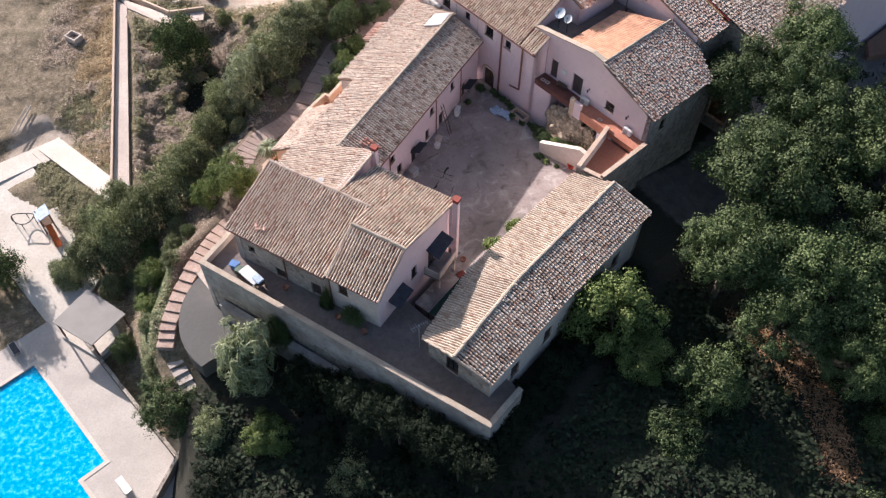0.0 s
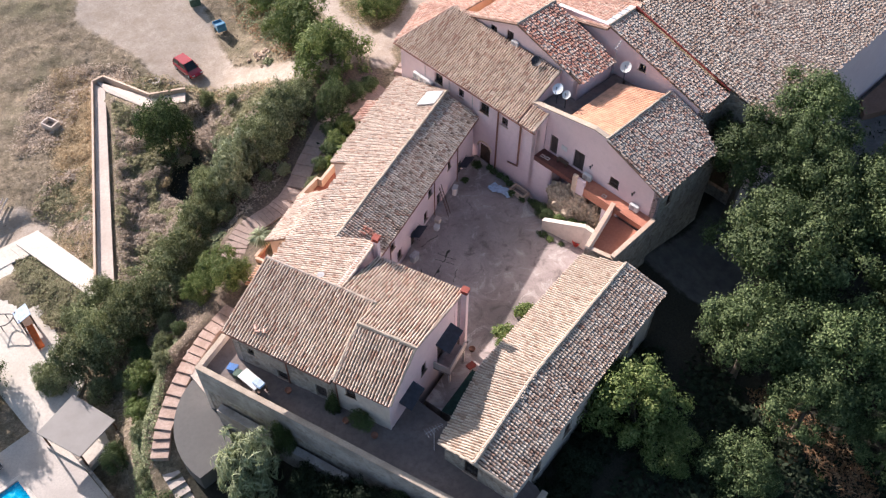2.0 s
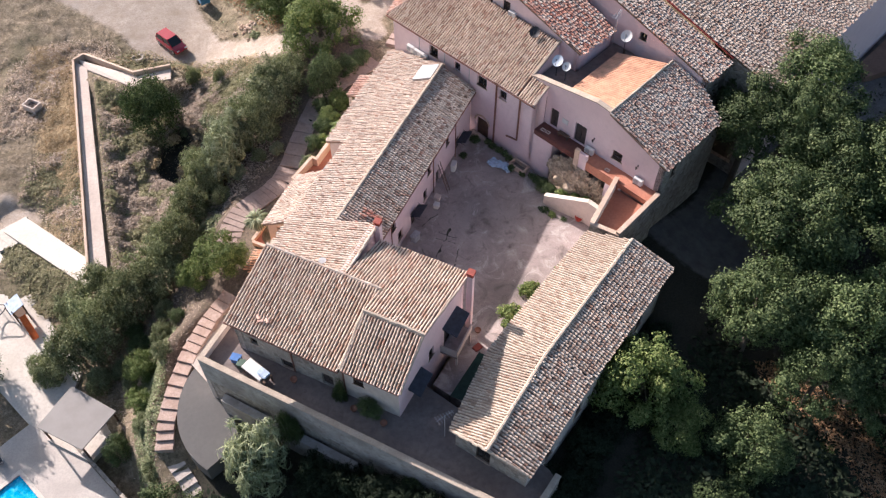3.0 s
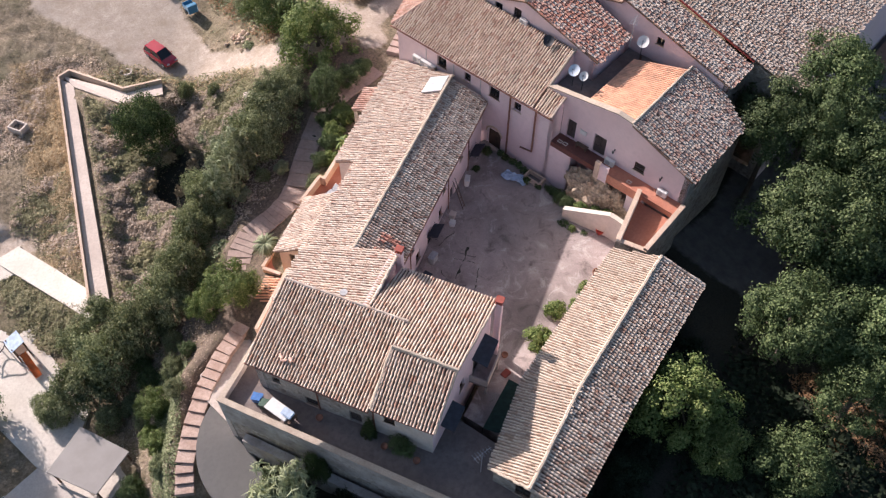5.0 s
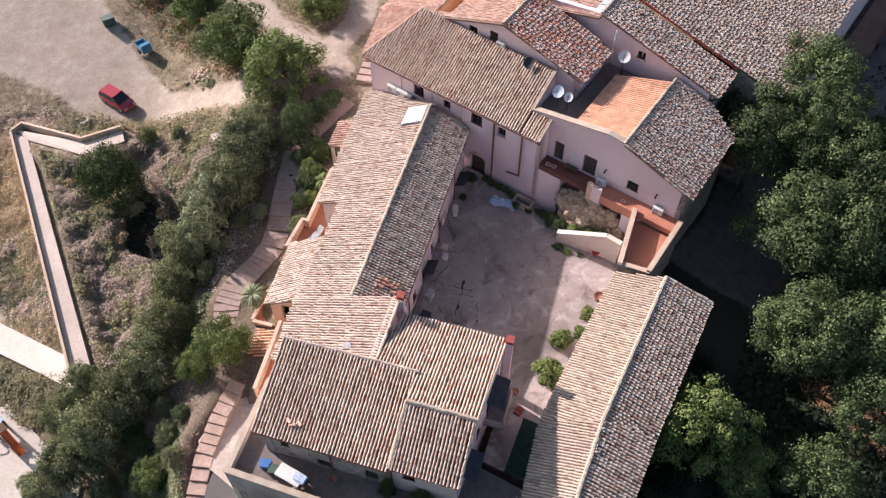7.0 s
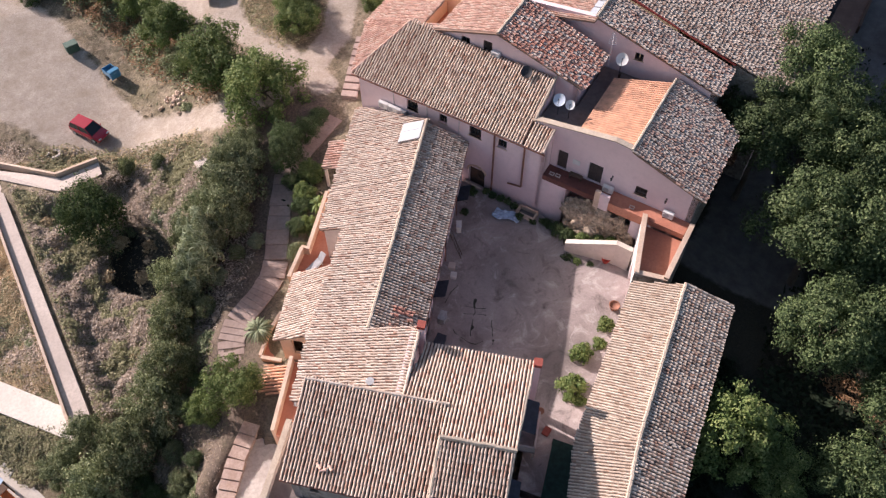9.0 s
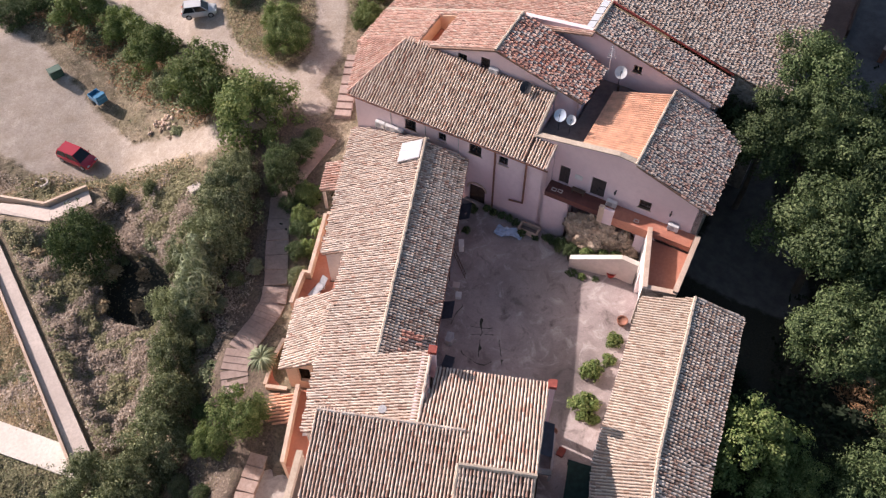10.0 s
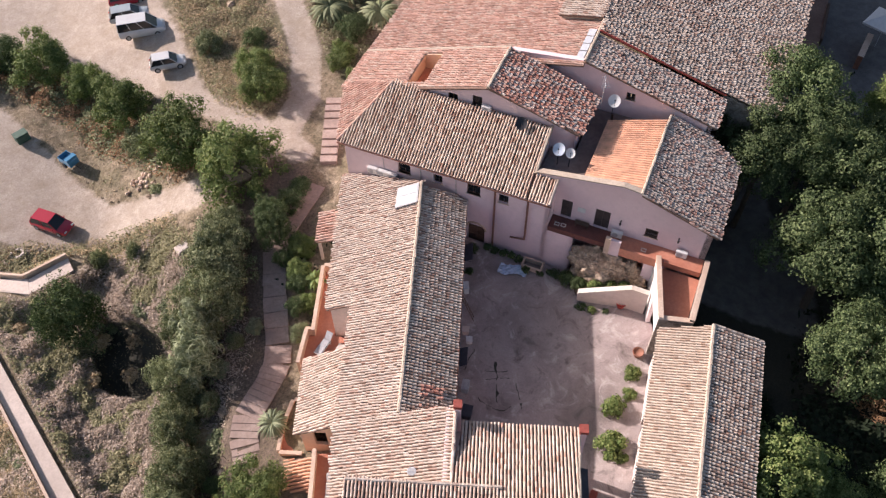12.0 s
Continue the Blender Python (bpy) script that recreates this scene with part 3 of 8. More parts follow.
# Ground sunk and coloured dark to imitate the tree's cast shadow
hollow = soft_area(X, Y, SHADE_HOLLOW, 1.6)
Z = Z - 1.9 * hollow
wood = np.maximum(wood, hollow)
nx, ny = len(gx), len(gy)
g_me = bpy.data.meshes.new("ground")
idx = np.arange(nx * ny).reshape(ny, nx)
quads = np.stack([idx[:-1, :-1], idx[:-1, 1:], idx[1:, 1:], idx[1:, :-1]], -1).reshape(-1, 4)
g_me.from_pydata(np.stack([X.ravel(), Y.ravel(), Z.ravel()], 1).tolist(), [], quads.tolist())
for key, val in (("gravel", gravel), ("dry", dry), ("soil", soil_shade_m), ("wood", wood), ("shaded_ways", shaded_ways)):
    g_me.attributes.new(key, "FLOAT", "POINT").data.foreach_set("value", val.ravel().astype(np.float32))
g_me.polygons.foreach_set("use_smooth", [True] * len(g_me.polygons))


def ground_mat(nt, p):
    def attr(k):
        a = nt.nodes.new("ShaderNodeAttribute")
        a.attribute_name = k
        return a.outputs["Fac"]
    def rough_edge(src, n, lo=0.35, hi=0.65, amt=0.7):
        m = nt.nodes.new("ShaderNodeMath")
        m.operation = "MULTIPLY_ADD"
        nt.links.new(n.outputs[0], m.inputs[0])
        m.inputs[1].default_value = amt
        nt.links.new(src, m.inputs[2])
        s = nt.nodes.new("ShaderNodeMath")
        s.operation = "SUBTRACT"
        nt.links.new(m.outputs[0], s.inputs[0])
        s.inputs[1].default_value = amt / 2
        return ramp(nt, s.outputs[0], [(lo, (0, 0, 0)), (hi, (1, 1, 1))])
    a, b, c = noise_tex(nt, 0.16, 5, 0.6), noise_tex(nt, 1.1, 6, 0.7), noise_tex(nt, 7.0, 5, 0.75)
    grass = ramp(nt, b.outputs[0], [(0.30, (0.11, 0.09, 0.05)), (0.45, (0.22, 0.17, 0.11)), (0.58, (0.31, 0.245, 0.17)), (0.72, (0.40, 0.32, 0.23))])
    green = ramp(nt, c.outputs[0], [(0.35, (0.055, 0.065, 0.024)), (0.65, (0.15, 0.145, 0.06))])
    col = mix(nt, ramp(nt, a.outputs[0], [(0.52, (0, 0, 0)), (0.68, (0.6,) * 3)]), grass, green)
    straw = ramp(nt, c.outputs[0], [(0.35, (0.30, 0.19, 0.09)), (0.65, (0.46, 0.33, 0.18))])
    col = mix(nt, rough_edge(attr("dry"), b), col, straw)
    # Soil tone lowered where the hedge shades the bank
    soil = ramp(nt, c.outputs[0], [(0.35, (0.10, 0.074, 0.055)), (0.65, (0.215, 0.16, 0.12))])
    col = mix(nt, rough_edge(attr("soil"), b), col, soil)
    # Near-black since tree shade is painted into the ground colour
    shaded_litter = ramp(nt, c.outputs[0], [(0.35, (0.016, 0.016, 0.011)), (0.65, (0.042, 0.039, 0.026))])
    grav = mix(nt, ramp(nt, c.outputs[0], [(0.4, (0,) * 3), (0.7, (0.6,) * 3)]), ramp(nt, b.outputs[0], [(0.32, (0.385, 0.315, 0.255)), (0.68, (0.53, 0.45, 0.38))]), (0.29, 0.235, 0.19))
    tuft = noise_tex(nt, 0.75, 7, 0.8)
    col = mix(nt, ramp(nt, tuft.outputs[0], [(0.46, (0,) * 3), (0.58, (0.42,) * 3)]), col, (0.125, 0.105, 0.06))
    fine = noise_tex(nt, 4.2, 9, 0.85)
    col = mix(nt, 1.0, col, ramp(nt, fine.outputs[0], [(0.36, (0.38,) * 3), (0.51, (0.95,) * 3), (0.66, (1.45,) * 3)]), "MULTIPLY")
    worn = noise_tex(nt, 0.42, 6, 0.65)
    grav = mix(nt, ramp(nt, worn.outputs[0], [(0.42, (0,) * 3), (0.68, (0.55,) * 3)]), grav, (0.30, 0.235, 0.165))
    grav = mix(nt, 1.0, grav, ramp(nt, fine.outputs[0], [(0.34, (0.72,) * 3), (0.5, (1.0,) * 3), (0.68, (1.15,) * 3)]), "MULTIPLY")
    col = mix(nt, rough_edge(attr("gravel"), b, 0.3, 0.7, 0.9), col, grav)
    col = mix(nt, rough_edge(attr("wood"), b), col, shaded_litter)
    # Gravel colour lowered to carry the shade of road and yard
    dim_gravel = ramp(nt, b.outputs[0], [(0.35, (0.10, 0.092, 0.088)), (0.65, (0.17, 0.155, 0.145))])
    col = mix(nt, rough_edge(attr("shaded_ways"), b), col, dim_gravel)
    nt.links.new(col, p.inputs["Base Color"])
    p.inputs["Roughness"].default_value = 0.97
    bump(nt, p, c.outputs[0], 0.6, 0.12)


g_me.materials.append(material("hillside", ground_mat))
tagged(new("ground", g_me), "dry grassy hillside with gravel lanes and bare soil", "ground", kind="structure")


# ---- the farmhouse on the terrace ----
HOUSE = Plan(-16.9, 41.01, 0.873, -0.487)
house = thing("farmhouse", "old stone and plaster farmhouse with buff clay tile roofs", "house")
hp = lambda a, b: HOUSE(a, b)
wall("wall", hp(0.2, 0.35), hp(9.15, 0.35), 0.3, 7.42, M_STONE, house, 0.5, [(3.6, 3.5, 1.0, 1.0), (7.0, 3.5, 0.9, 1.5), (1.2, 5.0, 0.6, 0.7)], "rubble stone wall")
wall("wall", hp(9.15, 0.3), hp(13.35, 0.3), 0.3, 7.45, M_PALE, house, 0.5, [(0.7, 5.6, 0.8, 1.0)])
wall("wall", hp(13.35, 0.3), hp(13.8, 9.9), 0.3, [(0, 7.3), (3.35, 9.4), (9.6, 8.0)], M_PINK, house, 0.45, [(4.3, 4.6, 0.7, 1.2), (6.6, 3.4, 1.0, 2.1), (2.2, 3.6, 1.0, 2.0)])
wall("wall", hp(13.8, 9.9), hp(6.7, 9.9), 0.3, 7.95, M_PINK, house, 0.45, [(1.5, 1.0, 1.2, 2.1), (4.2, 4.6, 0.9, 1.2)])
wall("wall", hp(0.2, 5.9), hp(0.2, 0.35), 0.3, [(0, 9.0), (5.55, 7.35)], M_PALE, house, 0.5)
wall("wall", hp(9.2, 5.85), hp(0.2, 5.85), 5.0, 9.1, M_PALE, house, 0.4)
window(hp(0.2, 0.35), hp(9.15, 0.35), 3.6, 3.5, 1.0, 1.0, house, True)
door(hp(0.2, 0.35), hp(9.15, 0.35), 7.0, 3.5, 0.9, 1.5, house)
window(hp(0.2, 0.35), hp(9.15, 0.35), 1.2, 5.0, 0.6, 0.7, house)
window(hp(9.15, 0.3), hp(13.35, 0.3), 0.7, 5.6, 0.8, 1.0, house, True)
for s, z, w, h in ((4.3, 4.6, 0.7, 1.2),):
    window(hp(13.35, 0.3), hp(13.8, 9.9), s, z, w, h, house)
door(hp(13.35, 0.3), hp(13.8, 9.9), 6.6, 3.4, 1.0, 2.1, house)
door(hp(13.35, 0.3), hp(13.8, 9.9), 2.2, 3.6, 1.0, 2.0, house)
door(hp(13.8, 9.9), hp(6.7, 9.9), 1.5, 1.0, 1.2, 2.1, house)
window(hp(13.8, 9.9), hp(6.7, 9.9), 4.2, 4.6, 0.9, 1.2, house, True)
H = lambda a, b, z: HOUSE(a, b, z)
roof([H(-0.1, -0.05, 7.4), H(9.1, -0.2, 7.4), H(9.15, 5.95, 9.25), H(0.0, 5.9, 9.25)], house, M_CREAM, 0.225, 0.38, pan=M_REDPAN, jit=0.55, singles=300, single_mat=M_CREAM1, label="weathered clay tile slope")
roof([H(9.2, 0.0, 7.45), H(13.65, 0.0, 7.45), H(13.7, 3.66, 9.6), H(9.2, 3.66, 9.6)], house, M_CREAM, 0.225, 0.38, pan=M_REDPAN, jit=0.55)
roof([H(9.2, 3.68, 9.6), H(13.75, 3.68, 9.6), H(14.05, 10.5, 8.05), H(6.75, 10.5, 8.05), H(6.25, 6.1, 9.05), H(9.2, 6.0, 9.07)], house, M_CREAM, 0.225, 0.38, pan=M_REDPAN, jit=0.55)
ridge(H(9.15, 3.67, 9.62), H(13.75, 3.67, 9.62), house)
ridge(H(0.0, 5.93, 9.25), H(9.2, 5.97, 9.25), house, M_BUFF, 0.12)
ridge(H(9.16, 0.0, 7.45), H(9.16, 3.7, 9.6), house, M_MORTAR, 0.13)
ridge(H(14.02, 10.5, 8.07), H(13.72, 3.67, 9.61), house, M_MORTAR, 0.09)
ridge(H(13.64, 0.0, 7.47), H(13.68, 3.67, 9.61), house, M_MORTAR, 0.09)


def chimney(x, y, z0, h, w, turn, parent_label, cap=M_CHIMRED, body=M_PINK):
    ch = thing("chimney", parent_label, "chimney")
    bm = bmesh.new()
    box(bm, pose(x, y, z0, 0, 0, turn), w, w, h, 0.02)
    part("shaft", bm, body, ch)
    bm = bmesh.new()
    box(bm, pose(x, y, z0 + h, 0, 0, turn), w + 0.12, w + 0.12, 0.08, 0.01)
    for dx, dy in ((-1, -1), (1, -1), (1, 1), (-1, 1)):
        box(bm, pose(x, y, z0 + h + 0.08, 0, 0, turn) @ Matrix.Translation((dx * w * 0.38, dy * w * 0.38, 0)), 0.12, 0.12, 0.18)
    box(bm, pose(x, y, z0 + h + 0.26, 0, 0, turn), w + 0.14, w + 0.14, 0.07, 0.01)
    part("cap", bm, cap, ch)
    return ch


chimney(0.5, 42.98, 0.5, 8.0, 0.44, -29, "tall pink chimney with a red cap at the house corner")

# ---- the long row ----
ROW = Plan(-8.95, 49.96, 0.483, 0.875, -1)
R = lambda s, d, z: ROW(s, d, z)
rz = lambda d: 7.45 - 0.4 * -d if d < 0 else 7.45 + 0.4 * d
row = thing("long_row", "long low plastered range with a lichened clay tile roof", "building")
wall("wall", ROW(-0.6, 3.15), ROW(18.4, 3.05), 0.3, 6.15, M_PINK, row, 0.45, [(1.2, 1.0, 0.9, 2.0), (4.0, 1.9, 0.8, 1.1), (6.4, 1.0, 0.9, 2.0), (8.9, 1.9, 0.7, 1.1), (11.4, 1.0, 0.9, 2.0), (13.6, 4.2, 0.7, 0.9), (15.8, 1.2, 1.0, 2.0), (9.8, 4.2, 0.7, 0.8), (3.0, 4.2, 0.7, 0.8)])
for s, z, w, h in ((4.0, 1.9, 0.8, 1.1), (8.9, 1.9, 0.7, 1.1), (13.6, 4.2, 0.7, 0.9), (9.8, 4.2, 0.7, 0.8), (3.0, 4.2, 0.7, 0.8)):
    window(ROW(-0.6, 3.15), ROW(18.4, 3.05), s, z, w, h, row)
for s, z in ((1.2, 1.0), (6.4, 1.0), (11.4, 1.0), (15.8, 1.2)):
    door(ROW(-0.6, 3.15), ROW(18.4, 3.05), s, z, 0.9, 2.0, row)
wall("wall", ROW(22.0, -6.4), ROW(8.7, -6.05), -1.0, 4.75, M_PALE, row, 0.4, [(2.0, 2.2, 0.9, 1.3), (6.0, 2.2, 0.9, 1.3), (10.2, 1.6, 0.9, 2.0)])
wall("wall", ROW(8.7, -6.05), ROW(8.7, -4.1), -1.0, [(0, 4.85), (1.95, 5.55)], M_PALE, row, 0.3)
wall("wall", ROW(8.7, -4.05), ROW(-5.9, -3.7), -1.0, 5.6, M_PALE, row, 0.4, [(1.2, 1.9, 0.9, 2.0), (12.0, 3.0, 0.9, 2.0)])
wall("wall", ROW(-5.85, -3.8), ROW(-5.85, 3.5), -1.0, [(0, 5.7), (7.3, 8.6)], M_PALE, row, 0.4)
wall("wall", ROW(-5.85, 3.5), ROW(-0.55, 3.5), 0.3, 8.7, M_PINK, row, 0.4)
wall("wall", ROW(-0.55, 3.5), ROW(-0.55, -0.2), 4.0, [(0, 8.75), (3.7, 7.3)], M_PINK, row, 0.35)
roof([R(-0.45, 0.05, 7.4), R(-0.6, 3.52, 6.35), R(18.5, 3.41, 6.35), R(18.75, 0.05, 7.75)], row, M_GREY, 0.235, 0.31, singles=300, single_mat=M_GREY1, jit=0.6, label="grey lichened tile slope", lift_by=0.15, pan=M_DARKPAN, cover=0.79)
roof([R(8.65, 0.0, 7.46), R(19.0, 0.0, 7.78), R(22.1, -6.8, 4.8), R(8.65, -6.4, 4.86)], row, M_BUFF, 0.21, 0.31, cover=0.76, singles=300, single_mat=M_BUFF1, jit=1.2)
roof([R(-0.6, -0.02, 7.42), R(8.7, 0.0, 7.46), R(8.7, -4.35, 5.66), R(-0.9, -4.3, 5.72)], row, M_BUFF, 0.21, 0.31, cover=0.76, jit=1.2)
roof([R(-6.0, 3.7, 8.82), R(-0.5, 3.68, 8.82), R(-0.5, -0.05, 7.43), R(-0.85, -4.3, 5.74), R(-6.0, -3.95, 5.86)], row, M_BUFF, 0.21, 0.31, cover=0.76, jit=1.2)
roof([R(-0.75, -4.2, 5.55), R(5.2, -4.35, 5.5), R(5.55, -7.75, 3.05), R(-0.45, -7.45, 3.0)], row, M_BUFF, 0.21, 0.31, cover=0.76, label="lower tiled lean-to")
ridge(R(-0.5, 0.0, 7.48), R(18.9, 0.0, 7.82), row, M_MORTAR, 0.15)
ridge(R(-6.0, 3.68, 8.84), R(-0.5, 3.66, 8.84), row, M_BUFF, 0.12)
wall("wall", ROW(5.3, -7.4), ROW(-0.3, -7.1), -1.5, 2.95, M_ORANGE, row, 0.3, [(1.0, 0.6, 1.2, 1.4)])
wall("wall", ROW(-0.3, -7.1), ROW(-0.3, -4.2), -1.5, [(0, 2.95), (2.9, 5.2)], M_ORANGE, row, 0.25, [(0.9, 1.3, 0.9, 2.0)])
wall("wall", ROW(5.3, -4.2), ROW(5.3, -7.4), -1.5, [(0, 5.2), (3.2, 2.95)], M_PINK, row, 0.25, [(1.2, 1.3, 0.9, 2.0)])
window(ROW(5.3, -7.4), ROW(-0.3, -7.1), 1.0, 0.6, 1.2, 1.4, row)
door(ROW(5.3, -4.2), ROW(5.3, -7.4), 1.2, 1.3, 0.9, 2.0, row)
p = ROW(-0.7, 3.8)
chimney(p.x, p.y, 6.0, 3.3, 0.42, -29, "plastered chimney with a red cap on the long roof")

# terraces on the west side of the row
def parapet_terrace(name, pts, z0, floor, top, label, mat=M_ORANGE, thick=0.22, open_sides=()):
    t = thing(name, label, "terrace", kind="structure")
    bm = bmesh.new()
    prism(bm, [q[:2] for q in pts], z0, floor)
    part("floor", bm, M_COTTO, t)
    for i in range(len(pts)):
        if i in open_sides:
            continue
        a, b = Vector(pts[i][:2]), Vector(pts[(i + 1) % len(pts)][:2])
        wall("parapet", a, b, z0, top, mat, t, thick)
        bm = bmesh.new()
        d = (b - a).normalized()
        nrm = Vector((-d.y, d.x)) * (thick / 2)
        mid = (a + b) / 2 + nrm
        box(bm, pose(mid.x, mid.y, top + 0.003, 0, 0, math.degrees(math.atan2(d.y, d.x))), (b - a).length + 0.06, thick + 0.08, 0.06, 0.015)
        part("coping", bm, M_COPING, t)
    return t


parapet_terrace("roof_terrace", [ROW(5.35, -4.3), ROW(5.7, -8.3), ROW(8.55, -8.1), ROW(8.6, -4.4)], -1.2, 1.25, 2.1, "ochre walled terrace with a cotto floor", open_sides=(0, 2, 3))
jog = parapet_terrace("roof_terrace", [ROW(8.56, -6.1), ROW(8.56, -7.6), ROW(14.55, -7.7), ROW(14.55, -6.4)], -1.2, 1.24, 2.1, "narrow ochre walled balcony terrace", open_sides=(0, 3))
wall("parapet", ROW(8.58, -8.3), ROW(8.58, -7.84), -1.2, 2.15, M_ORANGE, jog, 0.22)
parapet_terrace("roof_terrace", [ROW(-0.4, -7.4), ROW(-0.4, -9.0), ROW(1.6, -9.0), ROW(3.6, -8.6), ROW(3.4, -7.75)], -2.4, -0.3, 0.05, "small ochre walled terrace below the lean-to", open_sides=(4,))
parapet_terrace("roof_terrace", [ROW(-6.5, -3.7), ROW(-6.8, -5.6), ROW(-1.0, -6.0), ROW(-0.75, -4.1)], -1.4, 1.25, 2.1, "ochre walled terrace along the house", open_sides=(0, 2, 3))

# ---- the pink main house ----
PINK = Plan(-4.1, 72.2, 0.669, -0.744)
K = lambda a, b, z: PINK(a, b, z)
pink = thing("pink_house", "pink plastered country house with hipped clay roofs", "house")
w0, w1 = PINK(0.0, 0.25), PINK(17.2, 0.25)
OPEN = [(4.65, 7.1, 1.05, 1.1), (7.7, 7.15, 0.75, 0.95), (10.5, 7.1, 1.1, 1.1), (13.1, 7.15, 0.8, 0.95), (10.6, 1.0, 1.5, 2.4)]
wall("wall", w0, w1, -0.2, 9.15, M_PINK, pink, 0.5, OPEN)
for o in OPEN[:4]:
    window(w0, w1, *o, pink, False, 0.22)
door(w0, w1, 10.6, 1.0, 1.5, 2.4, pink, M_WOOD, 0.3)
bm = bmesh.new()
arc = [(10.6 + 0.75 - 0.85 * math.cos(t), 3.0 + 0.75 * math.sin(t)) for t in np.linspace(0, math.pi, 13)]
for (x0, z0), (x1, z1) in zip(arc, arc[1:]):
    rod(bm, wall_pose(w0, w1, x0, z0, -0.03).translation, wall_pose(w0, w1, x1, z1, -0.03).translation, 0.09, seg=6)
part("arch_moulding", bm, M_COPING, pink)
wall("wall", w1, PINK(17.2, 1.5), 0.5, [(0, 9.1), (1.25, 9.85)], M_PINK, pink, 0.4)
wall("wall", PINK(15.45, 1.9), PINK(15.45, 4.95), 8.5, [(0, 10.15), (3.05, 11.75)], M_PINK, pink, 0.3)
wall("wall", PINK(-2.1, 5.4), w0, -0.2, 9.1, M_PINK, pink, 0.5, [(1.5, 6.6, 0.8, 1.1)])
roof([K(-0.3, -0.25, 9.15), K(15.55, -0.25, 9.15), K(15.55, 4.82, 11.88), K(2.35, 4.85, 11.9)], pink, M_CREAM, 0.235, 0.38, pan=M_REDPAN, jit=0.6, singles=300, single_mat=M_CREAM1, label="weathered clay tile slope with a cream verge")
roof([K(15.56, -0.25, 9.15), K(17.25, -0.25, 9.15), K(17.25, 1.5, 10.09), K(15.56, 1.5, 10.09)], pink, M_CREAM, 0.235, 0.38, pan=M_REDPAN, jit=0.6)
roof([K(-0.3, -0.2, 9.15), K(2.32, 4.87, 11.9), K(-2.5, 5.6, 9.6)], pink, M_ROSE, 0.25, 0.38, pan=M_PAN, jit=0.7)
ridge(K(-0.3, -0.2, 9.2), K(2.35, 4.87, 11.93), pink, M_ROSE, 0.12)
ridge(K(17.22, -0.25, 9.18), K(17.22, 1.5, 10.12), pink, M_BUFF, 0.1)
ridge(K(15.5, 1.5, 10.14), K(15.5, 4.85, 11.92), pink, M_MORTAR, 0.13)
# gutters and downpipes
bm = bmesh.new()
rod(bm, K(-0.3, -0.33, 9.05), K(17.4, -0.33, 9.02), 0.07)
part("gutter", bm, M_PIPE, pink)
for a, zb in ((12.85, 1.6), (15.5, 3.7)):
    bm = bmesh.new()
    rod(bm, K(a, -0.3, 9.0), K(a, 0.13, 8.6), 0.075)
    rod(bm, K(a, 0.13, 8.6), K(a, 0.13, zb), 0.085)
    if a > 14:
        rod(bm, K(a, 0.13, zb), K(a - 1.2, 0.13, zb - 0.25), 0.075)
    part("downpipe", bm, M_PIPE, pink)
for a in (3.4, 6.6, 9.6):
    bm = bmesh.new()
    rod(bm, K(a, 0.2, 9.0), K(a, 0.2, 6.2), 0.03)
    part("downpipe", bm, M_GREYPAINT, pink)
# upper block behind, its ridge square to the front
wall("wall", PINK(-2.0, 5.0), PINK(17.3, 5.0), 8.6, [(0, 9.7), (12.2, 13.9), (19.3, 11.7)], M_PINK, pink, 0.4, [(9.0, 11.3, 0.8, 1.0), (11.0, 11.5, 0.8, 1.2)])
window(PINK(-2.0, 5.0), PINK(17.3, 5.0), 9.0, 11.3, 0.8, 1.0, pink)
window(PINK(-2.0, 5.0), PINK(17.3, 5.0), 11.0, 11.5, 0.8, 1.2, pink, True)
wall("wall", PINK(17.3, 5.0), PINK(17.3, 9.8), 6.0, 11.65, M_PINK, pink, 0.4)
wall("wall", PINK(-1.9, 22.0), PINK(-2.0, 5.0), -0.4, 9.6, M_PINK, pink, 0.4, [(3.0, 6.4, 1.0, 1.4), (7.5, 6.4, 1.0, 1.4), (12.0, 6.4, 1.0, 1.4)])
roof([K(-2.4, 4.75, 9.62), K(3.2, 4.75, 11.55), K(3.2, 9.7, 11.55), K(-2.4, 9.7, 9.62)], pink, M_ROSE, 0.22, 0.36)
roof([K(4.95, 4.75, 12.15), K(10.3, 4.75, 14.0), K(10.3, 9.7, 14.0), K(4.95, 9.7, 12.15)], pink, M_ROSE, 0.22, 0.36)
roof([K(3.2, 4.75, 11.55), K(4.95, 4.75, 12.15), K(4.95, 5.5, 12.15), K(3.2, 5.5, 11.55)], pink, M_ROSE, 0.22, 0.36)
roof([K(3.2, 9.2, 11.55), K(4.95, 9.2, 12.15), K(4.95, 9.7, 12.15), K(3.2, 9.7, 11.55)], pink, M_ROSE, 0.22, 0.36)
roof([K(10.35, 4.75, 14.0), K(17.7, 4.8, 11.75), K(17.8, 9.5, 11.75), K(10.35, 9.7, 14.0)], pink, M_RED, 0.25, 0.36, jit=1.2, lift_by=0.12, pan=M_PAN, cover=0.8)
ridge(K(10.32, 4.75, 14.05), K(10.32, 9.7, 14.05), pink, M_MORTAR, 0.14)
ridge(K(-2.4, 9.75, 9.68), K(10.3, 9.75, 14.05), pink, M_MORTAR, 0.12)
bm = bmesh.new()
prism(bm, [PINK(3.15, 5.45), PINK(5.0, 5.45), PINK(5.0, 9.25), PINK(3.15, 9.25)], 9.3, 10.2)
part("floor", bm, M_COTTO, pink)
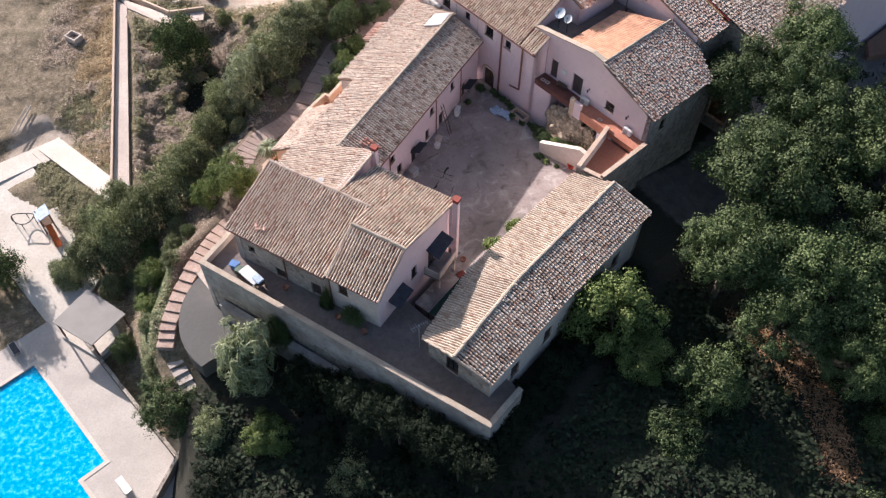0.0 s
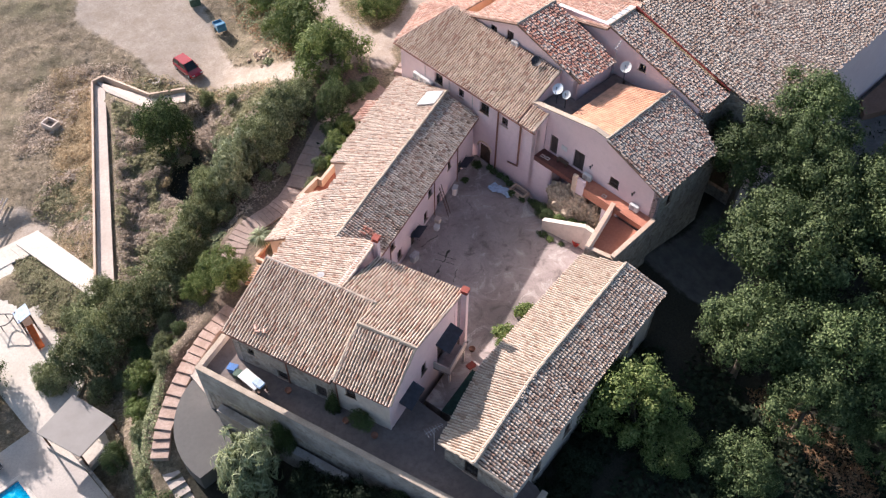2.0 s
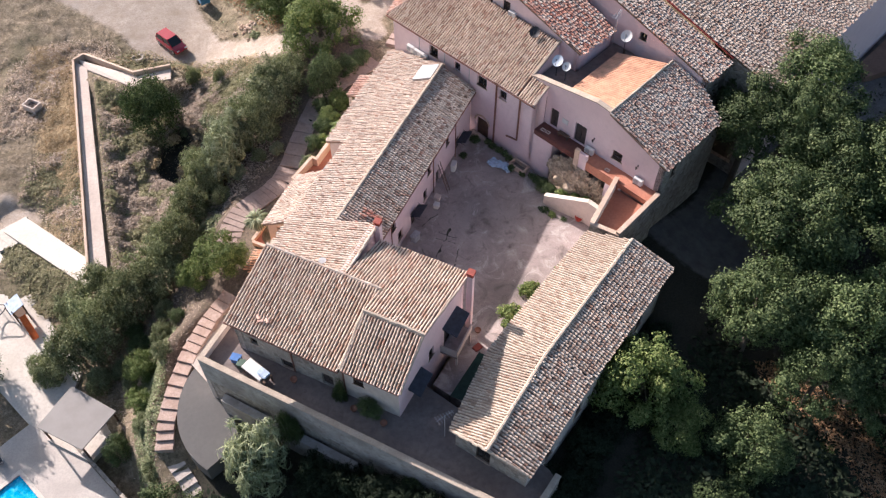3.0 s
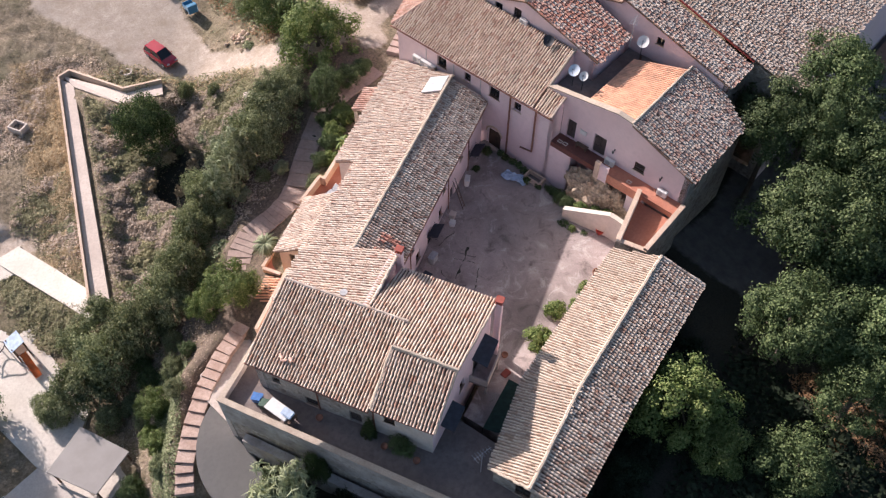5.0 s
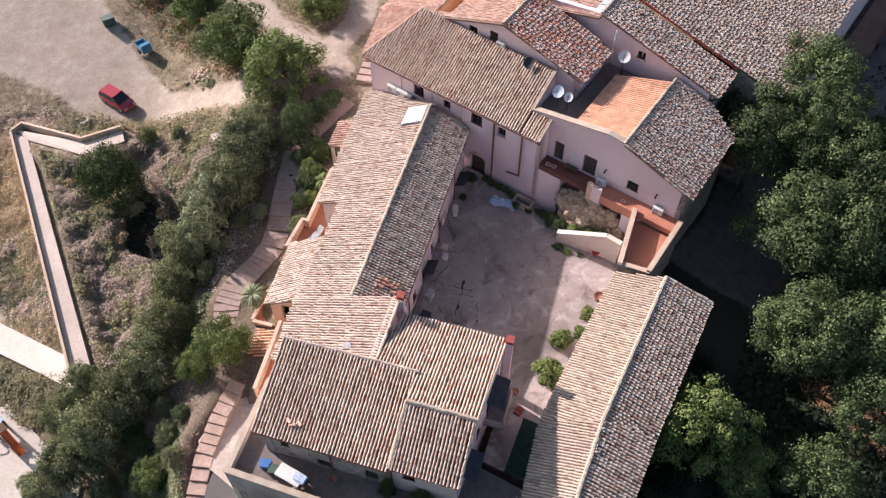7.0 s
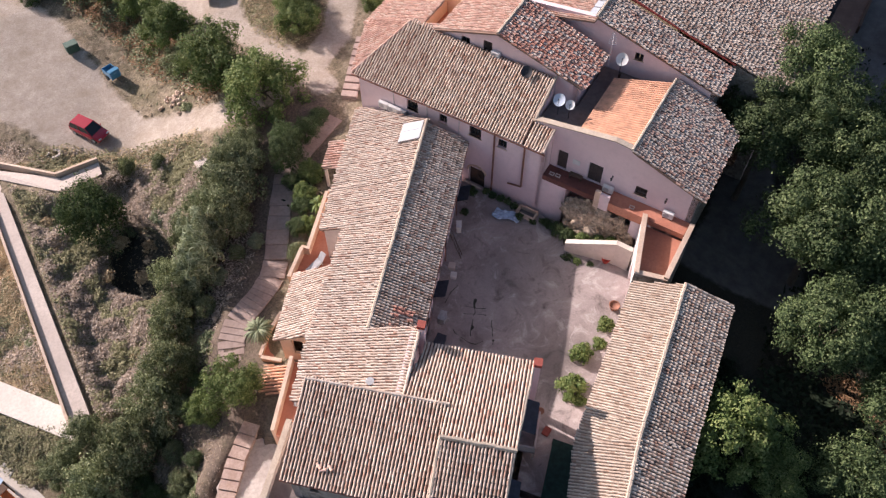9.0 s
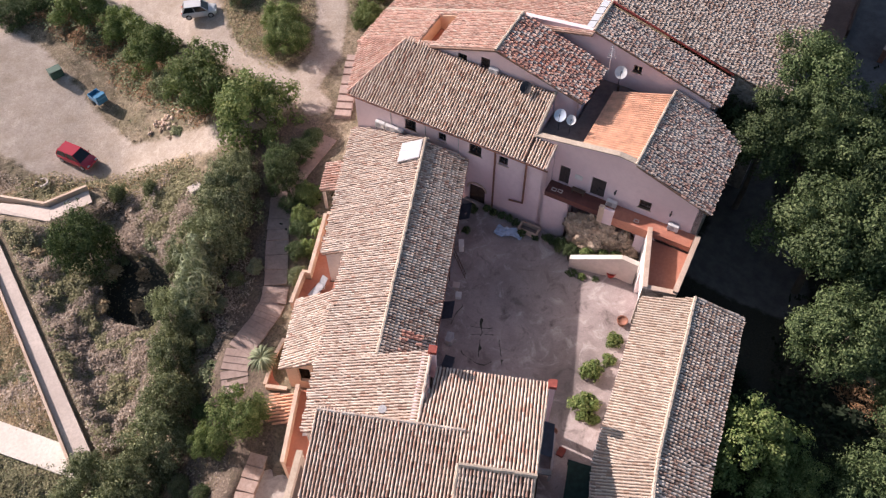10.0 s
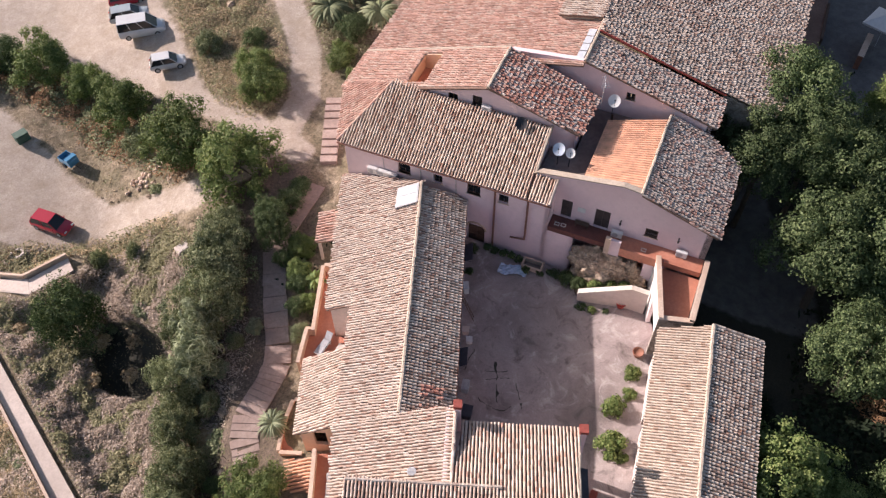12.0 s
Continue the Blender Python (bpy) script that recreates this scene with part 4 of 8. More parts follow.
for a, b, c, d in ((3.2, 5.5, 3.2, 9.2), (4.95, 9.2, 4.95, 5.5), (3.2, 9.2, 4.95, 9.2), (4.95, 5.5, 3.2, 5.5)):
    wall("parapet", PINK(c, d), PINK(a, b), 9.4, [(0, 11.5 if c < 4 else 12.1), (math.hypot(c - a, d - b), 11.5 if a < 4 else 12.1)], M_ORANGE, pink, 0.08)
# rear range with the large lichened roof
rear = thing("rear_range", "broad rear range under a large lichened clay roof", "building")
wall("wall", PINK(10.2, 10.35), PINK(26.6, 10.35), 0.0, [(0, 13.3), (6.0, 14.05), (16.4, 11.0)], M_PINK, rear, 0.4, [(9.5, 11.4, 0.7, 0.7)])
window(PINK(10.2, 10.35), PINK(26.6, 10.35), 9.5, 11.4, 0.7, 0.7, rear)
wall("wall", PINK(26.6, 10.35), PINK(26.6, 14.0), -1.0, 10.9, M_STONE, rear, 0.4)
wall("wall", PINK(26.6, 14.0), PINK(30.6, 14.0), -1.0, [(0, 11.2), (4, 10.0)], M_STONE, rear, 0.4, [(0.8, 0.5, 2.2, 3.4)])
# Walls and roofs run on past b=34, unseen, added to shade the yard
wall("wall", PINK(30.6, 14.0), PINK(31.3, 51.8), -1.0, 9.9, M_PINK, rear, 0.4, [(8.0, 5.0, 1.0, 1.4), (13.0, 5.0, 1.0, 1.4)])
wall("wall", PINK(31.3, 51.8), PINK(-1.5, 51.8), -1.0, [(0, 9.9), (15.2, 13.9), (32.8, 9.0)], M_PINK, rear, 0.4)
roof([K(16.2, 10.15, 14.15), K(26.9, 10.15, 11.0), K(26.9, 13.7, 11.0), K(16.2, 13.7, 14.15)], rear, M_MIXED, 0.25, 0.33, jit=1.4, lift_by=0.12, pan=M_PAN, cover=0.8)
roof([K(16.2, 13.8, 14.35), K(31.1, 13.8, 10.35), K(31.6, 52.0, 10.35), K(16.2, 52.0, 14.35)], rear, M_GREY, 0.25, 0.32, jit=1.3, label="large grey lichened tile slope", lift_by=0.15, pan=M_DARKPAN, cover=0.79)
roof([K(-2.4, 9.9, 9.5), K(16.1, 9.9, 13.9), K(16.1, 52.0, 13.9), K(-2.4, 52.0, 9.5)], rear, M_ROSE, 0.22, 0.36, label="rose clay tile slope")
ridge(K(16.15, 10.15, 14.22), K(16.15, 52.0, 14.4), rear, M_MORTAR, 0.14)
bm = bmesh.new()
for i in range(26):
    a0 = 16.4 + i * 0.41
    zz = 14.42 - 0.293 * (a0 - 16.2)
    box(bm, PINK.stand(a0, 13.75, zz - 0.05) @ pose(0, 0, 0, 0, 16, 0), 0.42, 0.15, 0.17, 0.02)
part("verge", bm, M_VERGE, rear, "red mortared verge")

# yard beyond the rear range: brown terrace, low wall and a pale garden parasol
yard_t = thing("yard_terrace", "reddish brown earth terrace along the rear range", "terrace", kind="structure")
bm = bmesh.new()
prism(bm, [(43.4, 70.6), (46.2, 71.4), (47.6, 72.6), (52.2, 76.8), (56.0, 80.2), (54.5, 82.0), (44.0, 73.0)], -1.6, 0.05)
part("paving", bm, two_scale("brown_earth", (0.20, 0.115, 0.08), (0.28, 0.17, 0.125), (0.14, 0.085, 0.06), 0.5, 5.0), yard_t)
bm = bmesh.new()
prism(bm, [(47.6, 72.6), (47.75, 72.4), (52.4, 76.65), (52.2, 76.8)], -1.6, 0.25)
part("edging", bm, M_WOOD, yard_t)
ywall = thing("yard_wall", "low brown plastered wall standing in the yard", "wall", kind="structure")
wall("wall", (48.6, 67.85), (51.9, 70.05), -1.6, 1.0, M_TERRACOTTA, ywall, 0.5)
bm = bmesh.new()
box(bm, pose(50.1, 69.15, 1.003, 0, 0, 33.7), 4.0, 0.6, 0.06, 0.02)
part("coping", bm, M_COPING, ywall)
par = thing("garden_parasol", "square pale grey garden parasol in the yard", "parasol", at=pose(52.6, 69.8, -0.9, 0, 0, 20))
bm = bmesh.new()
rod(bm, (0, 0, 0), (0, 0, 4.4), 0.04)
part("pole", bm, M_GREYPAINT, par)
bm = bmesh.new()
top_v = bm.verts.new((0, 0, 4.5))
rim = [bm.verts.new((x, y, 3.5)) for x, y in ((-1.7, -1.7), (1.7, -1.7), (1.7, 1.7), (-1.7, 1.7))]
skirt = [bm.verts.new((v.co.x, v.co.y, 3.3)) for v in rim]
for i in range(4):
    j = (i + 1) % 4
    bm.faces.new((rim[i], rim[j], top_v))
    bm.faces.new((skirt[i], skirt[j], rim[j], rim[i]))
part("canopy", bm, M_ACWHITE, par)
bm = bmesh.new()
box(bm, pose(0, 0, -0.1), 0.7, 0.7, 0.14, 0.03)
part("foot", bm, M_CONC, par)

# ---- gabled wing with the roof deck ----
wing = thing("gabled_wing", "pink plastered wing with an orange roof over a deck", "building")
g0, g1 = PINK(17.2, 1.55), PINK(29.0, 1.55)
GO = [(0.55, 6.15, 0.85, 2.0), (3.2, 6.15, 1.15, 2.05), (7.1, 6.85, 0.95, 0.9)]
wall("wall", g0, g1, 0.0, [(0, 10.53), (4.8, 11.35), (6.2, 11.2), (11.8, 9.2)], M_PINK, wing, 0.45, GO)
wall("wall", PINK(15.4, 1.55), g0, 9.0, [(0, 10.2), (1.8, 10.53)], M_PINK, wing, 0.45)
door(g0, g1, *GO[0], wing)
door(g0, g1, *GO[1], wing)
window(g0, g1, *GO[2], wing, True)
wall("wall", g1, PINK(29.0, 10.1), -1.2, 9.2, M_STONE, wing, 0.45, [(1.6, 6.6, 0.7, 1.1)])
window(g1, PINK(29.0, 10.1), 1.6, 6.6, 0.7, 1.1, wing)
roof([K(23.45, 1.35, 11.25), K(29.38, 1.15, 9.3), K(29.38, 8.8, 9.3), K(26.6, 10.15, 10.15), K(23.45, 10.2, 11.25)], wing, M_MIXED, 0.24, 0.32, singles=300, single_mat=M_MIXED1, jit=1.4, lift_by=0.12, pan=M_PAN, cover=0.8)
ridge(K(23.4, 1.4, 11.33), K(23.4, 9.9, 11.33), wing, M_MORTAR, 0.12)
bm = bmesh.new()
prism(bm, [PINK(17.5, 1.9), PINK(23.2, 1.9), PINK(23.2, 10.2), PINK(17.5, 10.2)], 5.5, 9.75)
prism(bm, [PINK(15.6, 1.95), PINK(17.5, 1.95), PINK(17.5, 4.9), PINK(15.6, 4.9)], 5.5, 9.75)
part("deck", bm, M_TERRACE, wing)
bm = bmesh.new()
prism(bm, [PINK(18.95, 2.1), PINK(23.35, 2.1), PINK(23.35, 9.6), PINK(18.95, 8.6)], [10.3, 11.07, 11.07, 10.3], [10.4, 11.17, 11.17, 10.4])
boards = part("roof", bm, M_ORANGETILE, wing, "new orange pantile roof")
for i in range(30):
    b0 = 2.15 + i * 0.215
    verts, faces = [], []
    for j in range(22):
        a = 18.95 + (j // 2) * 0.4 + (j % 2) * 0.4
        z0 = 10.4 + 0.175 * (a - 18.95) + (0.045 if j % 2 == 0 else 0.008)
        for t in range(6):
            ang = math.pi * t / 5
            verts.append(K(a, b0 + 0.1 + i * 0.034 * (a - 18.95) / 4.4 - math.cos(ang) * 0.1, z0 + math.sin(ang) * 0.075))
        if j:
            faces += [(j * 6 - 6 + t, j * 6 - 5 + t, j * 6 + t + 1, j * 6 + t) for t in range(5)]
    faces.append(tuple(range(5, -1, -1)))
    link_mesh("pantile_strip", verts, faces, M_ORANGETILE, boards)
for b in (2.6, 6.0, 9.4):
    bm = bmesh.new()
    box(bm, PINK.stand(19.1, b, 9.75), 0.14, 0.14, 0.6)
    part("post", bm, M_WOOD, wing)
bm = bmesh.new()
prism(bm, [PINK(15.35, 1.5), PINK(22.0, 1.5), PINK(22.0, 1.98), PINK(15.35, 1.98)], [10.19, 11.34, 11.34, 10.19], [10.28, 11.43, 11.43, 10.28])
prism(bm, [PINK(22.01, 1.5), PINK(23.25, 1.5), PINK(23.25, 1.98), PINK(22.01, 1.98)], [11.34, 11.2, 11.2, 11.34], [11.43, 11.31, 11.31, 11.43])
part("coping", bm, M_MORTAR, wing)

# raised walkway and walled bay
walk_t = thing("raised_walkway", "raised cotto walkway with plastered parapets", "terrace", kind="structure")
bm = bmesh.new()
prism(bm, [PINK(22.0, 0.25), PINK(29.0, 0.25), PINK(29.0, 1.55), PINK(22.0, 1.55)], 5.6, 6.12)
part("floor", bm, M_COTTO, walk_t)
# Shaded end of the walkway, painted by a darker floor colour
bm = bmesh.new()
prism(bm, [PINK(17.2, 0.25), PINK(22.0, 0.25), PINK(22.0, 1.55), PINK(17.2, 1.55)], 5.6, 6.11)
part("floor", bm, M_COTTO_SHADE, walk_t, "cotto floor with shade put into its colour")
wall("wall", PINK(17.2, 0.25), PINK(19.3, 0.25), 0.2, 5.6, M_PINK, walk_t, 0.5)
wall("wall", PINK(19.3, 0.25), PINK(19.3, 1.5), 0.2, 5.6, M_PINK, walk_t, 0.3)
wall("wall", PINK(24.9, 0.25), PINK(26.4, 0.25), 0.2, 5.6, M_PINK, walk_t, 0.4, [(0.2, 0.9, 1.1, 2.4)])
wall("parapet", PINK(22.0, 0.05), PINK(22.9, 0.05), 4.6, 6.95, M_PINK, walk_t, 0.25)
wall("parapet", PINK(21.75, -0.1), PINK(22.15, -0.1), 4.6, 7.2, M_COPING, walk_t, 0.3)
wall("parapet", PINK(22.9, 0.1), PINK(26.2, 0.1), 5.4, 6.3, M_COTTO, walk_t, 0.2)
bm = bmesh.new()
prism(bm, [PINK(27.3, -4.7), PINK(29.1, -4.2), PINK(29.1, 0.25), PINK(25.9, 0.25)], 4.5, 5.35)
part("bay", bm, M_COTTO, walk_t)
for a, b, c, d, z in ((25.62, 0.45, 27.12, -4.85, 6.35), (27.12, -4.85, 29.5, -4.25, 6.2), (29.5, -4.25, 29.4, 1.3, 6.45)):
    if a < 26:
        wall("parapet", PINK(a, b), PINK(26.35, -2.12), -1.2, z, M_WHITEWASH, walk_t, 0.32)
        wall("parapet", PINK(26.35, -2.12), PINK(c, d), 4.4, z, M_WHITEWASH, walk_t, 0.32)
        wall("wall", PINK(27.0, -2.12), PINK(27.75, -4.7), -1.2, 5.3, M_PINK, walk_t, 0.3)
    else:
        wall("parapet", PINK(a, b), PINK(c, d), -1.2, z, M_STONE, walk_t, 0.32)
    bm = bmesh.new()
    q0, q1 = PINK(a, b), PINK(c, d)
    dd = (q1 - q0).normalized()
    mid = (q0 + q1) / 2 + Vector((-dd.y, dd.x)) * 0.16
    box(bm, pose(mid.x, mid.y, z + 0.003, 0, 0, math.degrees(math.atan2(dd.y, dd.x))), (q1 - q0).length, 0.4, 0.07, 0.02)
    part("coping", bm, M_COPING, walk_t)
lowall = thing("garden_wall", "low plastered garden wall with a pale coping", "wall", kind="structure")
l0, lm, l1 = PINK(20.85, -2.3), PINK(24.7, -1.5), PINK(26.0, -1.5)
for q0, q1, za, zb in ((l0, lm, 2.4, 3.95), (lm, l1, 3.95, 3.9)):
    ln = (q1 - q0).length
    wall("wall", q0, q1, 0.3, [(0, za), (ln, zb)], M_PALE, lowall, 0.28)
    dd = (q1 - q0).normalized()
    nn = Vector((-dd.y, dd.x))
    bm = bmesh.new()
    prism(bm, [q0 - nn * 0.06, q1 - nn * 0.06, q1 + nn * 0.36, q0 + nn * 0.36], [za + 0.003, zb + 0.003, zb + 0.003, za + 0.003], [za + 0.12, zb + 0.12, zb + 0.12, za + 0.12])
    part("coping", bm, M_WHITE, lowall)
bed = thing("planting_bed", "raised bed of dark earth behind the garden wall", "bed", kind="structure")
bm = bmesh.new()
prism(bm, [PINK(19.4, -0.9), PINK(21.0, -2.0), PINK(25.8, -1.25), PINK(25.7, 0.25), PINK(19.4, 0.25)], 0.2, [1.1, 1.5, 2.4, 2.6, 1.4])
part("soil", bm, two_scale("bed_soil", (0.09, 0.07, 0.05), (0.16, 0.125, 0.09), (0.05, 0.04, 0.03), 0.9, 6.0), bed)

# ---- barn ----
barn = thing("barn", "long low barn with buff and grey clay tile slopes", "barn")
BS, BN = Vector((0.37, 30.2)), Vector((13.1, 46.3))
sw, nw, se, ne = Vector((-1.83, 32.3)), Vector((10.08, 48.21)), Vector((2.96, 28.64)), Vector((15.91, 44.06))
# the long sides bend a little at about two fifths of their length
MW, MR, ME = Vector((1.35, 38.2)), Vector((5.0, 36.75)), Vector((8.35, 35.35))
v3 = lambda p, z: Vector((p.x, p.y, z))
ins = lambda p, k=0.93: (BS + BN) / 2 + (p - (BS + BN) / 2) * Vector((1, 1)).x * k
bf = (BN - BS).normalized()
bnE = Vector((bf.y, -bf.x))
wsw, wse, wne, wnw = sw + bf * 0.35 + bnE * 0.25, se + bf * 0.35 - bnE * 0.3, ne - bf * 0.3 - bnE * 0.3, nw - bf * 0.3 + bnE * 0.25
wall("wall", wsw, wse, -1.5, [(0, 5.95), ((BS - sw).length * 0.97, 6.9), ((wse - wsw).length, 6.0)], M_STONE, barn, 0.45, [(1.6, 3.5, 1.1, 1.7)])
window(wsw, wse, 1.6, 3.5, 1.1, 1.7, barn)
wall("wall", wse, wne, -1.5, 6.0, M_PALE, barn, 0.45, [(2.5, 2.6, 1.0, 1.6), (6.5, 2.6, 1.0, 1.6), (11.0, 1.5, 1.0, 2.2), (15.5, 2.6, 1.0, 1.6)])
for s in (2.5, 6.5, 15.5):
    window(wse, wne, s, 2.6, 1.0, 1.6, barn, True)
door(wse, wne, 11.0, 1.5, 1.0, 2.2, barn)
wall("wall", wne, wnw, -1.5, [(0, 6.0), ((wnw - wne).length * 0.5, 6.9), ((wnw - wne).length, 5.95)], M_STONE, barn, 0.45)
wmw = MW + bnE * 0.25
wall("wall", wnw, wmw, 0.3, 5.9, M_PALE, barn, 0.45, [(5.0, 1.0, 1.0, 2.1), (9.5, 1.6, 0.9, 1.1)])
wall("wall", wmw, wsw, 0.3, 5.9, M_PALE, barn, 0.45, [(1.2, 1.2, 1.0, 2.0)])
door(wnw, wmw, 5.0, 1.0, 1.0, 2.1, barn)
window(wnw, wmw, 9.5, 1.6, 0.9, 1.1, barn)
for r0, r1, e1, e0, f0, f1, few in ((BS, MR, MW, sw, se, ME, 150), (MR, BN, nw, MW, ME, ne, 150)):
    roof([v3(r0, 7.1), v3(r1, 7.1), v3(e1, 6.0), v3(e0, 6.0)], barn, M_STRAW, 0.21, 0.34, singles=few, single_mat=M_STRAW1, jit=0.8, pan=M_PALEPAN, label="pale weathered tile slope")
    roof([v3(f0, 6.15), v3(f1, 6.15), v3(r1, 7.1), v3(r0, 7.1)], barn, M_GREY, 0.235, 0.31, singles=few, single_mat=M_GREY1, jit=0.8, label="grey lichened tile slope", lift_by=0.15, pan=M_DARKPAN, cover=0.79)
    ridge(v3(r0, 7.15), v3(r1, 7.15), barn, M_MORTAR, 0.16)
ridge(v3(se, 6.21), v3(BS, 7.15), barn, M_MORTAR, 0.1)
ridge(v3(sw, 6.06), v3(BS, 7.15), barn, M_MORTAR, 0.1)
ridge(v3(ne, 6.21), v3(BN, 7.15), barn, M_GREY, 0.12)

# ---- terrace and retaining wall ----
terr = thing("south_terrace", "paved terrace on a high stone retaining wall", "terrace", kind="structure")
tW, tS, tE = Vector((-19.5, 40.1)), Vector((2.94, 26.5)), Vector((5.28, 29.4))
bm = bmesh.new()
ti = Vector((0.518, 0.855)) * 0.2
prism(bm, [tW + ti + Vector((0.2, 0)), tS + ti + Vector((-0.2, 0)), tE + Vector((-0.25, 0.1)), Vector((4.7, 30.2)), Vector((-0.3, 34.5)), Vector((-3.6, 37.5)), HOUSE(13.2, 0.5), HOUSE(0.3, 0.5), Vector((-16.0, 45.8))], -4.5, 3.45)
part("floor", bm, M_TERRACE, terr)
for a, b, z, m in ((tW, tS, 4.05, M_RETAIN), (tS, tE, 4.0, M_RETAIN), (Vector((-16.0, 46.3)), tW, 4.03, M_PALE)):
    wall("parapet", a, b, 1.3 if m is M_RETAIN else -6.0, z, m, terr, 0.35)
    # Lower part in a darker stone than the render above
    if m is M_RETAIN:
        e = Vector((-(b - a).y, (b - a).x)).normalized() * 0.06
        wall("footing_wall", a + e, b + e, -6.0, 1.3, M_STONE, terr, 0.3, (), "darker rough stone part of the retaining wall")
    d = (b - a).normalized()
    mid = (a + b) / 2 + Vector((-d.y, d.x)) * 0.17
    bm = bmesh.new()
    box(bm, pose(mid.x, mid.y, z + 0.003, 0, 0, math.degrees(math.atan2(d.y, d.x))), (b - a).length + 0.1, 0.44, 0.08, 0.02)
    part("coping", bm, M_MORTAR, terr)
bm = bmesh.new()
prism(bm, [Vector((-18.5, 38.7)), Vector((-8.6, 32.6)), Vector((-8.3, 33.1)), Vector((-18.2, 39.2))], -5.5, [0.2, 0.0, 0.1, 0.3])
part("ledge", bm, M_RETAIN, terr)

# courtyard
court = thing("courtyard", "cracked concrete courtyard floor", "courtyard", kind="structure")
cp = [Vector((-0.9, 36.2)), Vector((1.5, 34.6)), Vector((10.8, 48.0)), Vector((11.7, 49.5)), Vector((13.2, 52.8)), Vector((8.3, 58.3)), Vector((7.6, 59.4)), Vector((3.0, 64.6)), Vector((1.9, 64.2)), Vector((-6.0, 48.3)), Vector((-5.6, 47.0)), Vector((1.0, 43.5)), Vector((-2.6, 37.6))]
cz = [2.6, 2.3, 1.3, 1.3, 1.3, 1.4, 1.4, 1.6, 1.6, 1.25, 1.25, 1.3, 2.6]
bm = bmesh.new()
prism(bm, cp, 0.0, cz)
bmesh.ops.triangulate(bm, faces=bm.faces[:])
part("paving", bm, M_COURT, court)


# ---- west side: path, ramp, paving, pool ----
def path_of_slabs(name, label, pts, width, step, mat, gap=0.03, thick=0.5):
    """Slabs laid one after another along a line of (x, y, z), each level, so that the falls become steps."""
    t = thing(name, label, "path", kind="structure")
    P = [Vector(p) for p in pts]
    for a, b in zip(P, P[1:]):
        n = max(1, round((b - a).xy.length / step))
        d = (b - a).xy.normalized()
        for i in range(n):
            q = a + (b - a) * ((i + 0.5) / n)
            bm = bmesh.new()
            box(bm, pose(q.x, q.y, q.z - thick, 0, 0, math.degrees(math.atan2(d.y, d.x))), (b - a).xy.length / n - gap + 0.12, width * RNG.uniform(0.96, 1.03), thick, 0.02)
            part("slab", bm, mat, t)
    return t


path_of_slabs("garden_path", "stepped paved garden path beside the long row", [(-6.0, 76.3, 0.5), (-9.4, 73.4, 0.4), (-11.7, 71.0, 0.3), (-13.1, 66.8, 0.1), (-14.3, 62.6, -0.1)], 1.9, 1.25, M_PATH)
path_of_slabs("curved_steps", "curved paved steps below the terraces", [(-14.3, 62.4, -0.15), (-14.9, 61.0, -0.2), (-15.9, 59.9, -0.3), (-17.1, 58.9, -0.4), (-18.3, 57.9, -0.5), (-19.1, 56.4, -0.65), (-19.4, 54.6, -0.8)], 2.1, 0.55, M_PATH)
path_of_slabs("garden_steps", "curved brick garden steps below the terrace wall", [(-18.8, 49.2, -0.8), (-20.4, 46.9, -1.1), (-21.8, 44.2, -1.5), (-22.7, 41.4, -2.0), (-23.2, 38.6, -2.4), (-23.2, 36.4, -2.9)], 1.35, 0.85, M_BRICKSTEP, 0.16)
path_of_slabs("lower_path", "short pale stone path below the garden steps", [(-22.6, 35.9, -3.5), (-21.2, 33.9, -4.0), (-19.9, 32.0, -4.6)], 1.2, 0.9, M_PATIO)
path_of_slabs("house_steps", "wide earth and stone steps at the house corner", [(-0.7, 85.4, 1.22), (-1.9, 82.8, 1.16), (-3.0, 80.4, 1.12), (-4.2, 77.8, 1.08)], 1.5, 1.1, M_PATH, 0.3)
patio = thing("patio", "pale paved patio below the terrace wall", "patio", kind="structure")
bm = bmesh.new()
prism(bm, [(-16.3, 46.2), (-19.3, 49.0), (-22.2, 45.4), (-22.0, 43.6), (-19.4, 40.5)], -3.2, -1.62)
part("paving", bm, M_PATIO, patio)
bm = bmesh.new()
fan = [(-19.3, 40.6)] + [(-15.8 + 6.45 * math.cos(t), 39.4 + 6.45 * math.sin(t)) for t in np.linspace(2.5, 4.1, 14)] + [(-17.2, 36.2), (-17.9, 38.2)]
prism(bm, fan, -3.6, -1.75)
part("grey_apron", bm, M_ASPH, patio, "dark grey membrane apron with a curved edge")


def ramp_piece(t, poly, z, mat, name="paving", base=1.2):
    bm = bmesh.new()
    prism(bm, poly, [q - base for q in z], z)
    part(name, bm, mat, t)


ramp_t = thing("garden_ramp", "long pale concrete ramp with a low brick wall", "ramp", kind="structure")
r0, r1, r2, r3 = Vector((-32.3, 55.6)), Vector((-38.9, 85.2)), Vector((-32.6, 80.3)), Vector((-28.4, 80.9))
def side_of(a, b, w):
    d = (b - a).normalized()
    return Vector((-d.y, d.x)) * w
ramp_piece(ramp_t, [r0 + side_of(r0, r1, -0.75), r1 + side_of(r0, r1, -0.75) - Vector((0, 1.4)), r1 + side_of(r0, r1, 0.75), r0 + side_of(r0, r1, 0.75)], [-6.1, -5.1, -5.1, -6.1], M_RAMP)
ramp_piece(ramp_t, [r1 + Vector((-0.6, 0.3)), r1 + Vector((0.9, -1.6)), r2 + Vector((0.3, -0.8)), r2 + Vector((0.5, 0.9))], [-5.096, -5.096, -4.3, -4.3], M_RAMP)
